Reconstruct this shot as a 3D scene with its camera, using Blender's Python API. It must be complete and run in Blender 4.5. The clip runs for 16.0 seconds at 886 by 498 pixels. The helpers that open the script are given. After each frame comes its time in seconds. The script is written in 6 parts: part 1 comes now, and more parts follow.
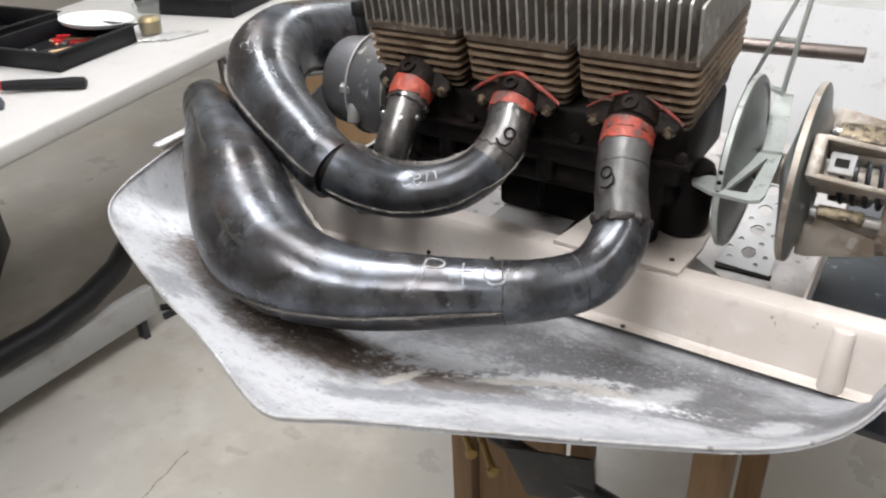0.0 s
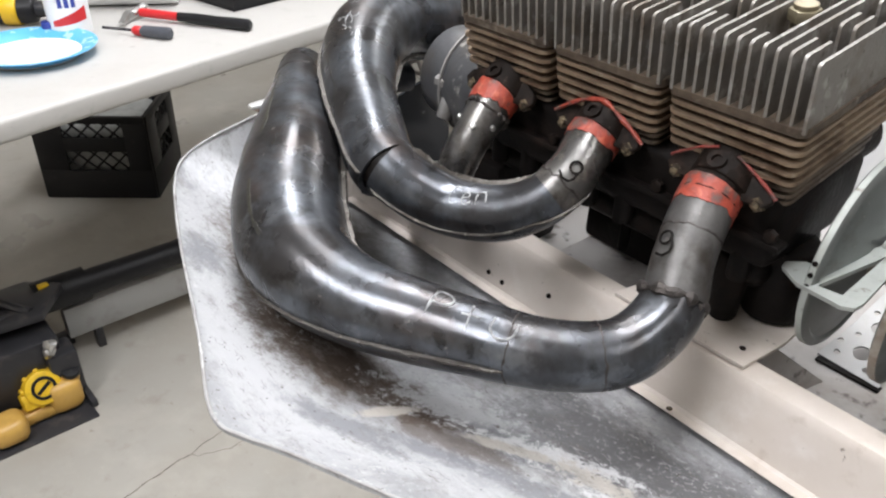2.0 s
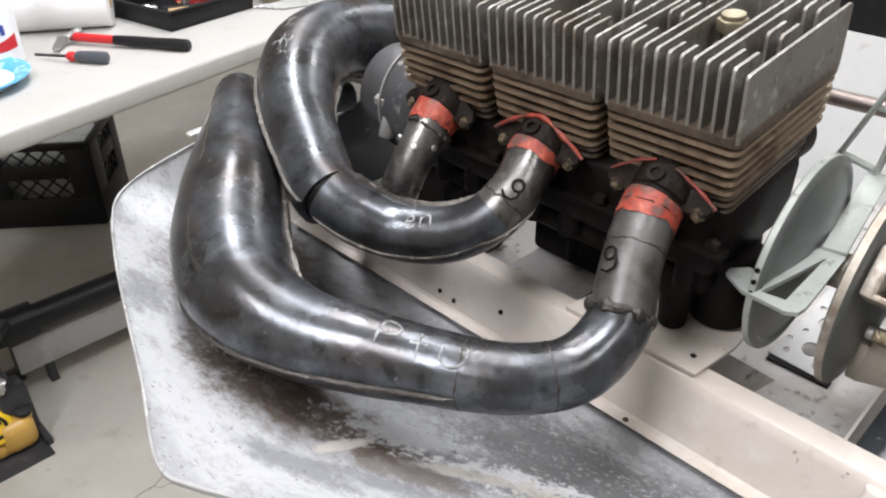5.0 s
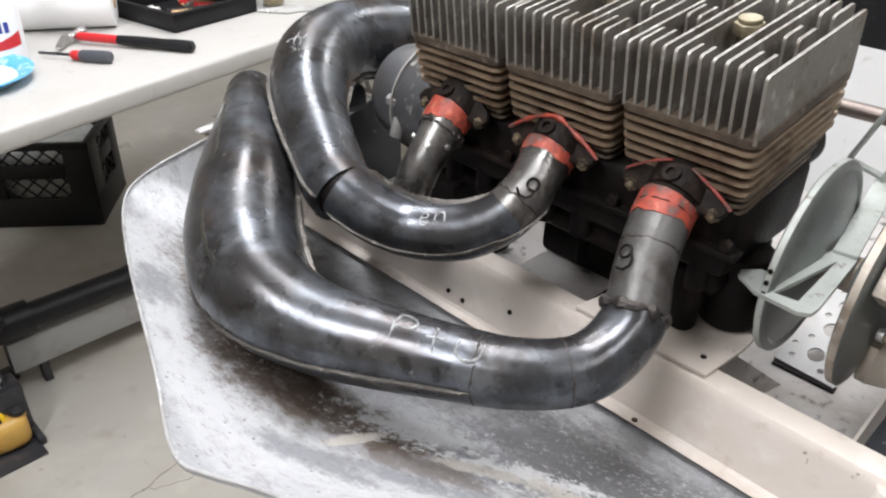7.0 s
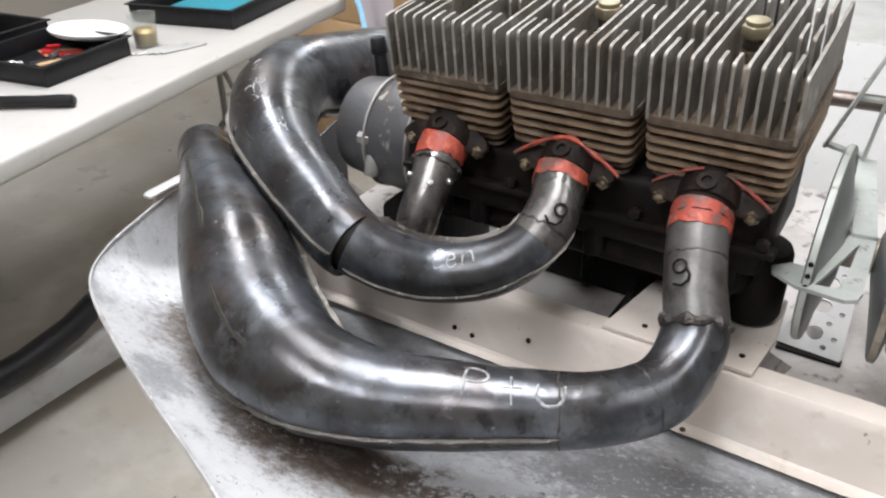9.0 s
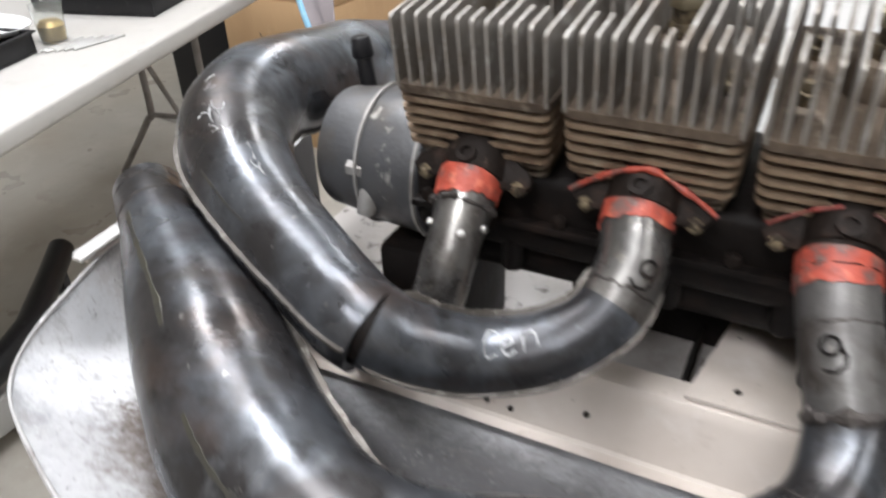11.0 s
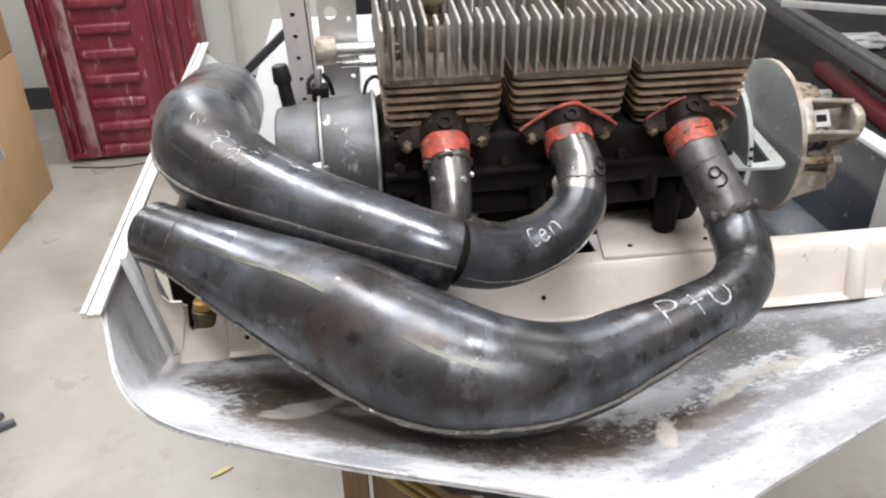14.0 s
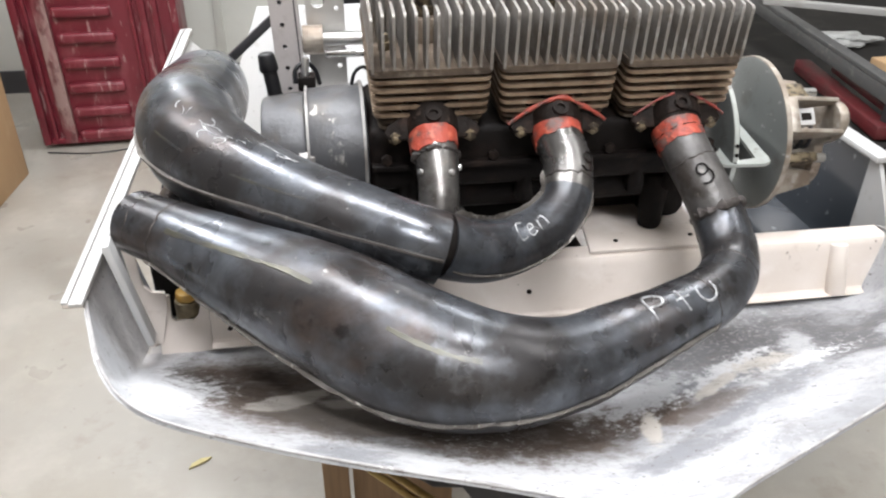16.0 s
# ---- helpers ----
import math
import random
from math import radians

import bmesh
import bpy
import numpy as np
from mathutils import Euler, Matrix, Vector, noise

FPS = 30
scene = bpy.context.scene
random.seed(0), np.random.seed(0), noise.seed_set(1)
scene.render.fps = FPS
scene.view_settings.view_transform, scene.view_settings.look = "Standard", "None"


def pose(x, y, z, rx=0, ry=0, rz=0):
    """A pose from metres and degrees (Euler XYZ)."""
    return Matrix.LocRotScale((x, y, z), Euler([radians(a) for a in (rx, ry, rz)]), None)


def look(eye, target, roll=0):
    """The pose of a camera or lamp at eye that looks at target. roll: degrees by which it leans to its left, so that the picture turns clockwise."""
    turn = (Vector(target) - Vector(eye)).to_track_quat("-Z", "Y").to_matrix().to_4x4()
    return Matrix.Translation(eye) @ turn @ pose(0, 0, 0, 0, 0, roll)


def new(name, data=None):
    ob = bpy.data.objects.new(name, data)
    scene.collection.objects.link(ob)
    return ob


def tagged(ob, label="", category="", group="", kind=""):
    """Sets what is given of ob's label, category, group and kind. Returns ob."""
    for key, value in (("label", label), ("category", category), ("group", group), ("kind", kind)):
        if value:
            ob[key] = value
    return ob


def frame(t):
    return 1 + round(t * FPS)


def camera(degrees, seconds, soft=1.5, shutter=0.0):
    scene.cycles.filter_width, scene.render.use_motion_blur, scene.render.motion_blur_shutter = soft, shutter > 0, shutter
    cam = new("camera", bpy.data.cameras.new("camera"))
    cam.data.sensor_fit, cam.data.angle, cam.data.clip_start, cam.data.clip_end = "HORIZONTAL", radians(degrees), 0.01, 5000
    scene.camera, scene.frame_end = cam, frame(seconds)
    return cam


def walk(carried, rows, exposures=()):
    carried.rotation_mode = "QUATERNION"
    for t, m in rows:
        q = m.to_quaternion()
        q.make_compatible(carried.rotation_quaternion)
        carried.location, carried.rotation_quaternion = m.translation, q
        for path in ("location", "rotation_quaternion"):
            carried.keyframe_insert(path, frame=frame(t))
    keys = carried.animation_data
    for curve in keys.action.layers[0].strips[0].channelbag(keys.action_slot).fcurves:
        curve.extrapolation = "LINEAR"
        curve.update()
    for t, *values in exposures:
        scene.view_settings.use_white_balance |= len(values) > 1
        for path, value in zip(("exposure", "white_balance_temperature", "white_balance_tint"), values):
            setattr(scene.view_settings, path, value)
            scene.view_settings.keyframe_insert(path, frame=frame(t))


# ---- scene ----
cam = camera(59.0, 16.0, soft=2.2, shutter=0.5)
PATH = [
    (0, (0.489, -0.683, 1.33), (-0.469, 0.745, 0.31), -2.6),
    (0.5, (0.467, -0.642, 1.326), (-0.473, 0.786, 0.287), -0.9),
    (1, (0.524, -0.574, 1.332), (-0.624, 0.663, 0.258), 1.0),
    (1.5, (0.539, -0.538, 1.33), (-0.712, 0.569, 0.231), 1.5),
    (2, (0.529, -0.534, 1.334), (-0.734, 0.582, 0.258), 1.6),
    (2.5, (0.527, -0.533, 1.332), (-0.737, 0.588, 0.262), 2.1),
    (3, (0.523, -0.541, 1.337), (-0.737, 0.585, 0.266), 2.0),
    (3.5, (0.515, -0.539, 1.343), (-0.727, 0.608, 0.275), 1.8),
    (4, (0.514, -0.523, 1.337), (-0.701, 0.648, 0.262), 1.5),
    (4.5, (0.524, -0.516, 1.345), (-0.682, 0.671, 0.279), 0.3),
    (4.7, (0.526, -0.513, 1.346), (-0.675, 0.676, 0.277), 0.1),
    (6.8, (0.516, -0.527, 1.343), (-0.677, 0.67, 0.274), -0.0),
    (7, (0.518, -0.534, 1.337), (-0.675, 0.684, 0.292), 1.5),
    (7.5, (0.51, -0.53, 1.345), (-0.667, 0.695, 0.29), 1.9),
    (8, (0.485, -0.537, 1.331), (-0.664, 0.683, 0.239), 0.4),
    (8.5, (0.431, -0.571, 1.337), (-0.601, 0.785, 0.291), 0.4),
    (8.7, (0.407, -0.587, 1.343), (-0.584, 0.819, 0.322), -0.2),
    (10.8, (0.267, -0.499, 1.314), (-0.533, 0.978, 0.228), -2.0),
    (11, (0.221, -0.464, 1.318), (-0.563, 1.015, 0.224), -2.3),
    (11.2, (0.173, -0.454, 1.311), (-0.598, 1.05, 0.242), -2.3),
    (11.5, (0.109, -0.461, 1.31), (-0.472, 1.135, 0.254), -1.4),
    (11.8, (0.013, -0.546, 1.300), (-0.337, 1.158, 0.306), -2.9),
    (12, (-0.049, -0.595, 1.325), (-0.249, 1.094, 0.273), -4.7),
    (12.5, (-0.077, -0.657, 1.341), (-0.05, 1.058, 0.311), -2.1),
    (13, (-0.088, -0.681, 1.336), (0.044, 1.021, 0.295), -1.5),
    (13.5, (-0.082, -0.698, 1.341), (0.096, 1.003, 0.304), -1.6),
    (14, (-0.089, -0.717, 1.344), (0.114, 0.999, 0.336), -1.3),
    (14.5, (-0.092, -0.725, 1.344), (0.112, 0.999, 0.35), -0.8),
    (15, (-0.091, -0.724, 1.347), (0.157, 0.981, 0.331), -0.4),
    (15.5, (-0.091, -0.718, 1.346), (0.181, 0.975, 0.316), 0.0),
    (16, (-0.096, -0.712, 1.344), (0.158, 0.985, 0.316), 0.3),
]
walk(cam, [(t, look(eye, target, roll)) for t, eye, target, roll in PATH], [(0.0, -0.03), (10.8, 0.0), (11.3, 0.42), (11.8, 0.64), (12.1, 0.58), (12.5, 0.36), (14.5, 0.28), (16.0, 0.28)])

# ---------- world, lights, exposure ----------
world = bpy.data.worlds.new("world")
scene.world = world
world.use_nodes = True
world.node_tree.nodes["Background"].inputs[0].default_value = (0.8, 0.9, 1.0, 1)
world.node_tree.nodes["Background"].inputs[1].default_value = 0.12
scene.view_settings.exposure = 0.0


def tube_light(name, x, y, z, sx, sy, watts, rz=0.0):
    lamp = bpy.data.lights.new(name, "AREA")
    lamp.shape, lamp.size, lamp.size_y, lamp.energy, lamp.color = "RECTANGLE", sx, sy, watts, (0.945, 0.955, 1.0)
    ob = new(name, lamp)
    ob.matrix_world = pose(x, y, z, 0, 0, rz)
    return ob


# First two follow the reflections on the pipes; the other four are added fill.
LAMPS = [(-1.40, 0.70, 33), (-0.10, 0.08, 42), (0.15, -1.75, 56), (-0.9, 2.6, 26), (1.5, 1.7, 17), (1.7, -0.3, 8)]
for lx, ly, watts in LAMPS:
    tube_light("ceiling_lamp", lx, ly, 2.93, 0.34, 1.5, watts, 42)


# ---------- materials ----------
def material(name, base, rough=0.5, metal=0.0, layers=(), bump=0.0, bump_scale=80.0, bump_detail=4.0, coat=0.0, coat_rough=0.25,
             rough_var=0.0, rough_scale=12.0, spec=0.5, random=0.0):
    """layers: (colour, scale, low, high, amount, detail, stretch): noise patches laid over the base."""
    mat = bpy.data.materials.new(name)
    mat.use_nodes = True
    nt = mat.node_tree
    bsdf = nt.nodes["Principled BSDF"]
    link = nt.links.new
    coord = nt.nodes.new("ShaderNodeTexCoord")
    col = None
    rgb = nt.nodes.new("ShaderNodeRGB")
    rgb.outputs[0].default_value = (*base, 1)
    col = rgb.outputs[0]
    for colour, scale, low, high, amount, detail, stretch in layers:
        mp = nt.nodes.new("ShaderNodeMapping")
        mp.inputs["Scale"].default_value = stretch
        link(coord.outputs["Object"], mp.inputs[0])
        nz = nt.nodes.new("ShaderNodeTexNoise")
        nz.inputs["Scale"].default_value, nz.inputs["Detail"].default_value = scale, detail
        nz.inputs["Roughness"].default_value = 0.62
        link(mp.outputs[0], nz.inputs["Vector"])
        ramp = nt.nodes.new("ShaderNodeMapRange")
        ramp.inputs[1].default_value, ramp.inputs[2].default_value = low, high
        ramp.inputs[4].default_value = amount
        link(nz.outputs[0], ramp.inputs[0])
        mix = nt.nodes.new("ShaderNodeMix")
        mix.data_type = "RGBA"
        link(ramp.outputs[0], mix.inputs[0])
        link(col, mix.inputs[6])
        mix.inputs[7].default_value = (*colour, 1)
        col = mix.outputs[2]
    if random:
        info = nt.nodes.new("ShaderNodeObjectInfo")
        mr = nt.nodes.new("ShaderNodeMapRange")
        mr.inputs[3].default_value, mr.inputs[4].default_value = 1 - random, 1 + random
        link(info.outputs["Random"], mr.inputs[0])
        hsv = nt.nodes.new("ShaderNodeHueSaturation")
        link(mr.outputs[0], hsv.inputs["Value"])
        link(col, hsv.inputs["Color"])
        col = hsv.outputs[0]
    link(col, bsdf.inputs["Base Color"])
    bsdf.inputs["Roughness"].default_value = rough
    bsdf.inputs["Metallic"].default_value = metal
    bsdf.inputs["Specular IOR Level"].default_value = spec
    bsdf.inputs["Coat Weight"].default_value = coat
    bsdf.inputs["Coat Roughness"].default_value = coat_rough
    if rough_var:
        nz = nt.nodes.new("ShaderNodeTexNoise")
        nz.inputs["Scale"].default_value, nz.inputs["Detail"].default_value = rough_scale, 5
        link(coord.outputs["Object"], nz.inputs["Vector"])
        mr = nt.nodes.new("ShaderNodeMapRange")
        mr.inputs[1].default_value, mr.inputs[2].default_value = 0.3, 0.7
        mr.inputs[3].default_value, mr.inputs[4].default_value = rough - rough_var, rough + rough_var
        link(nz.outputs[0], mr.inputs[0])
        link(mr.outputs[0], bsdf.inputs["Roughness"])
    if bump:
        nz = nt.nodes.new("ShaderNodeTexNoise")
        nz.inputs["Scale"].default_value, nz.inputs["Detail"].default_value = bump_scale, bump_detail
        link(coord.outputs["Object"], nz.inputs["Vector"])
        bp = nt.nodes.new("ShaderNodeBump")
        bp.inputs["Strength"].default_value, bp.inputs["Distance"].default_value = bump, 0.002
        link(nz.outputs[0], bp.inputs["Height"])
        link(bp.outputs[0], bsdf.inputs["Normal"])
    return mat


ONE = (1, 1, 1)
M = {}
# Blue-grey layer is bluing and haze, brightened to paint in the ceiling's sheen.
M["pipe"] = material("blackened_steel", (0.046, 0.044, 0.045), 0.30, 0.65,
    [((0.182, 0.205, 0.236), 7, 0.42, 0.64, 0.85, 11, (1, 1.2, 0.9)), ((0.016, 0.013, 0.012), 8, 0.48, 0.66, 0.8, 11, (1, 1.4, 0.8)),
     ((0.095, 0.062, 0.046), 7, 0.51, 0.66, 0.65, 10, (0.7, 1, 1.6)), ((0.19, 0.20, 0.215), 26, 0.58, 0.68, 0.5, 11, (1, 0.6, 1)),
     ((0.012, 0.011, 0.010), 44, 0.58, 0.67, 0.65, 9, ONE), ((0.36, 0.35, 0.33), 110, 0.67, 0.72, 0.5, 6, ONE)],
    bump=0.17, bump_scale=95, bump_detail=10, rough_var=0.12, rough_scale=18)
M["elbow"] = material("bare_dull_steel", (0.165, 0.16, 0.155), 0.29, 0.8,
    [((0.26, 0.25, 0.235), 16, 0.5, 0.66, 0.7, 8, ONE), ((0.05, 0.04, 0.034), 22, 0.48, 0.62, 0.85, 8, ONE), ((0.30, 0.28, 0.25), 90, 0.62, 0.68, 0.5, 5, ONE)],
    bump=0.2, bump_scale=140, rough_var=0.12, rough_scale=18)
M["stub"] = material("sooty_dull_steel", (0.092, 0.088, 0.086), 0.42, 0.55,
    [((0.17, 0.165, 0.16), 16, 0.5, 0.66, 0.7, 8, ONE), ((0.045, 0.036, 0.03), 26, 0.48, 0.62, 0.85, 8, ONE), ((0.24, 0.22, 0.20), 100, 0.63, 0.69, 0.5, 5, ONE)],
    bump=0.3, bump_scale=160, rough_var=0.12, rough_scale=18)
M["bay_floor"] = material("dirty_grey_bay_paint", (0.46, 0.44, 0.425), 0.5, 0.0,
    [((0.30, 0.265, 0.235), 11, 0.48, 0.64, 0.7, 8, ONE), ((0.50, 0.49, 0.48), 22, 0.56, 0.68, 0.6, 7, ONE), ((0.07, 0.055, 0.045), 34, 0.58, 0.66, 0.8, 8, ONE)], bump=0.2, bump_scale=110, rough_var=0.14)
M["tunnel_grey"] = material("grey_white_paint", (0.42, 0.425, 0.415), 0.42, 0.0,
    [((0.32, 0.31, 0.29), 9, 0.48, 0.66, 0.7, 8, ONE), ((0.52, 0.52, 0.51), 16, 0.56, 0.70, 0.5, 7, ONE), ((0.2, 0.18, 0.16), 60, 0.64, 0.70, 0.7, 6, ONE)], bump=0.1, bump_scale=90, rough_var=0.1)
M["post_paint"] = material("pinkish_grey_steel", (0.46, 0.43, 0.42), 0.5, 0.2, [((0.30, 0.26, 0.24), 24, 0.5, 0.66, 0.7, 7, ONE)], bump=0.2, bump_scale=200)
M["weld"] = material("weld_bead", (0.06, 0.053, 0.05), 0.5, 0.7, [((0.12, 0.105, 0.095), 60, 0.52, 0.68, 0.7, 5, ONE)], bump=0.8, bump_scale=420)
M["edge"] = material("pale_welded_edge", (0.135, 0.125, 0.115), 0.42, 0.75, [((0.09, 0.08, 0.07), 45, 0.46, 0.60, 0.9, 6, ONE), ((0.46, 0.44, 0.41), 90, 0.58, 0.66, 0.6, 5, ONE)], bump=0.6, bump_scale=300)
M["nut"] = material("dirty_plated_nut", (0.24, 0.195, 0.13), 0.45, 0.7, [((0.035, 0.028, 0.024), 110, 0.44, 0.58, 0.9, 5, ONE), ((0.45, 0.38, 0.25), 140, 0.60, 0.68, 0.7, 4, ONE)], bump=0.4, bump_scale=300)
M["streak"] = material("olive_streak", (0.105, 0.102, 0.082), 0.40, 0.8, [((0.075, 0.075, 0.078), 30, 0.42, 0.58, 0.9, 8, ONE)], bump=0.2, bump_scale=200)
M["red_dark"] = material("dirty_red_sealant", (0.24, 0.04, 0.03), 0.55, 0.0, [((0.07, 0.045, 0.04), 60, 0.46, 0.6, 0.9, 6, ONE)], bump=0.5, bump_scale=180)
M["beam_grey"] = material("grey_painted_beam", (0.34, 0.34, 0.33), 0.5, 0.0, [((0.22, 0.20, 0.18), 14, 0.5, 0.7, 0.6, 6, ONE)], rough_var=0.1)
M["crack"] = material("dirt_filled_crack", (0.12, 0.105, 0.09), 0.9, 0.0, [((0.28, 0.25, 0.21), 60, 0.45, 0.6, 0.8, 4, ONE)])
M["red_sealant"] = material("red_sealant", (0.36, 0.058, 0.034), 0.5, 0.0,
    [((0.17, 0.04, 0.032), 60, 0.45, 0.58, 0.85, 9, ONE), ((0.55, 0.15, 0.09), 90, 0.57, 0.66, 0.7, 7, ONE), ((0.11, 0.08, 0.07), 60, 0.54, 0.62, 0.85, 9, ONE), ((0.33, 0.30, 0.28), 34, 0.64, 0.70, 0.7, 9, ONE)], bump=0.7, bump_scale=180)
M["head"] = material("cast_aluminium", (0.285, 0.268, 0.248), 0.54, 0.55,
    [((0.16, 0.125, 0.095), 22, 0.48, 0.66, 0.75, 7, ONE), ((0.60, 0.59, 0.57), 55, 0.56, 0.68, 0.55, 5, ONE), ((0.08, 0.065, 0.05), 90, 0.62, 0.68, 0.6, 5, ONE)],
    bump=0.3, bump_scale=300, rough_var=0.12)
M["barrel"] = material("heat_stained_aluminium", (0.33, 0.245, 0.17), 0.48, 0.55,
    [((0.13, 0.083, 0.055), 26, 0.47, 0.62, 0.8, 8, ONE), ((0.43, 0.36, 0.27), 48, 0.55, 0.68, 0.65, 7, ONE)],
    bump=0.3, bump_scale=300, rough_var=0.12)
# Brown stain, made darker to carry the shade between the fins as well.
M["head_base"] = material("stained_shaded_aluminium", (0.15, 0.115, 0.085), 0.55, 0.4,
    [((0.05, 0.036, 0.028), 22, 0.46, 0.62, 0.85, 7, ONE), ((0.34, 0.29, 0.23), 50, 0.56, 0.66, 0.6, 6, ONE)], bump=0.4, bump_scale=260)
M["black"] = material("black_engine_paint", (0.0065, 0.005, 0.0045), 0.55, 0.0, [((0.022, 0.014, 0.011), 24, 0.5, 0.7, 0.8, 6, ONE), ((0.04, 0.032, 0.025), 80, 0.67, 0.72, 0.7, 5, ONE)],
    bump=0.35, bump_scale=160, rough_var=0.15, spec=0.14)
M["grime"] = material("oily_grime", (0.012, 0.0085, 0.007), 0.6, 0.1, [((0.036, 0.022, 0.017), 50, 0.52, 0.66, 0.85, 8, ONE), ((0.12, 0.085, 0.065), 110, 0.65, 0.71, 0.55, 5, ONE)], bump=0.7, bump_scale=200, spec=0.15, rough_var=0.1)
M["grey_cast"] = material("grey_cast_cover", (0.088, 0.089, 0.094), 0.42, 0.35,
    [((0.09, 0.08, 0.07), 14, 0.5, 0.66, 0.8, 7, ONE), ((0.46, 0.44, 0.41), 20, 0.61, 0.64, 0.8, 9, (1, 1, 0.7))], bump=0.3, bump_scale=200, rough_var=0.12)
M["bolt"] = material("plated_bolt", (0.42, 0.37, 0.28), 0.42, 0.85, [((0.12, 0.09, 0.06), 80, 0.5, 0.7, 0.8, 4, ONE)])
M["cream"] = material("cream_white_paint", (0.62, 0.56, 0.51), 0.42, 0.0,
    [((0.52, 0.455, 0.39), 6, 0.46, 0.70, 0.7, 8, ONE), ((0.70, 0.66, 0.62), 20, 0.55, 0.68, 0.5, 7, ONE), ((0.36, 0.29, 0.235), 18, 0.60, 0.72, 0.6, 9, ONE), ((0.15, 0.115, 0.09), 75, 0.675, 0.71, 0.75, 5, ONE)], bump=0.12, bump_scale=90, rough_var=0.1)
M["white"] = material("white_paint", (0.44, 0.44, 0.435), 0.38, 0.0,
    [((0.50, 0.485, 0.46), 9, 0.50, 0.72, 0.6, 8, ONE), ((0.34, 0.31, 0.28), 30, 0.62, 0.70, 0.6, 7, ONE), ((0.2, 0.18, 0.16), 90, 0.68, 0.71, 0.7, 4, ONE)], bump=0.08, bump_scale=90)
M["rim"] = material("chipped_white_rim", (0.36, 0.357, 0.355), 0.7, 0.0, [((0.25, 0.24, 0.235), 22, 0.46, 0.60, 0.85, 9, ONE), ((0.12, 0.10, 0.09), 60, 0.60, 0.66, 0.9, 7, ONE), ((0.68, 0.68, 0.68), 45, 0.60, 0.66, 0.7, 6, ONE)], bump=0.5, bump_scale=200)
M["trim_white"] = material("dirty_white_strip", (0.40, 0.40, 0.395), 0.42, 0.0, [((0.40, 0.385, 0.36), 18, 0.48, 0.64, 0.8, 9, (3, 0.5, 1)), ((0.56, 0.56, 0.56), 40, 0.56, 0.64, 0.6, 7, (3, 0.4, 1)), ((0.18, 0.16, 0.14), 70, 0.64, 0.69, 0.8, 6, ONE)], bump=0.3, bump_scale=160)
M["bracket"] = material("pale_green_plated_steel", (0.43, 0.455, 0.43), 0.45, 0.3,
    [((0.30, 0.31, 0.285), 20, 0.48, 0.66, 0.7, 7, ONE), ((0.17, 0.14, 0.11), 70, 0.60, 0.68, 0.7, 6, ONE), ((0.6, 0.62, 0.6), 50, 0.62, 0.68, 0.5, 5, ONE)], bump=0.1, bump_scale=200, rough_var=0.08)
M["sheave"] = material("satin_grey_sheave", (0.19, 0.20, 0.195), 0.42, 0.55, [((0.27, 0.275, 0.265), 10, 0.5, 0.7, 0.6, 7, ONE), ((0.13, 0.12, 0.11), 30, 0.56, 0.68, 0.6, 7, ONE), ((0.5, 0.5, 0.48), 120, 0.66, 0.70, 0.5, 4, ONE)], rough_var=0.1)
M["clutch_cast"] = material("cast_clutch_alloy", (0.40, 0.36, 0.31), 0.45, 0.5, [((0.18, 0.135, 0.10), 24, 0.46, 0.64, 0.85, 7, ONE), ((0.55, 0.52, 0.48), 60, 0.58, 0.68, 0.6, 5, ONE)], bump=0.35, bump_scale=260)
M["steel"] = material("bright_steel", (0.55, 0.55, 0.54), 0.32, 0.9, [((0.3, 0.27, 0.23), 30, 0.55, 0.7, 0.6, 5, ONE)], rough_var=0.1)
M["black_plastic"] = material("black_plastic", (0.010, 0.010, 0.0115), 0.42, 0.0, [((0.04, 0.04, 0.04), 30, 0.6, 0.75, 0.6, 5, ONE)], bump=0.1, bump_scale=300, spec=0.3)
M["gloss_black"] = material("glossy_dark_sheet", (0.03, 0.035, 0.042), 0.16, 0.0, [((0.22, 0.24, 0.26), 60, 0.64, 0.7, 0.6, 6, ONE)], rough_var=0.06)
M["chalk"] = material("white_paint_pen", (0.45, 0.46, 0.465), 0.6, 0.1, [((0.12, 0.12, 0.125), 110, 0.42, 0.58, 0.9, 6, ONE)])
M["brass"] = material("dull_brass", (0.42, 0.30, 0.12), 0.4, 0.8, [((0.2, 0.14, 0.06), 50, 0.5, 0.7, 0.7, 4, ONE)])
M["olive_brass"] = material("stained_olive_brass", (0.20, 0.165, 0.10), 0.5, 0.4, [((0.09, 0.07, 0.045), 40, 0.46, 0.62, 0.8, 6, ONE)], bump=0.2, bump_scale=200)
M["concrete"] = material("sealed_concrete", (0.36, 0.345, 0.31), 0.36, 0.0,
    [((0.31, 0.28, 0.235), 1.6, 0.42, 0.66, 0.85, 9, ONE), ((0.47, 0.445, 0.40), 5, 0.5, 0.72, 0.6, 8, ONE), ((0.265, 0.235, 0.195), 9, 0.58, 0.70, 0.55, 9, ONE),
     ((0.22, 0.19, 0.155), 34, 0.66, 0.71, 0.6, 7, ONE), ((0.52, 0.50, 0.46), 120, 0.66, 0.72, 0.4, 4, ONE)], bump=0.08, bump_scale=60, rough_var=0.12, rough_scale=4)
M["plaster"] = material("pale_wall_panel", (0.60, 0.61, 0.57), 0.5, 0.0, [((0.5, 0.5, 0.46), 3, 0.45, 0.7, 0.5, 5, ONE)], bump=0.05)
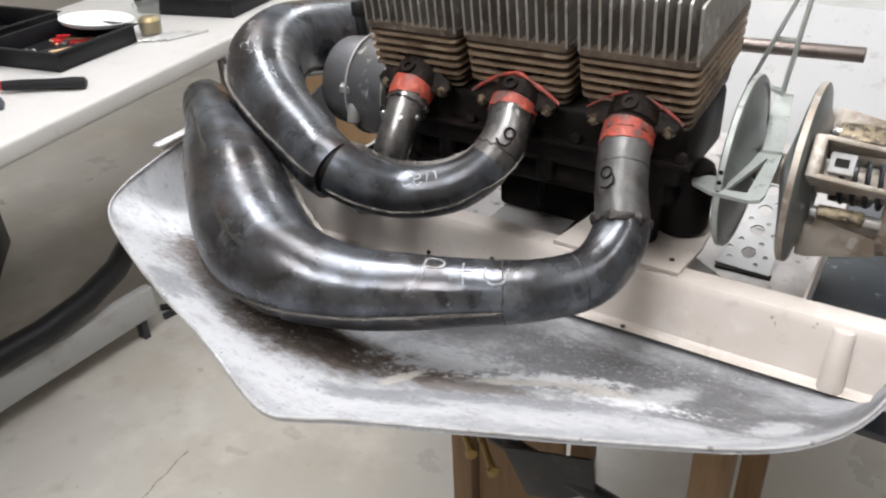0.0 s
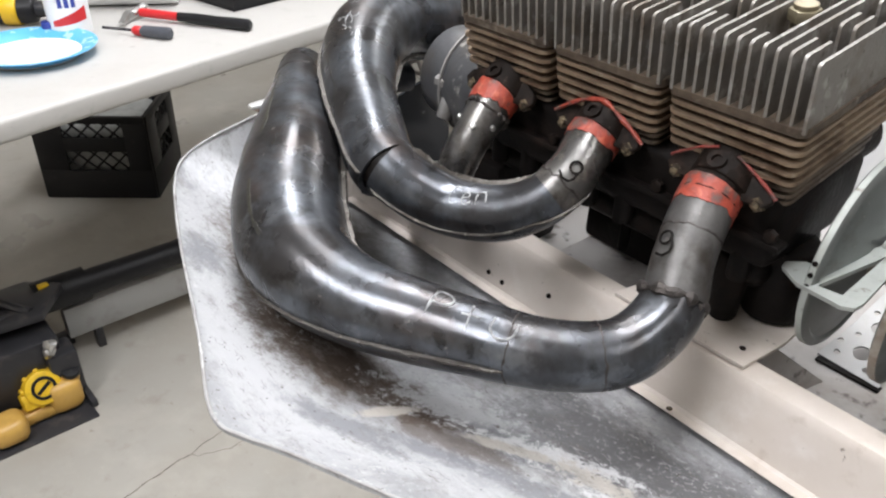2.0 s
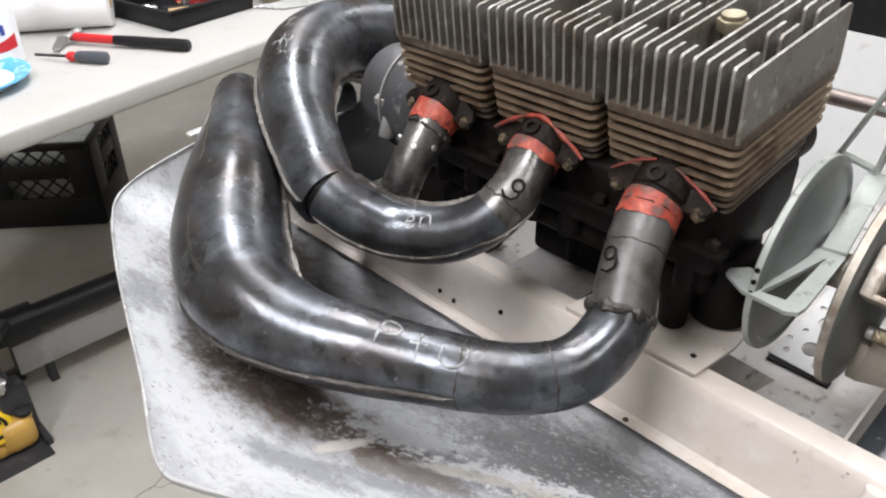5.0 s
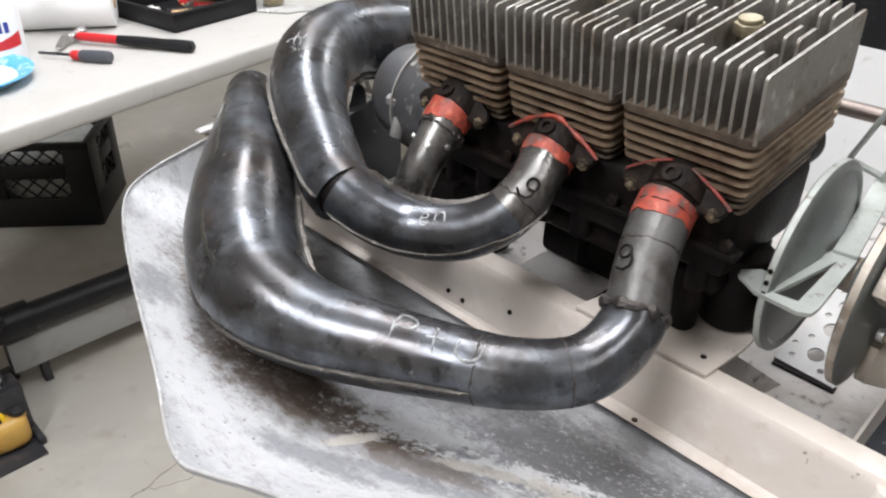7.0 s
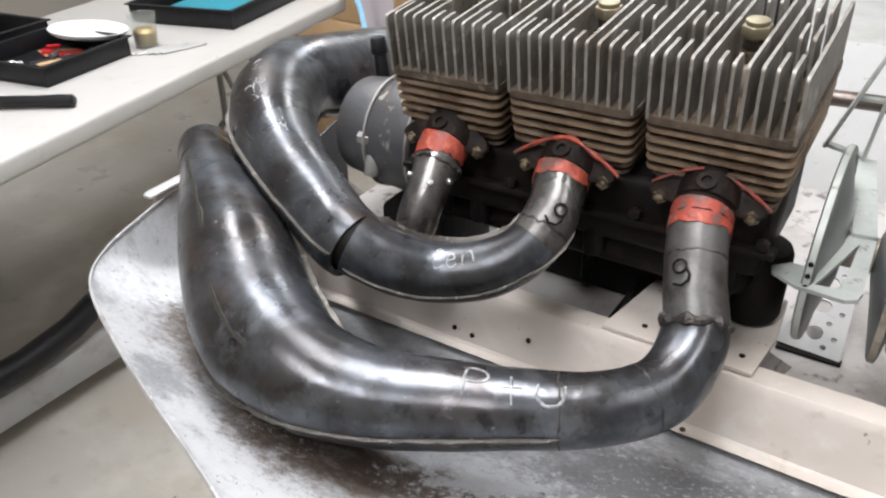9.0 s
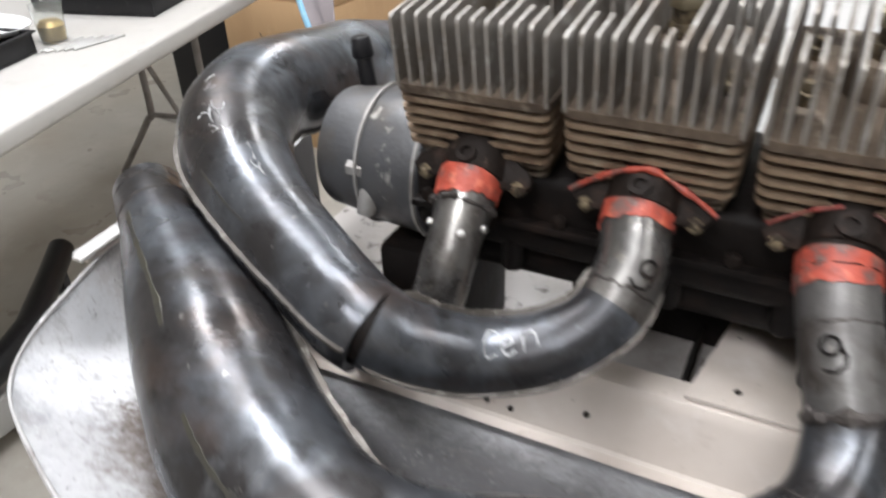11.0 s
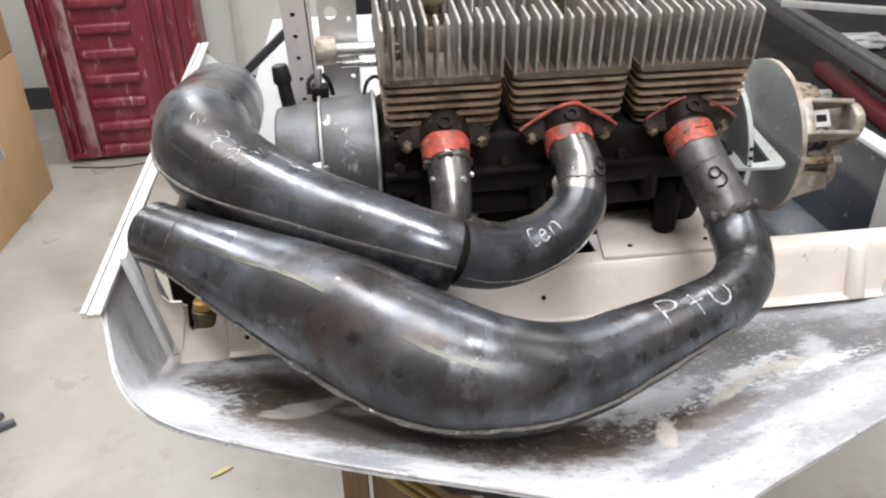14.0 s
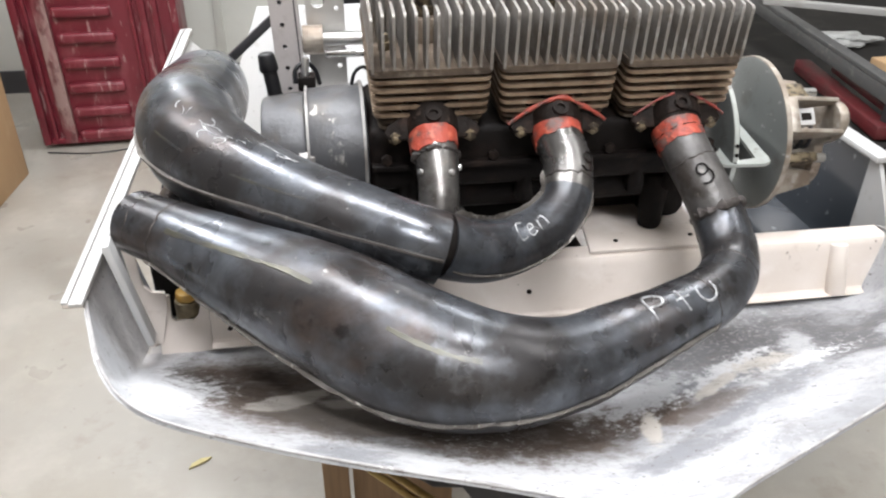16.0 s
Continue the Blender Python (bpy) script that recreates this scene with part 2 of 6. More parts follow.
# Tones of the unseen walls are chosen for the light they bounce.
M["far_wall"] = material("tan_shop_panel", (0.40, 0.37, 0.33), 0.6, 0.0, [((0.32, 0.29, 0.25), 3, 0.45, 0.7, 0.6, 6, ONE)], bump=0.05)
M["pale_wall"] = material("cream_wall_paint", (0.66, 0.60, 0.52), 0.6, 0.0, [((0.56, 0.50, 0.43), 2, 0.45, 0.7, 0.6, 6, ONE)], bump=0.05)
M["ceiling"] = material("white_ceiling_paint", (0.76, 0.77, 0.77), 0.7, 0.0, [((0.82, 0.82, 0.81), 2, 0.4, 0.7, 0.5, 4, ONE)])
M["baseboard"] = material("dark_vinyl_baseboard", (0.05, 0.05, 0.055), 0.5)
M["table"] = material("white_table_plastic", (0.47, 0.458, 0.438), 0.45, 0.0,
    [((0.42, 0.40, 0.375), 5, 0.50, 0.70, 0.7, 8, ONE), ((0.38, 0.39, 0.36), 24, 0.60, 0.68, 0.5, 8, ONE), ((0.24, 0.215, 0.195), 60, 0.68, 0.71, 0.8, 6, (1, 0.4, 1))], bump=0.2, bump_scale=420)
M["card"] = material("brown_cardboard", (0.50, 0.33, 0.18), 0.72, 0.0, [((0.42, 0.27, 0.145), 6, 0.45, 0.68, 0.7, 8, (1, 1, 0.25)), ((0.56, 0.39, 0.23), 18, 0.56, 0.68, 0.5, 7, (1, 1, 0.4)), ((0.30, 0.19, 0.10), 40, 0.66, 0.70, 0.5, 6, ONE)], bump=0.1, bump_scale=200)
M["maroon"] = material("worn_maroon_paint", (0.17, 0.020, 0.032), 0.42, 0.0,
    [((0.10, 0.011, 0.018), 8, 0.48, 0.68, 0.75, 8, ONE), ((0.28, 0.075, 0.09), 12, 0.52, 0.66, 0.65, 9, (1, 1, 0.4)), ((0.42, 0.28, 0.27), 26, 0.59, 0.66, 0.75, 9, (1.6, 1, 0.35)), ((0.05, 0.02, 0.02), 70, 0.66, 0.70, 0.7, 6, ONE)], bump=0.2, bump_scale=60, rough_var=0.12)
M["maroon_worn"] = material("scraped_maroon_paint", (0.20, 0.045, 0.055), 0.5, 0.0,
    [((0.36, 0.25, 0.23), 14, 0.46, 0.60, 0.85, 9, (1, 1, 0.3)), ((0.10, 0.015, 0.02), 24, 0.52, 0.64, 0.8, 8, (1, 1, 0.4)), ((0.50, 0.42, 0.40), 50, 0.62, 0.68, 0.7, 8, (1, 1, 0.3))], bump=0.3, bump_scale=60, rough_var=0.1)
M["dark_steel"] = material("dark_painted_steel", (0.03, 0.03, 0.034), 0.4, 0.2, [((0.08, 0.07, 0.065), 24, 0.55, 0.7, 0.7, 5, ONE)], rough_var=0.1)
M["galv"] = material("galvanised_strip", (0.50, 0.49, 0.47), 0.4, 0.6, [((0.36, 0.33, 0.3), 26, 0.5, 0.7, 0.6, 5, ONE)], rough_var=0.08)
M["ring_grey"] = material("dull_grey_ring", (0.30, 0.29, 0.28), 0.5, 0.3, [((0.16, 0.14, 0.125), 40, 0.46, 0.62, 0.8, 6, ONE)], bump=0.2, bump_scale=200)
M["yellow"] = material("yellow_paint", (0.72, 0.46, 0.02), 0.4, 0.0, [((0.4, 0.24, 0.02), 30, 0.56, 0.7, 0.7, 5, ONE)])
M["amber"] = material("amber_plastic_tank", (0.55, 0.33, 0.08), 0.35, 0.0, [((0.34, 0.2, 0.05), 14, 0.5, 0.7, 0.6, 4, ONE)])
M["bench_black"] = material("dusty_black_steel", (0.019, 0.018, 0.017), 0.75, 0.0, [((0.045, 0.041, 0.037), 9, 0.5, 0.7, 0.7, 6, ONE)], bump=0.2, bump_scale=90, spec=0.15)
M["beam_worn"] = material("worn_dark_beam", (0.10, 0.10, 0.10), 0.5, 0.3, [((0.2, 0.19, 0.18), 30, 0.55, 0.68, 0.7, 6, ONE)], bump=0.2, bump_scale=120)
M["plug_brass"] = material("pale_plated_brass", (0.34, 0.30, 0.21), 0.45, 0.7, [((0.25, 0.2, 0.13), 60, 0.5, 0.66, 0.7, 5, ONE)], rough_var=0.1)
M["rod_brown"] = material("brown_stained_steel", (0.17, 0.14, 0.125), 0.38, 0.7, [((0.09, 0.065, 0.05), 30, 0.48, 0.64, 0.8, 6, ONE)], bump=0.2, bump_scale=160)
M["bar_red"] = material("dull_red_paint", (0.095, 0.009, 0.012), 0.5, 0.0, [((0.07, 0.02, 0.02), 14, 0.48, 0.64, 0.8, 6, ONE)], bump=0.2, bump_scale=120)
M["red"] = material("red_plastic", (0.55, 0.02, 0.025), 0.35)
M["orange"] = material("orange_plastic", (0.58, 0.13, 0.03), 0.45, 0.0, [((0.40, 0.10, 0.03), 30, 0.45, 0.65, 0.6, 5, ONE)])
M["grey_plastic"] = material("dark_grey_plastic", (0.07, 0.075, 0.09), 0.45)
M["blue"] = material("light_blue_print", (0.10, 0.42, 0.72), 0.45, 0.0, [((0.45, 0.68, 0.85), 40, 0.58, 0.62, 0.8, 2, ONE)])
M["navy"] = material("navy_print", (0.03, 0.05, 0.28), 0.45)
M["paper"] = material("white_paper", (0.82, 0.82, 0.82), 0.6, 0.0, [((0.72, 0.72, 0.72), 30, 0.5, 0.7, 0.5, 3, ONE)])
M["bottle"] = material("white_bottle_plastic", (0.80, 0.81, 0.83), 0.3)
M["cloth"] = material("grey_microfibre_cloth", (0.25, 0.222, 0.232), 0.95, 0.0, [((0.23, 0.21, 0.22), 14, 0.45, 0.7, 0.7, 6, ONE)], bump=0.5, bump_scale=500)
M["cloth_hem"] = material("light_blue_hem", (0.20, 0.40, 0.55), 0.9, 0.0, [((0.28, 0.48, 0.60), 60, 0.5, 0.6, 0.6, 4, ONE)], bump=0.4, bump_scale=500)
M["leg_grey"] = material("grey_leg_paint", (0.27, 0.255, 0.25), 0.45, 0.1, [((0.17, 0.155, 0.15), 20, 0.45, 0.65, 0.7, 5, ONE)], rough_var=0.08)
M["wood"] = material("pale_wood", (0.42, 0.29, 0.16), 0.6, 0.0, [((0.30, 0.19, 0.10), 12, 0.45, 0.7, 0.7, 6, (8, 8, 0.6))], bump=0.15, bump_scale=90)
M["wood_chip"] = material("fresh_wood_chip", (0.55, 0.48, 0.24), 0.7, 0.0, [((0.40, 0.33, 0.15), 90, 0.45, 0.65, 0.8, 4, ONE)])
M["wood_dark"] = material("brown_plywood", (0.24, 0.15, 0.08), 0.6, 0.0, [((0.16, 0.095, 0.05), 12, 0.45, 0.7, 0.7, 6, (8, 8, 0.6))], bump=0.15, bump_scale=90)
M["teal"] = material("teal_plastic", (0.03, 0.25, 0.33), 0.4)
M["cup"] = material("pale_clear_plastic", (0.62, 0.64, 0.60), 0.2, 0.0)
M["clear_cup"] = material("clear_thin_plastic", (0.92, 0.94, 0.92), 0.08, 0.0)
M["clear_cup"].node_tree.nodes["Principled BSDF"].inputs["Transmission Weight"].default_value = 0.92
M["clear_cup"].node_tree.nodes["Principled BSDF"].inputs["IOR"].default_value = 1.2
M["wrap"] = material("crumpled_pale_plastic", (0.40, 0.41, 0.40), 0.35, 0.0, [((0.26, 0.26, 0.255), 24, 0.46, 0.62, 0.7, 6, ONE)])
M["diffuser"] = material("lamp_diffuser", (0.9, 0.9, 0.9), 0.5)
M["diffuser"].node_tree.nodes["Principled BSDF"].inputs["Emission Color"].default_value = (1, 0.98, 0.95, 1)
M["diffuser"].node_tree.nodes["Principled BSDF"].inputs["Emission Strength"].default_value = 6.0


def pan_material():
    """Silver-white paint on the pan, scrubbed in streaks, worn off and sooted in patches."""
    mat = material("worn_silver_pan_paint", (0.30, 0.305, 0.315), 0.6, 0.0,
        [((0.38, 0.385, 0.40), 7, 0.42, 0.60, 0.9, 12, (1, 1.3, 1)), ((0.20, 0.20, 0.21), 11, 0.55, 0.68, 0.7, 12, (1.3, 0.8, 1)),
         ((0.43, 0.43, 0.435), 30, 0.55, 0.64, 0.6, 10, (1, 0.6, 1)), ((0.23, 0.23, 0.235), 70, 0.58, 0.66, 0.45, 8, (0.7, 1.3, 1))],
        bump=0.4, bump_scale=120, bump_detail=10, rough_var=0.12, rough_scale=40, spec=0.15)
    nt = mat.node_tree
    link = nt.links.new
    bsdf = nt.nodes["Principled BSDF"]
    col = bsdf.inputs["Base Color"].links[0].from_socket
    coord = nt.nodes.new("ShaderNodeTexCoord")

    def field(scale, stretch, detail=12, rough=0.78):
        mp = nt.nodes.new("ShaderNodeMapping")
        mp.inputs["Scale"].default_value = stretch
        mp.inputs["Rotation"].default_value = (0, 0, radians(-22))
        link(coord.outputs["Object"], mp.inputs[0])
        nz = nt.nodes.new("ShaderNodeTexNoise")
        nz.inputs["Scale"].default_value, nz.inputs["Detail"].default_value = scale, detail
        nz.inputs["Roughness"].default_value = rough
        link(mp.outputs[0], nz.inputs["Vector"])
        return nz.outputs[0]

    warps = [field(22, (1, 1.2, 1), 14, 0.85), field(42, (0.7, 1.3, 1), 14, 0.85), field(85, (1, 1, 1), 12, 0.8)]

    def lay(factor, colour):
        nonlocal col
        mix = nt.nodes.new("ShaderNodeMix")
        mix.data_type = "RGBA"
        link(factor, mix.inputs[0])
        link(col, mix.inputs[6])
        mix.inputs[7].default_value = (*colour, 1)
        col = mix.outputs[2]

    def span(value, low, high, amount):
        mr = nt.nodes.new("ShaderNodeMapRange")
        mr.inputs[1].default_value, mr.inputs[2].default_value, mr.inputs[4].default_value = low, high, amount
        link(value, mr.inputs[0])
        return mr.outputs[0]

    def blot(colour, centre, size, amount, sharp, wobble, which=0):
        mp = nt.nodes.new("ShaderNodeMapping")
        mp.vector_type = "TEXTURE"
        mp.inputs["Location"].default_value = [a - c for a, c in zip(centre, (0.1, 0.2, 0.78))]
        mp.inputs["Scale"].default_value = size[:3]
        mp.inputs["Rotation"].default_value = (0, 0, radians(size[3] if len(size) > 3 else 0))
        link(coord.outputs["Object"], mp.inputs[0])
        ln = nt.nodes.new("ShaderNodeVectorMath")
        ln.operation = "LENGTH"
        link(mp.outputs[0], ln.inputs[0])
        ma = nt.nodes.new("ShaderNodeMath")
        ma.operation = "MULTIPLY_ADD"
        link(warps[which], ma.inputs[0])
        ma.inputs[1].default_value = wobble
        link(ln.outputs["Value"], ma.inputs[2])
        lay(span(ma.outputs[0], 1.0 + wobble * 0.5 + sharp, 1.0 + wobble * 0.5 - sharp, amount), colour)

    WHITE, PALE, GREY, DARK = (0.42, 0.425, 0.435), (0.46, 0.43, 0.39), (0.19, 0.195, 0.21), (0.115, 0.114, 0.118)
    SOOT, BROWN = (0.050, 0.037, 0.029), (0.105, 0.080, 0.064)
    # paint still white along the rim and at the nose
    for centre, size in (((-0.29, -0.12), (0.060, 0.10, 0.3, 20)), ((-0.250, -0.180), (0.06, 0.045, 0.3, -35))):
        blot((0.54, 0.55, 0.57), (*centre, 0.89), size, 0.93, 0.35, 4.0, 1)
    for centre, size in (((-0.13, -0.275), (0.10, 0.040, 0.3, -30)), ((0.02, -0.318), (0.15, 0.036, 0.3, -8)), ((0.18, -0.300), (0.10, 0.022, 0.3, 18)), ((0.33, -0.242), (0.10, 0.018, 0.3, 30))):
        blot(WHITE, (*centre, 0.89), size, 0.85, 0.35, 4.5, 1)
    # bare grey sheet
    for centre, size, amount in (((0.26, -0.12), (0.075, 0.050, 0.3, 25), 0.9), ((0.365, -0.105), (0.085, 0.055, 0.3, 20), 0.9), ((0.415, -0.155), (0.070, 0.040, 0.3, 28), 0.9),
                                 ((0.475, -0.130), (0.05, 0.035, 0.3, 30), 0.85), ((0.05, -0.10), (0.2, 0.06, 0.3, 0), 0.9)):
        blot(DARK, (*centre, 0.87), size, amount, 0.35, 2.6)
    for centre, size in (((-0.105, -0.285), (0.035, 0.018, 0.3, -30)), ((0.160, -0.300), (0.06, 0.013, 0.3, 20)), ((0.215, -0.262), (0.05, 0.010, 0.3, 26)), ((0.23, -0.20), (0.07, 0.022, 0.3, 28))):
        blot(GREY, (*centre, 0.89), size, 0.85, 0.3, 4.0, 1)
    # soot and oil baked on along the foot of the pipe
    for centre, size in (((-0.205, -0.115), (0.085, 0.055, 0.3, -20)), ((-0.155, -0.178), (0.080, 0.055, 0.3, -35)), ((-0.03, -0.235), (0.095, 0.042, 0.3, -22)),
                         ((0.055, -0.255), (0.085, 0.036, 0.3, 4)), ((0.125, -0.235), (0.055, 0.024, 0.3, 28)), ((0.172, -0.232), (0.034, 0.015, 0.3, 30))):
        blot(BROWN, (*centre, 0.88), size, 0.93, 0.35, 3.8)
    for centre, size in (((-0.205, -0.105), (0.070, 0.038, 0.3, -20)), ((-0.02, -0.228), (0.075, 0.028, 0.3, -24)), ((0.055, -0.245), (0.080, 0.026, 0.3, 4)), ((0.165, -0.232), (0.028, 0.010, 0.3, 30))):
        blot(SOOT, (*centre, 0.88), size, 0.93, 0.4, 3.4, 1)
    blot((0.17, 0.15, 0.13), (-0.110, -0.208, 0.88), (0.065, 0.026, 0.3, -24), 0.9, 0.25, 2.8)
    # scrubbed bright in fine scratches
    blot(WHITE, (0.165, -0.200, 0.87), (0.050, 0.024, 0.3, 32), 0.9, 0.3, 7.0, 2)
    blot(WHITE, (0.350, -0.150, 0.87), (0.014, 0.055, 0.3, -22), 0.85, 0.4, 4.5, 1)
    blot(WHITE, (0.300, -0.195, 0.87), (0.055, 0.016, 0.3, 28), 0.8, 0.4, 6.0, 2)
    blot(WHITE, (0.385, -0.198, 0.88), (0.034, 0.010, 0.3, 10), 0.8, 0.4, 5.0, 1)
    blot(WHITE, (0.450, -0.155, 0.88), (0.016, 0.030, 0.3, -30), 0.85, 0.4, 4.5, 2)
    blot((0.44, 0.425, 0.415), (-0.318, -0.045, 0.88), (0.030, 0.085, 0.3, 4), 0.85, 0.4, 4.0)
    blot((0.60, 0.61, 0.625), (-0.265, -0.150, 0.89), (0.045, 0.050, 0.3, 10), 0.9, 0.3, 5.0, 2)
    blot((0.60, 0.605, 0.615), (0.262, -0.172, 0.87), (0.060, 0.012, 0.3, 30), 0.9, 0.25, 8.0, 2)
    blot((0.60, 0.605, 0.615), (0.335, -0.175, 0.87), (0.045, 0.010, 0.3, 12), 0.9, 0.25, 8.0, 2)
    blot(BROWN, (0.215, -0.235, 0.88), (0.060, 0.014, 0.3, 26), 0.7, 0.35, 4.0, 1)
    blot(GREY, (0.285, -0.222, 0.88), (0.060, 0.014, 0.3, 26), 0.8, 0.3, 5.0, 1)
    blot((0.54, 0.55, 0.565), (-0.292, -0.112, 0.87), (0.032, 0.042, 0.3, 10), 0.92, 0.3, 3.5, 2)
    # paint flaked off in pale, ragged islands
    blot(PALE, (0.151, -0.256, 0.87), (0.026, 0.008, 0.3, 76), 0.95, 0.15, 3.0, 1)
    blot(PALE, (0.236, -0.199, 0.86), (0.040, 0.007, 0.3, 34), 0.9, 0.15, 3.4, 1)
    blot(PALE, (0.300, -0.168, 0.86), (0.034, 0.012, 0.3, 16), 0.9, 0.2, 5.0, 2)
    blot((0.44, 0.41, 0.37), (-0.152, -0.166, 0.88), (0.042, 0.016, 0.3, 32), 0.95, 0.12, 2.6, 1)
    blot((0.44, 0.41, 0.37), (-0.095, -0.178, 0.88), (0.035, 0.010, 0.3, -8), 0.85, 0.2, 3.4, 1)
    # flecks and scratches over all
    gate = nt.nodes.new("ShaderNodeMath")
    gate.operation = "MULTIPLY"
    link(span(field(8, ONE, 5, 0.6), 0.45, 0.60, 1.0), gate.inputs[0])
    link(span(field(190, (1, 1, 1), 6, 0.7), 0.56, 0.62, 0.45), gate.inputs[1])
    lay(gate.outputs[0], (0.55, 0.55, 0.55))
    lay(span(field(26, (0.8, 1.3, 1), 14, 0.85), 0.52, 0.66, 0.7), (0.19, 0.18, 0.172))
    lay(span(field(120, (0.35, 2.2, 1), 6, 0.7), 0.60, 0.66, 0.6), (0.16, 0.14, 0.13))
    lay(span(field(150, (1, 1, 1), 5, 0.65), 0.64, 0.68, 0.8), (0.07, 0.055, 0.045))
    link(col, bsdf.inputs["Base Color"])
    return mat


M["pan"] = pan_material()

# ---------- building helpers ----------
PLACE = {}


def thing(name, at, label, category, group="", kind=""):
    ob = new(name)
    ob.location = at
    ob.empty_display_size = 0.02
    PLACE[ob.name] = Vector(at)
    return tagged(ob, label, category, group, kind)


def part(name, bm, mat, parent=None, label="", smooth=True, angle=35):
    """One mesh object from a bmesh in world coordinates, under a thing or a part."""
    me = bpy.data.meshes.new(name)
    base = PLACE[parent.name] if parent else Vector((0, 0, 0))
    bmesh.ops.translate(bm, verts=bm.verts, vec=-base)
    bmesh.ops.recalc_face_normals(bm, faces=bm.faces)
    bm.to_mesh(me)
    bm.free()
    if smooth:
        me.polygons.foreach_set("use_smooth", [True] * len(me.polygons))
        me.set_sharp_from_angle(angle=radians(angle))
    me.materials.append(M[mat] if isinstance(mat, str) else mat)
    ob = new(name, me)
    ob.parent = parent
    PLACE[ob.name] = base
    return tagged(ob, label)


def solid(name, bm, mat, label, category, group="", kind="", angle=35):
    return tagged(part(name, bm, mat, None, "", True, angle), label, category, group, kind)


def merge(*parts):
    out = bmesh.new()
    for b in parts:
        me = bpy.data.meshes.new("tmp")
        b.to_mesh(me)
        b.free()
        out.from_mesh(me)
        bpy.data.meshes.remove(me)
    return out


def box(x0, x1, y0, y1, z0, z1, bevel=0.002, m=None, seg=2):
    bm = bmesh.new()
    bmesh.ops.create_cube(bm, size=1.0)
    bmesh.ops.scale(bm, vec=(x1 - x0, y1 - y0, z1 - z0), verts=bm.verts)
    bmesh.ops.translate(bm, vec=((x0 + x1) / 2, (y0 + y1) / 2, (z0 + z1) / 2), verts=bm.verts)
    if bevel:
        bmesh.ops.bevel(bm, geom=bm.edges[:], offset=bevel, segments=seg, affect="EDGES", profile=0.5)
    if m is not None:
        bmesh.ops.transform(bm, matrix=m, verts=bm.verts)
    return bm


def axis_matrix(p, d):
    return Matrix.Translation(p) @ Vector(d).to_track_quat("Z", "Y").to_matrix().to_4x4()


def cyl(p, d, r, h, r2=None, seg=24, bevel=0.0008):
    """A cylinder or cone from p along d."""
    bm = bmesh.new()
    bmesh.ops.create_cone(bm, cap_ends=True, segments=seg, radius1=r, radius2=r if r2 is None else r2, depth=h)
    if bevel:
        caps = [e for e in bm.edges if len({v.co.z > 0 for v in e.verts}) == 1]
        bmesh.ops.bevel(bm, geom=caps, offset=bevel, segments=2, affect="EDGES", profile=0.5)
    bmesh.ops.translate(bm, vec=(0, 0, h / 2), verts=bm.verts)
    bmesh.ops.transform(bm, matrix=axis_matrix(p, d), verts=bm.verts)
    return bm


def ring(p, d, r_out, r_in, h, seg=32):
    """A tube with wall thickness, from p along d."""
    bm = bmesh.new()
    rows = []
    for r, z in ((r_in, 0), (r_out, 0), (r_out, h), (r_in, h)):
        rows.append([bm.verts.new((r * math.cos(a), r * math.sin(a), z)) for a in (2 * math.pi * k / seg for k in range(seg))])
    for k in range(4):
        for i in range(seg):
            bm.faces.new((rows[k][i], rows[k][(i + 1) % seg], rows[(k + 1) % 4][(i + 1) % seg], rows[(k + 1) % 4][i]))
    bmesh.ops.transform(bm, matrix=axis_matrix(p, d), verts=bm.verts)
    return bm


def nut(p, d, r, h):
    return cyl(p, d, r, h, seg=6, bevel=r * 0.12)


def plate(points, thick, d=(0, 0, 1), bevel=0.0):
    """A flat plate from an outline of 3D points, thickened along d."""
    bm = bmesh.new()
    d = Vector(d).normalized() * thick
    a = [bm.verts.new(Vector(p)) for p in points]
    b = [bm.verts.new(Vector(p) + d) for p in points]
    n = len(a)
    bm.faces.new(a)
    bm.faces.new(b[::-1])
    for i in range(n):
        bm.faces.new((a[i], b[i], b[(i + 1) % n], a[(i + 1) % n]))
    if bevel:
        bmesh.ops.recalc_face_normals(bm, faces=bm.faces)
        bmesh.ops.bevel(bm, geom=bm.edges[:], offset=bevel, segments=2, affect="EDGES", profile=0.5)
    return bm


def rounded(w, h, r, n=5, cx=0.0, cy=0.0):
    """The outline of a rounded rectangle."""
    out = []
    for sx, sy, a0 in ((1, 1, 0), (-1, 1, 90), (-1, -1, 180), (1, -1, 270)):
        for k in range(n + 1):
            a = radians(a0 + 90 * k / n)
            out.append((cx + sx * (w / 2 - r) + r * math.cos(a), cy + sy * (h / 2 - r) + r * math.sin(a)))
    return out


def catmull(rows, n=8):
    c = np.array(rows, float)
    c = np.vstack([2 * c[0] - c[1], c, 2 * c[-1] - c[-2]])
    out = []
    for i in range(1, len(c) - 2):
        a, b, d, e = c[i - 1:i + 3]
        for k in range(n):
            s = k / n
            out.append(0.5 * (2 * b + (d - a) * s + (2 * a - 5 * b + 4 * d - e) * s * s + (3 * b - a - 3 * d + e) * s ** 3))
    out.append(c[-2])
    return np.array(out)


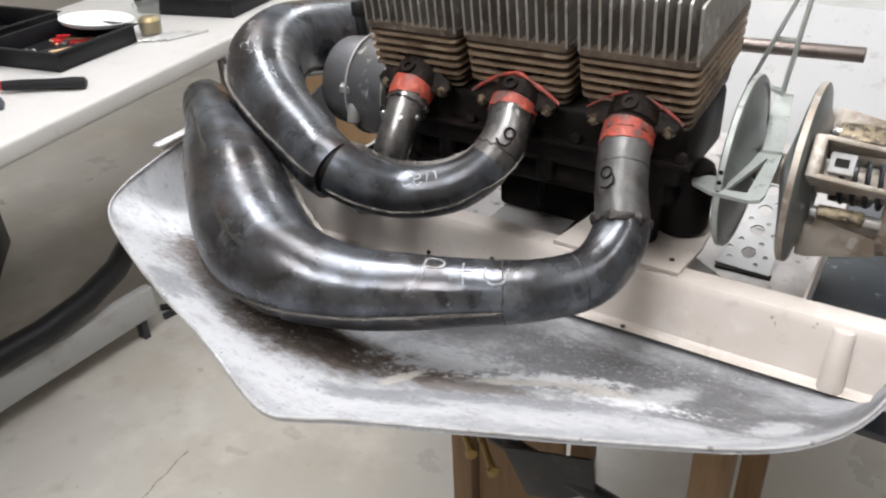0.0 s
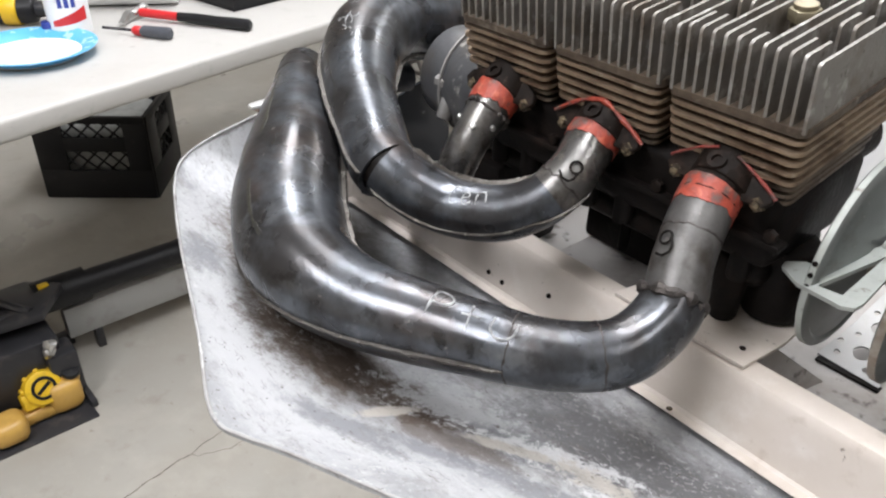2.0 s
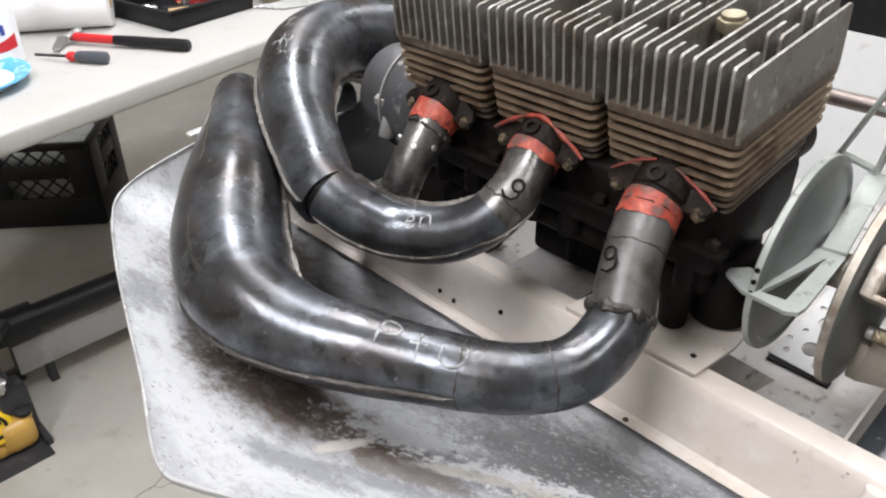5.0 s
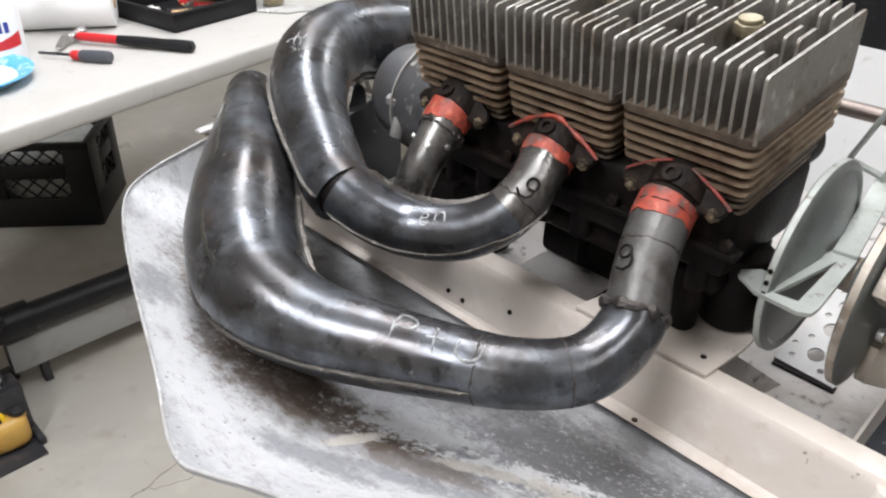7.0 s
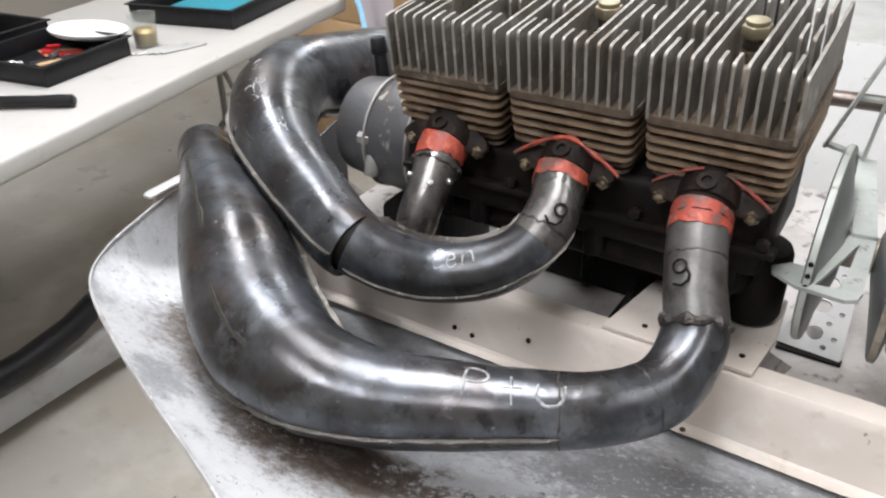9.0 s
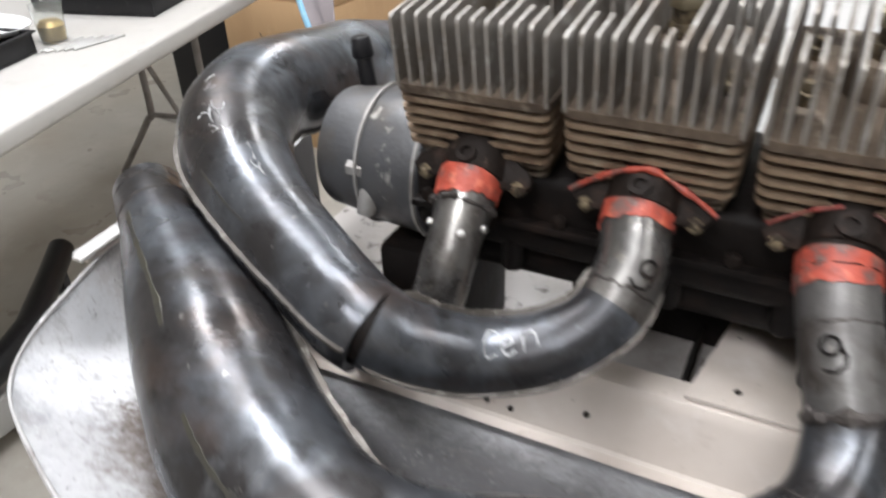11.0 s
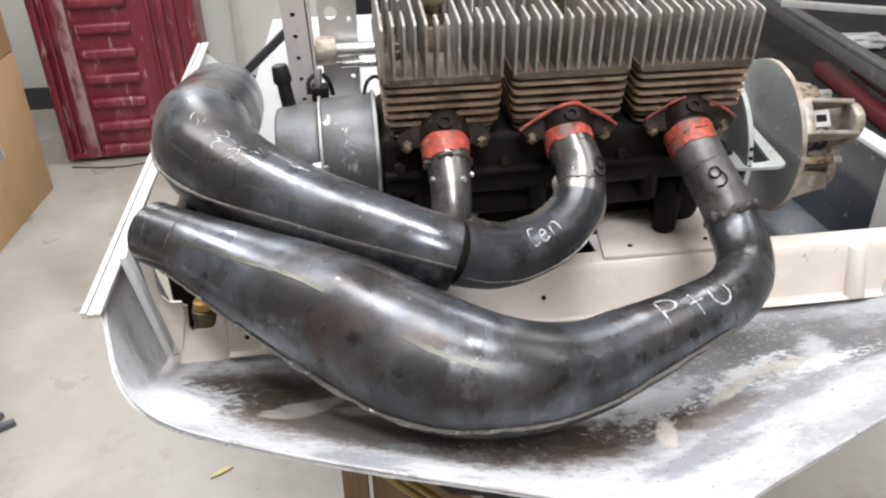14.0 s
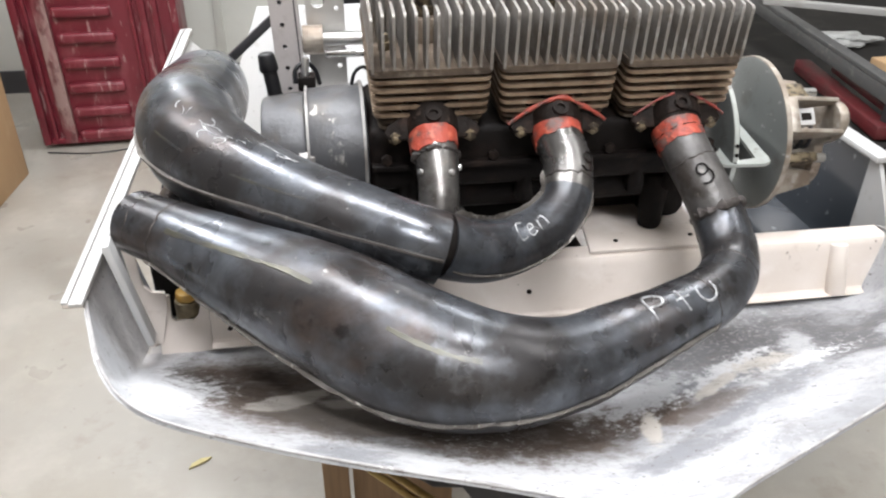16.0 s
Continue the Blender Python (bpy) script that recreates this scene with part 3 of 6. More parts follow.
class Sweep:
    """A round duct along a spline of (x, y, z, radius) rows."""

    def __init__(self, rows, n=8):
        self.s = catmull(rows, n)
        p = self.s[:, :3]
        t = np.gradient(p, axis=0)
        self.t = t / np.linalg.norm(t, axis=1)[:, None]
        up = np.array((0.0, 0.0, 1.0))
        nrm = []
        for tt in self.t:
            up = up - tt * (up @ tt)
            up = up / np.linalg.norm(up)
            nrm.append(up)
        self.n = np.array(nrm)
        self.b = np.cross(self.t, self.n)

    def frame_at(self, k):
        """Between samples: centre, radius, tangent, normal, binormal."""
        k = min(max(k, 0.0), len(self.s) - 1.001)
        i, f = int(k), k - int(k)
        mix = lambda a: a[i] * (1 - f) + a[i + 1] * f  # noqa: E731
        row = mix(self.s)
        return row[:3], row[3], mix(self.t), mix(self.n), mix(self.b)

    def on(self, k, theta, lift=0.0):
        c, r, _, n, b = self.frame_at(k)
        return Vector(c + (r + lift) * (n * math.cos(theta) + b * math.sin(theta)))

    def nearest(self, p):
        """The sample and the angle of the point of the skin nearest to p."""
        p = np.array(p)
        k = int(np.argmin(np.linalg.norm(self.s[:, :3] - p, axis=1)))
        d = p - self.s[k, :3]
        return k, math.atan2(d @ self.b[k], d @ self.n[k])

    def skin(self, k0=0, k1=None, seg=40, wall=0.0018, dents=0.0, seed=0.0):
        k1 = len(self.s) - 1 if k1 is None else k1
        bm = bmesh.new()
        rows = []
        steps = list(np.linspace(k0, k1, max(2, int(round(k1 - k0)) + 1)))
        for inner in (0, 1):
            for k in (steps if not inner else steps[::-1]):
                c, r, _, n, b = self.frame_at(k)
                line = []
                for i in range(seg):
                    a = 2 * math.pi * i / seg
                    rr = r - (wall if inner else 0)
                    if dents and not inner:
                        q = c + r * (n * math.cos(a) + b * math.sin(a))
                        rr += dents * noise.noise(Vector(q) * 22 + Vector((seed, 0, 0)))
                    line.append(bm.verts.new(c + rr * (n * math.cos(a) + b * math.sin(a))))
                rows.append(line)
        m = len(rows)
        for j in range(m):
            for i in range(seg):
                bm.faces.new((rows[j][i], rows[j][(i + 1) % seg], rows[(j + 1) % m][(i + 1) % seg], rows[(j + 1) % m][i]))
        return bm

    def collar(self, k, lift=0.0012, width=0.004, rough=0.0, seg=40):
        """A bead round the duct at sample k."""
        c, r, t, n, b = self.frame_at(k)
        bm = bmesh.new()
        rows = []
        for j in range(8):
            ph = 2 * math.pi * j / 8
            line = []
            for i in range(seg):
                a = 2 * math.pi * i / seg
                w = 1 + rough * noise.noise(Vector((math.cos(a) * 6, math.sin(a) * 6, k)))
                rr = r + lift * w * math.cos(ph) * 1.0
                off = width / 2 * w * math.sin(ph) + rough * 0.0016 * noise.noise(Vector((math.cos(a) * 5, math.sin(a) * 5, 7 + k)))
                line.append(bm.verts.new(c + rr * (n * math.cos(a) + b * math.sin(a)) + t * off))
            rows.append(line)
        for j in range(8):
            for i in range(seg):
                bm.faces.new((rows[j][i], rows[j][(i + 1) % seg], rows[(j + 1) % 8][(i + 1) % seg], rows[(j + 1) % 8][i]))
        return bm

    def strip(self, theta, k0, k1, low, high, half, ragged=0.0):
        """A ribbon along the duct from low to high over the skin, 2 * half thick; theta is a list of (k, angle) rows."""
        bm = bmesh.new()
        rows = []
        ks, ths = [a for a, _ in theta], [a for _, a in theta]
        for k in np.linspace(k0, k1, int((k1 - k0) * 3) + 2):
            th = float(np.interp(k, ks, ths))
            _, r, _, _, _ = self.frame_at(k)
            fade = min(1.0, (k - k0) / 2.0 + 0.25, (k1 - k) / 2.0 + 0.25)
            p = self.on(k, th)
            hi = high * fade * (1 + ragged * noise.noise(p * 90) + 0.5 * ragged * noise.noise(p * 300))
            d = half / r * (1 + 0.6 * ragged * noise.noise(p * 150))
            rows.append([bm.verts.new(self.on(k, th - d, low)), bm.verts.new(self.on(k, th - d * 0.7, hi)), bm.verts.new(self.on(k, th + d * 0.7, hi)), bm.verts.new(self.on(k, th + d, low))])
        for a, c in zip(rows, rows[1:]):
            for j in range(4):
                bm.faces.new((a[j], a[(j + 1) % 4], c[(j + 1) % 4], c[j]))
        bm.faces.new(rows[0][::-1])
        bm.faces.new(rows[-1])
        return bm

    def band(self, k0, k1, lift=0.0007, rag=1.2, seed=0.0, seg=64, n=9):
        """A smear round the duct with ragged ends."""
        bm = bmesh.new()
        rows = []
        for j in range(n + 2):
            s = min(max((j - 1) / (n - 1), 0.0), 1.0)
            line = []
            for i in range(seg):
                a = 2 * math.pi * i / seg
                q = Vector((math.cos(a), math.sin(a), seed))
                e0 = k0 + rag * 0.5 * noise.noise(q * 2.3)
                e1 = k1 + rag * (noise.noise(q * 1.7 + Vector((5, 0, 0))) + 0.5 * noise.noise(q * 6))
                up = lift * (1 + 0.5 * noise.noise(q * 4 + Vector((0, 0, 3 * s)))) if 0 < j < n + 1 else -0.0006
                line.append(bm.verts.new(self.on(e0 + (e1 - e0) * s, a, up)))
            rows.append(line)
        for a, c in zip(rows, rows[1:]):
            for i in range(seg):
                bm.faces.new((a[i], a[(i + 1) % seg], c[(i + 1) % seg], c[i]))
        return bm

    def seam(self, theta, k0, k1, r=0.0014, wander=0.0):
        """The welded edge along the duct; theta may be a function of k."""
        pts = []
        for k in np.linspace(k0, k1, int((k1 - k0) * 2) + 2):
            th = theta(k) if callable(theta) else theta
            p = self.on(k, th, -0.0002)
            pts.append((*(p + Vector((0, 0, wander * noise.noise(p * 60)))), r * (1 + 0.35 * noise.noise(p * 140))))
        return wire(pts, 1, 6)


def wire(rows, n=4, seg=8, caps=True):
    """A round bar along rows of (x, y, z, radius)."""
    s = catmull(rows, n) if n > 1 else np.array(rows, float)
    p = s[:, :3]
    t = np.gradient(p, axis=0)
    bm = bmesh.new()
    up = np.array((0.13, 0.21, 0.97))
    prev = None
    for i, row in enumerate(s):
        tt = t[i] / (np.linalg.norm(t[i]) + 1e-12)
        up2 = up - tt * (up @ tt)
        if np.linalg.norm(up2) < 1e-4:
            up2 = np.cross(tt, (1, 0, 0))
        up = up2 / np.linalg.norm(up2)
        b = np.cross(tt, up)
        line = [bm.verts.new(row[:3] + row[3] * (up * math.cos(2 * math.pi * k / seg) + b * math.sin(2 * math.pi * k / seg))) for k in range(seg)]
        if prev:
            for k in range(seg):
                bm.faces.new((prev[k], prev[(k + 1) % seg], line[(k + 1) % seg], line[k]))
        elif caps:
            bm.faces.new(line[::-1])
        prev = line
    if caps:
        bm.faces.new(prev)
    return bm


def bars(points, r, seg=8):
    """A bar of even radius through points, with bends kept tight."""
    return wire([(*p, r) for p in points], 1, seg)


def stroke(sweep, k, theta, letters, dk, dth, r=0.0007, slope=0.0):
    """Pen strokes on a duct: polylines in units of letter width and height."""
    out = []
    for line in letters:
        pts = catmull([(u, v, 0.0) for u, v in line], 6)[:, :2] if len(line) > 2 else [(line[0][0] + (line[1][0] - line[0][0]) * s, line[0][1] + (line[1][1] - line[0][1]) * s) for s in np.linspace(0, 1, 6)]
        out.append(wire([(*sweep.on(k + u * dk, theta + v * dth + u * slope, -0.0002), r * (1 + 0.55 * noise.noise(Vector((u * 7, v * 7, k))))) for u, v in pts], 1, 6))
    return merge(*out)

# ---------- the room ----------
def slab(name, x0, x1, y0, y1, z0, z1, mat, label, category):
    return solid(name, box(x0, x1, y0, y1, z0, z1, 0), mat, label, category, kind="structure")


slab("floor", -4.2, 4.2, -3.4, 3.4, -0.12, 0.0, "concrete", "sealed grey-beige concrete workshop floor with stains", "floor")
slab("wall_north", -4.2, 4.2, 3.30, 3.42, 0.0, 3.0, "plaster", "pale grey-green workshop wall of painted panels", "wall")
# South, west and east walls are unseen and act as reflectors.
slab("wall_south", -4.2, 4.2, -3.52, -3.4, 0.0, 3.0, "pale_wall", "unseen cream workshop wall, coloured to bounce warm light", "wall")
slab("wall_west", -4.32, -4.2, -3.52, 3.42, 0.0, 3.0, "far_wall", "unseen tan workshop wall, toned to limit bounced light", "wall")
slab("wall_east", 4.2, 4.32, -3.52, 3.42, 0.0, 3.0, "far_wall", "unseen tan workshop wall, toned to limit bounced light", "wall")
slab("ceiling", -4.32, 4.32, -3.52, 3.42, 3.0, 3.1, "ceiling", "white painted workshop ceiling", "ceiling")
slab("baseboard", -4.2, 4.2, 3.285, 3.298, 0.0, 0.11, "baseboard", "dark vinyl baseboard along the wall", "baseboard")
for i, sx in enumerate((-2.4, -1.2, -0.62, 0.6, 1.8)):
    tagged(part("trim", box(sx - 0.02, sx + 0.02, 3.284, 3.2995, 0.11, 3.0, 0.004), "plaster"), "pale cover strip over a wall panel joint", "trim", kind="structure")

# Unseen fixtures built to match the lamps, the fill ones included.
for lx, ly, watts in LAMPS:
    lamp = thing("ceiling_light", (lx, ly, 2.95), "unseen ceiling light with a long diffuser, from an assumed set", "light", "ceiling lights")
    lm = Matrix.Translation((lx, ly, 0)) @ pose(0, 0, 0, 0, 0, 42)
    part("housing", box(-0.17, 0.17, -0.75, 0.75, 2.965, 3.0, 0.004, lm), "white", lamp)
    part("diffuser", box(-0.15, 0.15, -0.73, 0.73, 2.948, 2.966, 0.003, lm), "diffuser", lamp)

# ---------- chassis: pan, rail, floor ----------
chassis = thing("snowmobile_chassis", (0.1, 0.2, 0.78), "stripped snowmobile chassis with worn silver belly pan and cream rails", "snowmobile chassis")

RIM = [(-0.341, 0.100, 0.929), (-0.338, 0.017, 0.934), (-0.333, -0.068, 0.936), (-0.314, -0.135, 0.936), (-0.294, -0.189, 0.935), (-0.266, -0.230, 0.934),
       (-0.222, -0.259, 0.931), (-0.120, -0.301, 0.928), (0.025, -0.352, 0.926), (0.093, -0.379, 0.924), (0.124, -0.385, 0.923), (0.148, -0.376, 0.923),
       (0.180, -0.361, 0.924), (0.282, -0.317, 0.924), (0.373, -0.279, 0.926), (0.444, -0.246, 0.928), (0.483, -0.216, 0.930), (0.507, -0.175, 0.930),
       (0.521, -0.117, 0.925), (0.531, -0.039, 0.907), (0.538, 0.019, 0.889)]


def pan_mesh():
    """Sheet from the rim down to the foot of the rail, with a rounded fall under the lip."""
    rim = catmull(RIM, 4)
    n = len(rim)
    bm = bmesh.new()
    rows = []
    for i, p in enumerate(rim):
        p = Vector(p[:3])
        s = i / (n - 1)
        foot = Vector((min(max(p.x * 0.93, -0.315), 0.505), -0.014, 0.817))
        if s < 0.22:
            foot = Vector((-0.315 + 0.02 * s, -0.014 + 0.11 * (1 - s / 0.22) ** 2, 0.80 + 0.017 * s / 0.22))
        if s > 0.9:
            foot = Vector((0.505, -0.014 + 0.03 * (s - 0.9) / 0.1, 0.817))
        line = []
        for f, dz in ((0.0, 0.0), (0.03, 0.045), (0.08, 0.12), (0.15, 0.22), (0.24, 0.34), (0.35, 0.475), (0.48, 0.61), (0.63, 0.75), (0.80, 0.89), (1.0, 1.0)):
            q = p.lerp(foot, f)
            q.z = p.z + (foot.z - p.z) * dz
            q.z += 0.0022 * noise.noise(Vector((q.x * 11, q.y * 11, 3)))
            line.append(bm.verts.new(q))
        rows.append(line)
    for a, b in zip(rows, rows[1:]):
        for j in range(len(a) - 1):
            bm.faces.new((a[j], a[j + 1], b[j + 1], b[j]))
    bmesh.ops.recalc_face_normals(bm, faces=bm.faces)
    if sum(f.normal.z for f in bm.faces) < 0:
        bmesh.ops.reverse_faces(bm, faces=bm.faces)
    geo = bmesh.ops.solidify(bm, geom=bm.faces[:], thickness=0.003)
    return bm


pan = part("belly_pan", pan_mesh(), "pan", chassis, "belly pan in worn silver-white paint with soot stains", angle=60)
rim_pts = catmull(RIM, 4)
part("rim", wire([(*(p[:3] + np.array((0, 0, 0.0005))), 0.0014 + 0.0008 * noise.noise(Vector(p[:3]) * 26)) for p in rim_pts], 1, 8), "rim", pan, "chipped white rolled rim")


def rail_mesh(x0, x1):
    """Pressed channel: lower lip, leaning face, top flange and its back lip."""
    prof = [(-0.0300, 0.8285), (-0.0200, 0.8290), (-0.0175, 0.8315), (-0.0055, 0.8790), (-0.0035, 0.8850), (-0.0010, 0.8885), (0.0030, 0.8900), (0.0220, 0.8900), (0.0250, 0.8870), (0.0255, 0.8720)]
    back = [(y + 0.0032, z - 0.0032) for y, z in prof[::-1]]
    ring_ = prof + back
    bm = bmesh.new()
    xs = np.linspace(x0, x1, 24)
    rows = [[bm.verts.new((x, y, z + 0.0006 * noise.noise(Vector((x * 9, y * 30, 1))))) for y, z in ring_] for x in xs]
    m = len(ring_)
    for a, b in zip(rows, rows[1:]):
        for j in range(m):
            bm.faces.new((a[j], a[(j + 1) % m], b[(j + 1) % m], b[j]))
    bm.faces.new(rows[0][::-1])
    bm.faces.new(rows[-1])
    return bm


rail = part("frame_rail", rail_mesh(-0.2395, 0.535), "cream", chassis, "cream painted channel rail with rivets", angle=25)
for x, y, z in ((0.106, -0.0120, 0.856), (0.020, -0.0155, 0.842), (0.042, -0.0160, 0.840), (-0.22, -0.0155, 0.842)):
    part("rivet", cyl((x, y + 0.002, z), (0, -0.97, 0.24), 0.0028, 0.003, seg=12), "grime", rail, "dark rivet head")
part("rivet", cyl((0.272, -0.0245, 0.8280), (0, 0, 1), 0.0030, 0.0018, seg=12), "nut", rail, "pale rivet in the lip")
part("floor_plate", box(-0.315, 0.425, -0.030, 0.62, 0.792, 0.800, 0.001), "bay_floor", chassis, "dirty grey painted floor of the engine bay")
part("tunnel_plate", box(0.427, 0.74, -0.03, 0.62, 0.792, 0.801, 0.001), "gloss_black", chassis, "glossy dark sheet in the belt bay")
part("post", cyl((0.474, -0.022, 0.827), (0, 0.26, 0.97), 0.0115, 0.060, 0.0095, seg=28), "cream", chassis, "short round cream post")
part("cross_member", plate([(0.296, 0.0, 0.80), (0.300, 0.0, 0.885), (0.308, 0.06, 0.885), (0.330, 0.16, 0.80)], 0.004, (1, 0, 0)), "bay_floor", chassis, "grey web plate with oil stains")
part("mount_plate", box(0.055, 0.185, 0.030, 0.18, 0.852, 0.858, 0.001), "bay_floor", chassis, "dirty engine mount plate")
part("mount_pad", plate([(0.176, 0.0015, 0.8905), (0.3155, 0.0015, 0.8905), (0.322, 0.06, 0.8905), (0.318, 0.135, 0.8905), (0.198, 0.135, 0.8905)], 0.0045, (0, 0, 1), 0.001), "cream", chassis, "cream painted pad under the engine foot")
part("mount_web", plate([(0.172, 0.026, 0.885), (0.172, 0.135, 0.885), (0.150, 0.135, 0.80), (0.150, 0.026, 0.80)], 0.004, (1, 0, 0)), "black", chassis, "dark web under the pad")
for bx, by in ((0.212, 0.02), (0.302, 0.022)):
    part("pad_rivet", cyl((bx, by, 0.8948), (0, 0, 1), 0.003, 0.0015, seg=12), "grime", chassis, "dark rivet head")
part("rear_sheet", plate([(-0.30, 0.62, 0.80), (0.50, 0.62, 0.80), (0.50, 0.72, 1.0), (-0.215, 0.72, 1.0)], 0.004, (0, 1, 0)), "white", chassis, "white bulkhead sheet behind the engine")
part("tunnel_top", box(-0.10, 0.75, 0.73, 2.2, 0.84, 0.846, 0.001), "tunnel_grey", chassis, "grey-white painted tunnel top")
part("side_plate", plate([(0.560, 0.03, 0.80), (0.560, 0.092, 0.80), (0.560, 0.092, 0.945), (0.560, 0.075, 0.945), (0.560, 0.03, 0.88)], 0.005, (1, 0, 0)), "white", chassis, "white upright side plate")
part("side_panel", plate([(0.562, 0.094, 0.80), (0.562, 0.50, 0.80), (0.562, 0.50, 0.946), (0.562, 0.094, 0.946)], 0.004, (1, 0, 0)), "gloss_black", chassis, "dark glossy panel in a white frame")
part("panel_frame", box(0.552, 0.576, 0.070, 0.52, 0.9465, 0.955, 0.002), "white", chassis, "white folded top edge of the panel")

# ---------- engine ----------
engine = thing("engine", (0.126, 0.09, 0.858), "three-cylinder air-cooled two-stroke engine with black crankcase and finned alloy tops", "engine")
LEAN_M = Matrix.Translation((0, 0, 1.107)) @ pose(0, 0, 0, 7, 0, 0)
PITCH, HALF, DEEP = 0.126, 0.0595, 0.168


def fin_plate(w, d, r, z, t, y0=0.0, notch=0.0):
    """A horizontal fin with rounded corners, in the leaning frame of the cylinders."""
    pts = [(x, y0 + d / 2 + y, z) for x, y in rounded(w, d, r, 4)]
    bm = plate(pts, t, (0, 0, 1))
    return bm


def head_fin(x, y0, y1, h, t, r=0.0042):
    """An upright fin with rounded top corners."""
    pts = [(x, y0, 0.0)]
    for k in range(5):
        a = radians(180 - 90 * k / 4)
        pts.append((x, y0 + r + r * math.cos(a), h - r + r * math.sin(a)))
    for k in range(5):
        a = radians(90 - 90 * k / 4)
        pts.append((x, y1 - r + r * math.cos(a), h - r + r * math.sin(a)))
    pts.append((x, y1, 0.0))
    bm = plate(pts, t, (1, 0, 0))
    bmesh.ops.translate(bm, verts=bm.verts, vec=(-t / 2, 0, 0))
    return bm


def tilted(bm, x):
    bmesh.ops.transform(bm, matrix=LEAN_M @ Matrix.Translation((x, 0, 0)), verts=bm.verts)
    return bm


FINS = 12
for c in range(3):
    cx = c * PITCH
    barrel = part("cylinder", tilted(merge(cyl((0, DEEP / 2, -0.075), (0, 0, 1), 0.044, 0.075, seg=32), box(-0.0480, 0.0480, 0.034, DEEP - 0.02, -0.085, -0.006, 0.012)), cx), "head_base", engine, "heat-stained finned barrel")
    for k in range(8):
        z = -0.0105 - 0.0092 * k
        shrink = (0.0, 0.0, 0.001, 0.002, 0.003, 0.010, 0.014, 0.018)[k]
        part("fin", tilted(fin_plate(2 * HALF - 0.002 - shrink, DEEP - 2 * shrink, 0.009, z, 0.0034, shrink), cx), "barrel" if k < 5 else "head_base", barrel)
    part("exhaust_port", tilted(box(-0.03, 0.03, 0.006, 0.05, -0.075, -0.034, 0.004), cx), "grime", barrel, "sooty exhaust port casting")
    head = part("cylinder_head", tilted(merge(fin_plate(2 * HALF, DEEP, 0.009, -0.0035, 0.007), cyl((0, DEEP / 2, 0), (0, 0, 1), 0.026, 0.026, 0.020, seg=32)), cx), "head_base", engine, "cast alloy head with tall upright fins")
    for k in range(FINS):
        x = -HALF + 0.003 + (2 * HALF - 0.006) * k / (FINS - 1)
        spans = [(0.001, DEEP - 0.001)]
        if k in (5, 6):
            spans = [(0.001, 0.026), (DEEP - 0.030, DEEP - 0.001)]
        elif k in (1, 2, 9, 10):
            spans = [(0.001, 0.038), (0.068, 0.100), (DEEP - 0.040, DEEP - 0.001)]
        h = 0.057 if k not in (0, FINS - 1) else 0.054
        for a, b in spans:
            part("fin", tilted(head_fin(x, a, b, h, 0.0026), cx), "head", head)
    for sx in (-0.0411, 0.0411):
        for sy in (0.052, 0.118):
            part("head_nut", tilted(merge(nut((sx, sy, 0.003), (0, 0, 1), 0.0075, 0.009), cyl((sx, sy, 0.003), (0, 0, 1), 0.0038, 0.016, seg=12)), cx), "nut", head, "stained head nut")
    plug = part("spark_plug", tilted(merge(nut((0, DEEP / 2, 0.024), (0, 0, 1), 0.0125, 0.012), cyl((0, DEEP / 2, 0.036), (0, 0, 1), 0.0095, 0.010, seg=20)), cx), "nut", engine, "spark plug in the middle of the head")
    part("plug_top", tilted(merge(nut((0, DEEP / 2, 0.046), (0, 0, 1), 0.0125, 0.010), cyl((0, DEEP / 2, 0.056), (0, 0, 1), 0.0095, 0.004, seg=24)), cx), "plug_brass", plug, "pale brass hexagon of the plug")
    part("plug_gasket", tilted(ring((0, DEEP / 2, 0.0205), (0, 0, 1), 0.0125, 0.008, 0.0035), cx), "brass", plug, "brass plug gasket")
    # exhaust flange, its bolts and the smear of sealant
    FO = Vector((cx, 0.013, 1.052))
    FU, FN = Vector((0, 0.55, 0.83)), Vector((0, -0.83, 0.55))
    ears = [(-0.048, -0.010), (-0.043, -0.016), (-0.030, -0.017), (0.030, -0.017), (0.043, -0.016), (0.048, -0.010), (0.044, -0.002), (0.030, 0.006), (0.014, 0.011), (-0.014, 0.011), (-0.030, 0.006), (-0.044, -0.002)]
    port = part("exhaust_flange", merge(
        plate([FO + Vector((a, 0, 0)) + FU * q for a, q in ears], 0.007, FN, 0.0014),
        cyl((cx, 0.030, 1.0585), (0.03, -0.83, -0.55), 0.0285, 0.032, 0.0258, seg=36, bevel=0.001)), "grime", engine, "grimy cast exhaust flange")
    for bx in (-0.0375, 0.0375):
        q = Vector((cx + bx, 0.0055, 1.0415))
        part("flange_nut", merge(nut(q, (0, -0.9, 0.1), 0.0064, 0.006), cyl(q, (0, -0.9, 0.1), 0.0034, 0.009, seg=12)), "nut", port, "dirty plated flange nut")
    SP = Vector((cx, -0.0035, 1.0655))
    part("cap_screw", merge(ring(SP, (0, -0.6, 0.8), 0.0078, 0.0042, 0.005), cyl(SP - Vector((0, -0.6, 0.8)) * 0.008, (0, -0.6, 0.8), 0.0076, 0.0095, seg=24)), "grime", port, "socket-head screw")

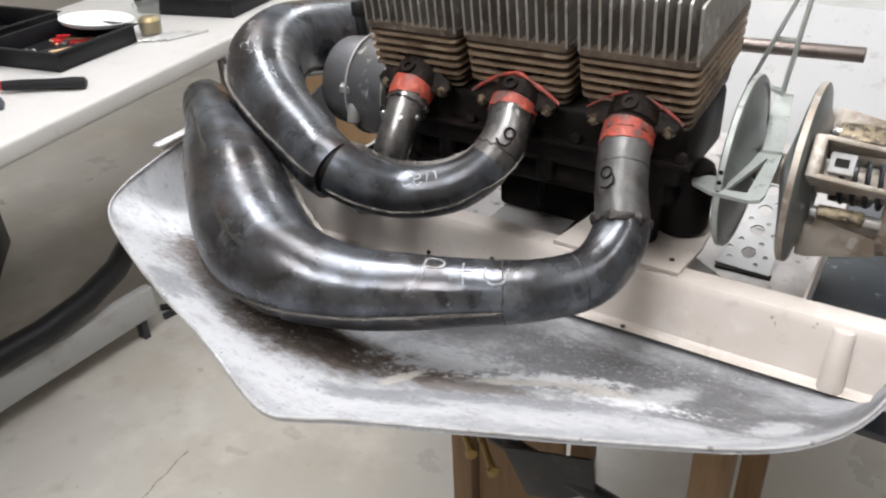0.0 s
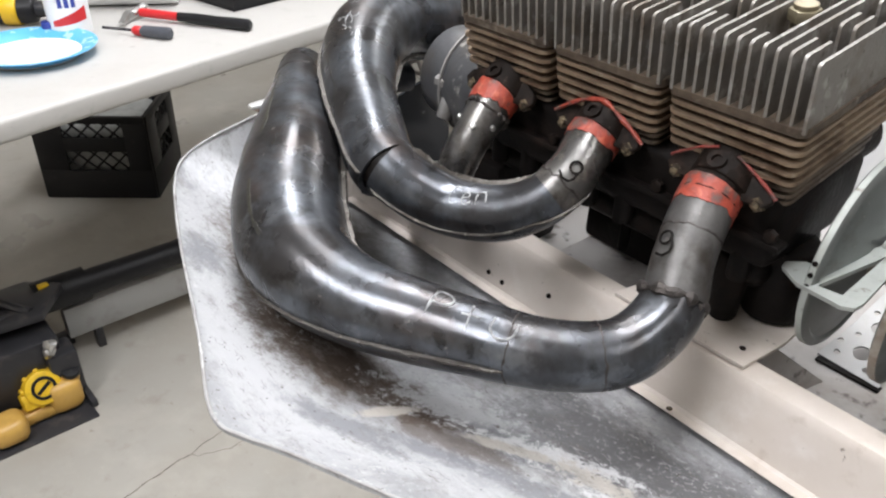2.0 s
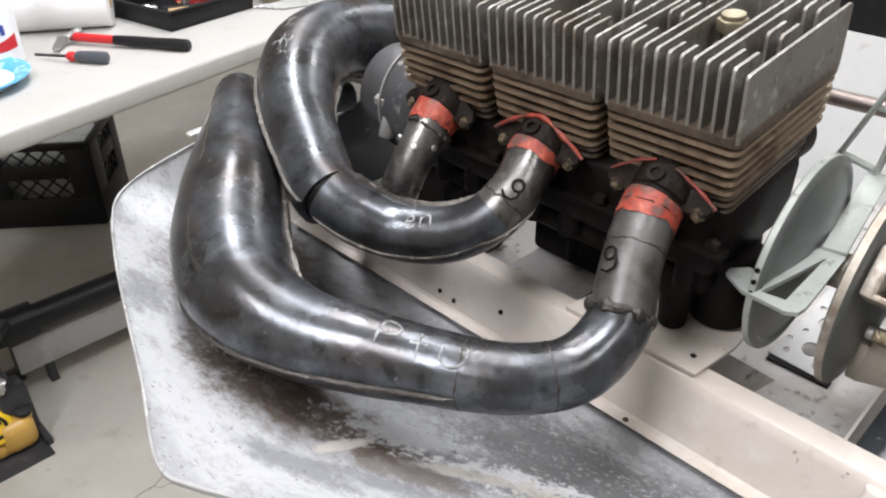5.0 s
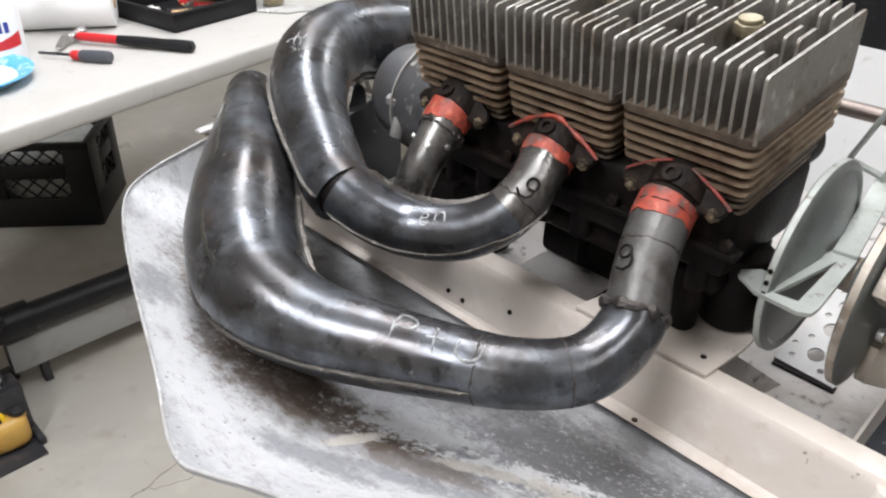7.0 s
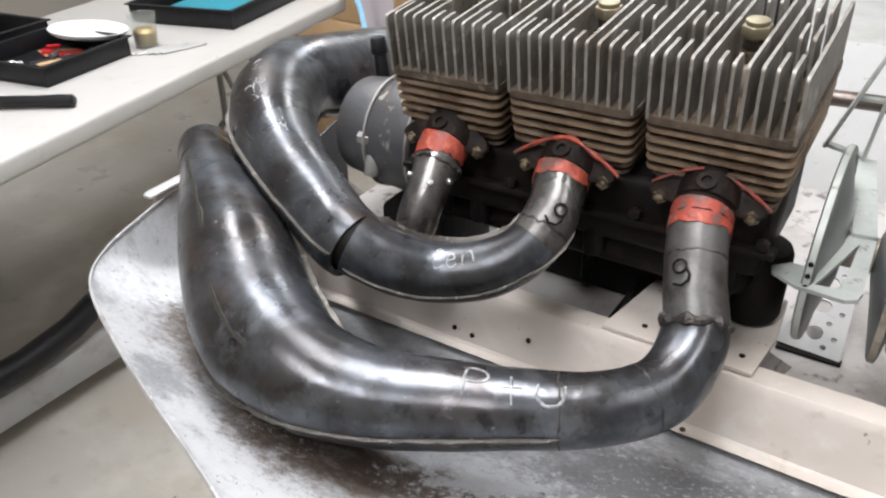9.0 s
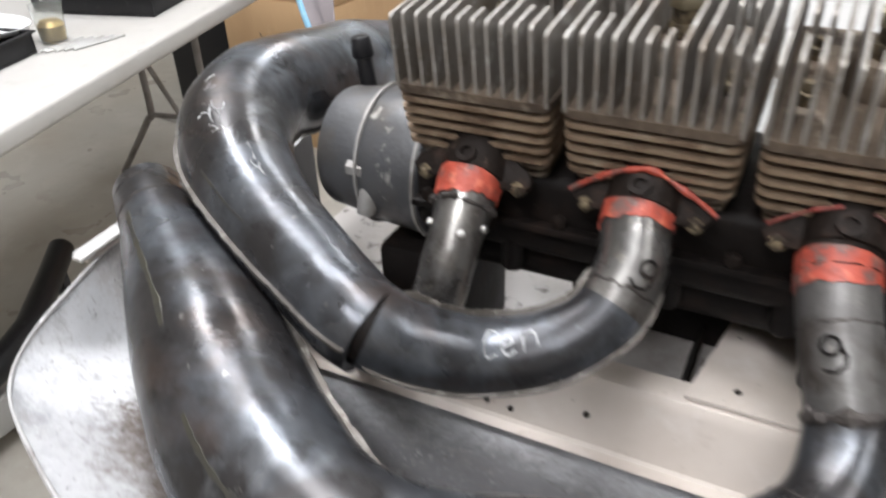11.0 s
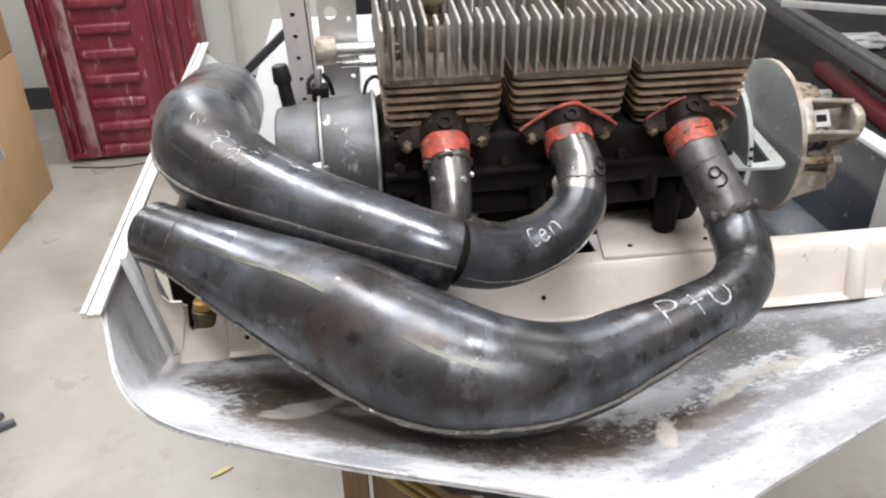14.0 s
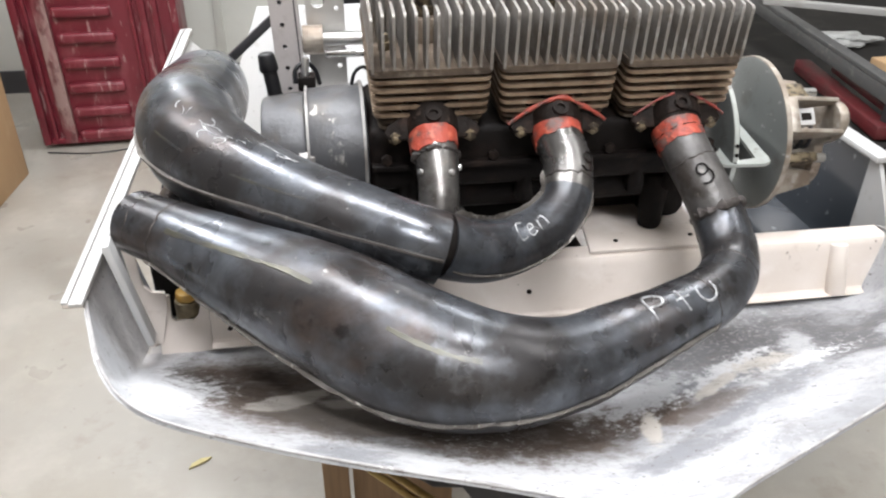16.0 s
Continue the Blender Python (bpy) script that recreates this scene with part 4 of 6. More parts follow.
def smear(cx, x0, x1, r, seed, mat="red_sealant"):
    """Sealant squeezed out over the top of a flange, uneven in width."""
    rows = []
    for x in np.linspace(x0, x1, 40):
        n = noise.noise(Vector((x * 90, seed, 0)))
        rows.append((cx + x, 0.0035, 1.0755 - 0.0255 * (abs(x) / 0.05) ** 1.5 + 0.0012 * noise.noise(Vector((x * 60, seed, 4))), r * max(0.35, 1 + 0.9 * n)))
    return part("sealant_smear", wire(rows, 1, 8), mat, engine, "red sealant squeezed out round the flange")


smear(PITCH, -0.05, 0.05, 0.0021, 1.0)
smear(2 * PITCH, -0.046, -0.006, 0.0012, 2.0, "red_dark")
smear(2 * PITCH, 0.012, 0.05, 0.0014, 3.0, "red_dark")

case = part("crankcase", merge(
    box(-0.062, 0.300, 0.024, 0.172, 0.972, 1.043, 0.010, seg=3),
    box(-0.050, 0.292, 0.044, 0.16, 0.932, 0.975, 0.018, seg=3)), "black", engine, "black painted crankcase")
for cx in (0, PITCH, 2 * PITCH):
    for sx in (-0.022, 0.022):
        part("boss", cyl((cx + sx, 0.034, 0.950), (0, 0, 1), 0.010, 0.08, seg=20, bevel=0.004), "black", case)
part("sump", box(0.05, 0.296, 0.105, 0.165, 0.8605, 0.936, 0.008), "black", case, "black underside of the crankcase")
# Added black block: fills the bay below the flywheel cover with darkness.
part("cavity_block", box(-0.118, -0.034, 0.045, 0.16, 0.801, 0.930, 0.008), "black", case, "black block put in for the dark cavity under the flywheel cover")
part("case_rib", box(-0.06, 0.31, 0.014, 0.03, 1.0, 1.006, 0.001), "black", case)
part("case_foot", merge(cyl((0.288, 0.090, 0.8965), (0, 0, 1), 0.029, 0.08, 0.030, seg=32, bevel=0.009), cyl((0.262, 0.050, 0.8955), (0, 0, 1), 0.013, 0.07, 0.017, seg=24, bevel=0.004)), "black", case, "round black foot of the crankcase")
part("drain_stud", cyl((0.1275, 0.075, 0.892), (0, 0, 1), 0.006, 0.045, seg=16), "black", case, "black stud under the case")
for x in (-0.045, 0.065, 0.19, 0.30):
    part("case_bolt", nut((x, 0.020, 1.012), (0, -1, 0), 0.006, 0.006), "grime", case)

# flywheel housing
mag = part("flywheel_cover", merge(cyl((-0.062, 0.092, 1.0), (-1, 0, 0), 0.0665, 0.062, 0.062, seg=48, bevel=0.003), cyl((-0.124, 0.092, 1.0), (-1, 0, 0), 0.060, 0.046, 0.055, seg=48, bevel=0.005)), "grey_cast", engine, "scuffed grey round flywheel cover")
part("clamp_ring", ring((-0.1215, 0.092, 1.0), (-1, 0, 0), 0.0650, 0.060, 0.0026), "ring_grey", mag, "thin bright joint ring")
part("joint_flange", ring((-0.064, 0.092, 1.0), (-1, 0, 0), 0.0690, 0.060, 0.003), "ring_grey", mag, "pale edge of the joint flange")
part("cover_bolt", merge(nut((-0.117, 0.036, 1.010), (-1, 0, 0), 0.0075, 0.016), cyl((-0.116, 0.04, 0.998), (0, -0.3, -1), 0.009, 0.03, seg=16)), "ring_grey", mag, "dull clamp bolt")
part("cover_lug", box(-0.131, -0.112, 0.12, 0.14, 1.052, 1.068, 0.002), "black", mag)

# ---------- exhaust pipes ----------
PTO = [(0.252, -0.002, 1.036, 0.0245), (0.2575, -0.026, 1.018, 0.0245), (0.266, -0.049, 0.999, 0.0245), (0.2785, -0.0774, 0.9675, 0.0260), (0.2718, -0.1207, 0.9477, 0.0269), (0.2377, -0.1614, 0.9434, 0.0276),
       (0.1845, -0.1896, 0.9403, 0.0307), (0.1278, -0.2128, 0.9358, 0.0355), (0.0755, -0.2357, 0.9378, 0.0391), (0.0192, -0.2440, 0.9445, 0.0469), (-0.0409, -0.2231, 0.9502, 0.0553), (-0.1122, -0.1748, 0.9683, 0.0536),
       (-0.1898, -0.1195, 0.9842, 0.0413), (-0.2382, -0.0857, 0.9952, 0.0319), (-0.2580, -0.0720, 0.9975, 0.0300), (-0.2780, -0.0560, 0.9985, 0.0295)]
CEN_A = [(0.126, -0.002, 1.036, 0.0245), (0.131, -0.028, 1.016, 0.0240), (0.122, -0.058, 0.992, 0.0245), (0.093, -0.082, 0.975, 0.0262), (0.055, -0.100, 0.970, 0.0280), (0.022, -0.117, 0.979, 0.0290), (-0.0105, -0.129, 0.995, 0.0300), (-0.030, -0.1275, 1.0015, 0.0296)]
CEN_B = [(-0.0085, -0.1295, 0.9915, 0.0325), (-0.030, -0.1260, 0.9980, 0.0336), (-0.0696, -0.1068, 1.0045, 0.0357), (-0.1302, -0.0766, 1.0170, 0.0390), (-0.1877, -0.0358, 1.0291, 0.0442), (-0.2259, 0.0074, 1.0416, 0.0484), (-0.2415, 0.0586, 1.0473, 0.0488),
         (-0.2425, 0.1091, 1.0405, 0.0500), (-0.2425, 0.1600, 1.0305, 0.0510), (-0.2430, 0.2120, 1.0240, 0.0490), (-0.2450, 0.2700, 1.0130, 0.0440), (-0.2500, 0.3300, 1.0040, 0.0360), (-0.2540, 0.4000, 0.9930, 0.0260), (-0.257, 0.43, 0.988, 0.020)]
MAG = [(0.0, -0.002, 1.038, 0.0235), (0.0015, -0.026, 1.014, 0.0205), (0.0, -0.042, 0.992, 0.0200), (-0.004, -0.052, 0.965, 0.0200), (-0.02, -0.05, 0.93, 0.0200), (-0.06, -0.03, 0.905, 0.021), (-0.11, 0.0, 0.895, 0.024)]


def hook(sweep, p, parent, spin=0.0):
    """A bent-wire spring hook welded to a duct."""
    k, th = sweep.nearest(p)
    c, r, t, n, b = sweep.frame_at(k)
    o = sweep.on(k, th, 0.0022)
    nn = (o - Vector(c)).normalized()
    tt = Vector(t)
    side = nn.cross(tt).normalized()
    u = tt * math.cos(spin) + side * math.sin(spin)
    v = u.cross(nn)
    pts = [o - u * 0.010 - v * 0.007, o - u * 0.0125 - v * 0.001, o - u * 0.010 + v * 0.005, o - u * 0.005 + v * 0.0068]
    c0 = o + u * 0.003
    pts += [c0 + (u * math.cos(a) + v * math.sin(a)) * 0.0054 for a in np.linspace(1.9, 1.9 - 2 * math.pi, 16)]
    bm = wire([(*q, 0.0011) for q in pts], 1, 8)
    return part("spring_hook", bm, "black", parent, "bent wire spring hook")


def neck(rows):
    """The first stretch of a pipe, carried back into its flange."""
    x, y, z, r = rows[0]
    return Sweep([(x, y + 0.026, z + 0.018, r)] + rows[:4])


pto = thing("exhaust_pipe", (0.05, -0.22, 0.87), "blackened steel expansion-chamber exhaust pipe marked PTO in white pen", "exhaust pipe", "exhaust pipes")
sw = Sweep(PTO)
PTO_EDGE = [(43, -1.26), (58, -1.30), (66, -1.40), (72, -1.50), (76, -1.62), (85, -1.74), (104, -1.78), (120, -1.8)]
CEN_EDGE = [(0, -1.36), (13, -1.38), (24, -1.45), (29, -1.54), (37, -1.74), (43, -1.85), (60, -2.0), (90, -2.0)]
opposite = lambda rows, d=math.pi: [(k, th + d) for k, th in rows]  # noqa: E731
part("stub", sw.skin(0, 21.6), "stub", pto, "dull bare steel stub")
part("collar", neck(PTO).skin(1, 9), "grime", pto, "grimy end in the flange")
part("sealed_joint", neck(PTO).band(7.2, 12.6, 0.0008, 0.8, 2.0), "red_sealant", pto, "red sealant band, split across")
part("split", neck(PTO).collar(9.8, 0.0011, 0.0013, 1.2), "black", pto, "dark split in the sealant")
part("weld", sw.collar(10.8, 0.0005, 0.0016, 1.2), "weld", pto, "fine weld line")
part("weld", sw.collar(21.8, 0.0024, 0.006, 2.6), "weld", pto, "rough weld bead")
body = part("chamber", sw.skin(21.9, 120, 56, dents=0.0009, seed=3.0), "pipe", pto, "blackened expansion chamber, blotched bluing lightened to paint in sheen")
for k in (35.0, 44.0, 106.0, 115.5):
    part("weld", sw.collar(k, 0.0004, 0.0017, 1.4), "weld", body, "fine weld line")
part("welded_edge", sw.strip(PTO_EDGE, 44, 110, -0.001, 0.0028, 0.0012, 0.5), "edge", body, "pale raised welded edge of the pressed halves")
part("welded_edge", sw.strip(opposite(PTO_EDGE), 44, 112, -0.001, 0.0036, 0.0012, 0.5), "edge", body, "pale raised welded edge of the pressed halves")
for k0, k1 in ((74, 82), (88, 103)):
    part("streak", sw.strip([(76, -0.45), (83, -0.35), (90, -0.25), (102, -0.5)], k0, k1, -0.001, 0.0002, 0.0026, 1.2), "streak", body, "dull olive streak along the chamber")
END = Vector((-0.776, 0.630, 0.040)).normalized()
part("end_cap", cyl(Vector((-0.2780, -0.0560, 0.9985)) - END * 0.0010, END, 0.0298, 0.0040, 0.0284, seg=40, bevel=0.0012), "pipe", body, "flat welded end of the chamber")
part("tail_stub", wire([(-0.258, -0.060, 0.975, 0.0190), (-0.262, -0.015, 0.972, 0.0190), (-0.262, 0.03, 0.970, 0.0190), (-0.258, 0.09, 0.965, 0.0190)], 4, 28), "pipe", body, "short outlet stub of the chamber")
hook(sw, (0.2594, -0.0560, 1.0133), pto, 3.3)

cen = thing("exhaust_pipe", (-0.1, -0.1, 0.93), "blackened steel exhaust pipe, cut across, marked Cen in white pen", "exhaust pipe", "exhaust pipes")
sc = Sweep(CEN_A)
part("stub", sc.skin(0, 14), "elbow", cen, "dull bare steel stub")
part("collar", neck(CEN_A).skin(1, 9), "elbow", cen, "dull end in the flange")
part("sealed_joint", neck(CEN_A).band(5.8, 9.2, 0.0008, 1.1, 6.0), "red_sealant", cen, "red sealant band")
part("weld", sc.collar(11.5, 0.0006, 0.002, 1.6), "weld", cen, "fine weld line")
elbow = part("elbow", sc.skin(14, 47.9, 48, dents=0.0008), "pipe", cen, "blackened steel elbow")
part("welded_edge", sc.strip([(8, -1.9), (18, -1.19), (26, -1.19), (44, -1.30)], 9, 47, -0.001, 0.0022, 0.0010, 0.5), "edge", elbow, "pale raised welded edge")
part("welded_edge", sc.strip([(8, 1.9), (18, 1.3), (28, 1.2), (44, 1.0)], 9, 46, -0.001, 0.0040, 0.0012, 0.5), "edge", elbow, "pale raised welded edge")
hook(sc, (0.1383, -0.0385, 1.0224), cen, 2.9)
sb = Sweep(CEN_B)
cham = part("chamber", sb.skin(0.6, 96, 56, dents=0.0009, seed=9.0), "pipe", cen, "blackened expansion chamber, blotches lightened to paint in a wet sheen")
part("mouth_ring", ring(sb.frame_at(0.9)[0], sb.frame_at(0.9)[2], sb.frame_at(0.9)[1] - 0.001, 0.0275, 0.003, 48), "pipe", cham, "turned-in lip of the cut chamber")
# Narrower black sleeve, added to give the open cut its dark inside.
part("cut_gap", Sweep([(x, y, z, r * 0.90) for x, y, z, r in CEN_A]).skin(44.0, 54, 44), "black", cen, "added black sleeve that darkens the cut")
part("welded_edge", sb.strip(CEN_EDGE, 1, 90, -0.001, 0.0034, 0.0013, 0.35), "edge", cham, "pale raised welded edge of the pressed halves")
part("welded_edge", sb.strip([(0, 1.7), (35, 1.8), (57, 2.2), (90, 2.2)], 1, 90, -0.001, 0.0038, 0.0013, 0.5), "edge", cham, "pale raised welded edge of the pressed halves")
part("streak", sb.strip([(16, -0.75), (24, -0.95), (32, -1.05), (42, -1.15)], 22, 40, -0.001, 0.0002, 0.0014, 0.9), "streak", cham, "dull olive streak along the chamber")

magp = thing("exhaust_pipe", (-0.03, -0.03, 0.88), "short dull steel exhaust pipe with a red sealant joint", "exhaust pipe", "exhaust pipes")
sm = Sweep(MAG)
part("collar", neck(MAG).skin(1, 9), "elbow", magp, "dull end in the flange")
part("sealed_joint", neck(MAG).band(6.4, 10.4, 0.0009, 1.0, 11.0), "red_sealant", magp, "red sealant band")
part("stub", sm.skin(0, 48), "elbow", magp, "dull bare steel pipe")
part("weld", sm.collar(3.6, 0.002, 0.004, 2.2), "weld", magp, "lumpy black weld")
for p in ((0.011, -0.040, 1.022), (-0.017, -0.035, 1.021), (0.021, -0.025, 1.020)):
    part("rivet", cyl(sm.on(*sm.nearest(p), -0.001), Vector(sm.on(*sm.nearest(p), 0.01)) - Vector(sm.on(*sm.nearest(p), 0.0)), 0.003, 0.004, seg=12), "steel", magp, "bright rivet")

# pen marks
P_ = [[(0.05, 0), (0.1, 1.0), (0.55, 1.02), (0.72, 0.8), (0.55, 0.55), (0.1, 0.5)]]
T_ = [[(1.35, -0.05), (1.32, 0.95)], [(1.08, 0.50), (1.62, 0.56)]]
O_ = [[(2.05, 0.80), (2.02, 0.35), (2.2, 0.08), (2.5, 0.1), (2.72, 0.4), (2.76, 0.85)]]
part("lettering", stroke(sw, 52.8, -0.22, P_ + T_ + O_, -3.4, 0.72, 0.0012, -0.09), "chalk", body, "letters PTO in white pen")
C_ = [[(0.75, 0.92), (0.35, 1.0), (0.02, 0.55), (0.2, 0.05), (0.7, 0.1)], [(0.95, 0.35), (1.35, 0.42), (1.3, 0.66), (1.05, 0.62), (0.95, 0.25), (1.15, 0.02), (1.5, 0.14)], [(1.78, 0.05), (1.80, 0.7)], [(1.80, 0.5), (2.05, 0.72), (2.3, 0.62), (2.35, 0.05)]]
part("lettering", stroke(sc, 32.4, -0.22, C_, -3.3, 0.66, 0.0008, 0.06), "chalk", elbow, "letters Cen in white pen")
for i in range(19):
    s = i / 18
    kk = 39.5 - 13.5 * s + random.uniform(-1, 1)
    tt = -0.62 + 0.55 * s + random.uniform(-0.16, 0.16)
    a0, bend, size = random.uniform(0, 6.3), random.uniform(-2.6, 2.6), random.uniform(0.5, 1.0)
    line, u, v = [], 0.0, 0.0
    for q in range(6):
        line.append((u, v))
        u += 0.28 * size * math.cos(a0 + bend * q / 5)
        v += 0.28 * size * math.sin(a0 + bend * q / 5)
    part("lettering", stroke(sb, kk, tt, [line], -1.7, 0.18, 0.0006), "chalk", cham, "scrawled white pen stroke")

# ---------- clutch ----------
clutch = thing("drive_clutch", (0.40, 0.07, 0.91), "drive clutch with satin grey sheave and cast alloy spider", "clutch")
CC = Vector((0.3335, 0.110, 0.979))
AX, SY, SZ = Vector((1, 0, 0)), Vector((0, 1, 0)), Vector((0, 0, 1))


def turned(profile, seg=64):
    """A solid of revolution about the crank axis: (distance along, radius) rows."""
    bm = bmesh.new()
    rows = [[bm.verts.new(CC + AX * a + r * (SY * math.cos(w) + SZ * math.sin(w))) for w in (2 * math.pi * k / seg for k in range(seg))] for a, r in profile]
    for p, q in zip(rows, rows[1:]):
        for k in range(seg):
            bm.faces.new((p[k], p[(k + 1) % seg], q[(k + 1) % seg], q[k]))
    bm.faces.new(rows[0][::-1])
    bm.faces.new(rows[-1])
    return bm


part("sheave", turned([(0.0, 0.020), (0.0, 0.088), (0.0012, 0.090), (0.0068, 0.090), (0.008, 0.0885), (0.0095, 0.083), (0.0075, 0.080), (0.020, 0.030), (0.020, 0.012)]), "sheave", clutch, "satin grey fixed sheave")
part("sheave_edge", ring(CC + AX * 0.0015, AX, 0.0905, 0.0885, 0.005, 64), "bracket", clutch, "worn machined edge")
for dz in (-0.008, 0.002, 0.012):
    yy = CC.y - math.sqrt(0.0908 ** 2 - (0.012 + dz) ** 2)
    part("hole", cyl((CC.x + 0.004, yy, CC.z + 0.012 + dz), (0, -1, 0.15), 0.0022, 0.0012, seg=10, bevel=0), "black", clutch, "small drilled hole")
part("moving_sheave", turned([(0.046, 0.018), (0.050, 0.034), (0.061, 0.088), (0.063, 0.0905), (0.068, 0.0905), (0.070, 0.088), (0.072, 0.074), (0.077, 0.062), (0.079, 0.030)]), "sheave", clutch, "satin grey moving sheave")
part("sheave_edge", ring(CC + AX * 0.0625, AX, 0.0912, 0.0885, 0.006, 64), "clutch_cast", clutch, "stained machined edge")
part("hub", cyl(CC, AX, 0.016, 0.148, seg=28), "clutch_cast", clutch)
LOBES = [radians(143 + 120 * i) for i in range(3)]
outline = []
for k in range(48):
    w = 2 * math.pi * k / 48
    outline.append(CC + AX * 0.142 + (0.047 + 0.021 * math.cos(3 * (w - LOBES[0]))) * (SY * math.cos(w) + SZ * math.sin(w)))
cover = part("cover", plate(outline, 0.012, AX, 0.002), "clutch_cast", clutch, "cast three-lobed outer cover")
part("cover_boss", cyl(CC + AX * 0.150, AX, 0.022, 0.012, 0.018, seg=28), "clutch_cast", cover, "raised centre boss")
CT = CC + AX * 0.052
for i in range(3):
    a = LOBES[i]
    d = SY * math.cos(a) + SZ * math.sin(a)
    side = AX.cross(d)
    m = Matrix((side, d, AX)).transposed().to_4x4()
    p = CT + d * 0.050
    for s in (-1, 1):
        x0 = s * 0.016
        part("tower", plate([p + side * (x0 + dx) + d * dd + AX * aa for dx, dd, aa in ((0, 0.030, 0.030), (0, -0.014, 0.034), (0, -0.004, 0.090), (0, 0.014, 0.094))], 0.005, side * s, 0.001), "clutch_cast", clutch, "tapering cast tower")
    part("tower_plug", box(-0.010, 0.010, -0.004, 0.004, 0.038, 0.060, 0.0015, Matrix.Translation(p + d * 0.012) @ m), "white", clutch, "white plastic slide button")
    part("plug_slot", box(-0.004, 0.004, 0.0, 0.0012, 0.043, 0.055, 0.0, Matrix.Translation(p + d * 0.0157) @ m), "black", clutch, "dark slot in the button")
    q = CT + (d * 0.5 + side * 0.866).normalized() * 0.046
    part("weight_arm", box(-0.006, 0.006, -0.012, 0.012, 0.036, 0.078, 0.003, Matrix.Translation(q) @ m), "nut", clutch, "dark flyweight arm")
    part("weight_pin", cyl(q + AX * 0.03, AX, 0.0055, 0.062, seg=16), "steel", clutch)
    part("tower_foot", box(-0.021, 0.021, -0.006, 0.030, 0.022, 0.034, 0.003, Matrix.Translation(p) @ m), "clutch_cast", clutch, "cast foot of the tower")
    part("cover_bolt", nut(CC + AX * 0.1535 + d * 0.050, AX, 0.0055, 0.005), "steel", cover, "bright bolt head")
part("spring", wire([(*(CT + AX * (0.044 + 0.045 * s) + 0.021 * (SY * math.cos(2 * math.pi * 4 * s) + SZ * math.sin(2 * math.pi * 4 * s))), 0.0026) for s in np.linspace(0, 1, 60)], 1, 6), "dark_steel", clutch, "dark coil spring")

# flat guard with its slotted bracket
guard = thing("belt_guard", (0.345, 0.06, 0.90), "pale plated belt guard bracket with triangular cut-outs", "guard bracket")
def cut_plate(outer, holes, thick):
    """A flat plate with holes, meshed by filling its edges."""
    bm = bmesh.new()
    for loop in [outer] + holes:
        vs = [bm.verts.new(Vector(p)) for p in loop]
        for i in range(len(vs)):
            bm.edges.new((vs[i], vs[(i + 1) % len(vs)]))
    bmesh.ops.triangle_fill(bm, use_beauty=True, use_dissolve=False, edges=bm.edges[:])
    bmesh.ops.recalc_face_normals(bm, faces=bm.faces)
    bmesh.ops.solidify(bm, geom=bm.faces[:], thickness=thick)
    return bm


part("bracket", cut_plate(
    [(0.306, 0.046, 0.9795), (0.308, 0.036, 0.980), (0.330, 0.018, 0.983), (0.368, 0.012, 0.985), (0.377, 0.016, 0.986), (0.379, 0.026, 0.987), (0.377, 0.099, 0.9985), (0.356, 0.099, 0.9985), (0.330, 0.046, 0.987), (0.320, 0.052, 0.984)],
    [[(0.3437, 0.0228, 0.9858), (0.3634, 0.0241, 0.9868), (0.3655, 0.088, 0.9975)]], 0.004), "bracket", guard, "plated bracket with triangular cut-out", angle=30)


# ---------- more of the chassis ----------
trim_dir = Vector((0.006, 0.768, 0.036)).normalized()


def along(p, d, w, h, length, bevel=0.001, roll=0.0):
    """A flat bar from p along d, w wide and h thick."""
    z = Vector((0, 0, 1))
    d = Vector(d).normalized()
    side = d.cross(z).normalized()
    up = side.cross(d)
    m = Matrix.Translation(p) @ Matrix((side, d, up)).transposed().to_4x4() @ pose(0, 0, 0, 0, roll, 0)
    return box(-w / 2, w / 2, 0, length, -h / 2, h / 2, bevel, m)


part("edge_trim", along((-0.3445, -0.098, 0.943), trim_dir, 0.006, 0.003, 0.765), "trim_white", chassis, "white painted edge strip")
part("edge_trim", along((-0.3325, -0.106, 0.9455), trim_dir, 0.012, 0.004, 0.765), "trim_white", chassis, "white painted edge strip")
part("edge_web", along((-0.338, -0.098, 0.9395), trim_dir, 0.018, 0.004, 0.765), "cream", chassis, "dirty fold under the strips")
part("brace", along((-0.3130, -0.047, 0.975), (0.0205, 0.002, -0.118), 0.020, 0.007, 0.120), "white", chassis, "white diagonal brace")
part("end_plate", cut_plate([(x, -0.021, z) for x, z in ((-0.310, 0.957), (-0.298, 0.950), (-0.2985, 0.918), (-0.2965, 0.906), (-0.290, 0.8985), (-0.278, 0.897), (-0.277, 0.884), (-0.289, 0.834), (-0.300, 0.830))], [], 0.004), "cream", chassis, "cream end plate with a cut-away corner", angle=30)
part("rail_end", cut_plate([(x, -0.0155 + (z - 0.84) * 0.2, z) for x, z in ((-0.2935, 0.818), (-0.2405, 0.819), (-0.2405, 0.889), (-0.2465, 0.889), (-0.2485, 0.868), (-0.2515, 0.859), (-0.2560, 0.855), (-0.2750, 0.855), (-0.2785, 0.859), (-0.2775, 0.884), (-0.2885, 0.884))], [], 0.004), "cream", chassis, "cream end of the rail with a rounded notch", angle=30)
part("nose_sheet", plate([(-0.337, 0.38, 0.952), (-0.333, 0.660, 0.970), (-0.303, 0.640, 0.948), (-0.272, 0.50, 0.918), (-0.272, 0.38, 0.903)], 0.004, (0.3, 0, -1), 0.0008), "trim_white", chassis, "white folded nose sheet ending in a point")
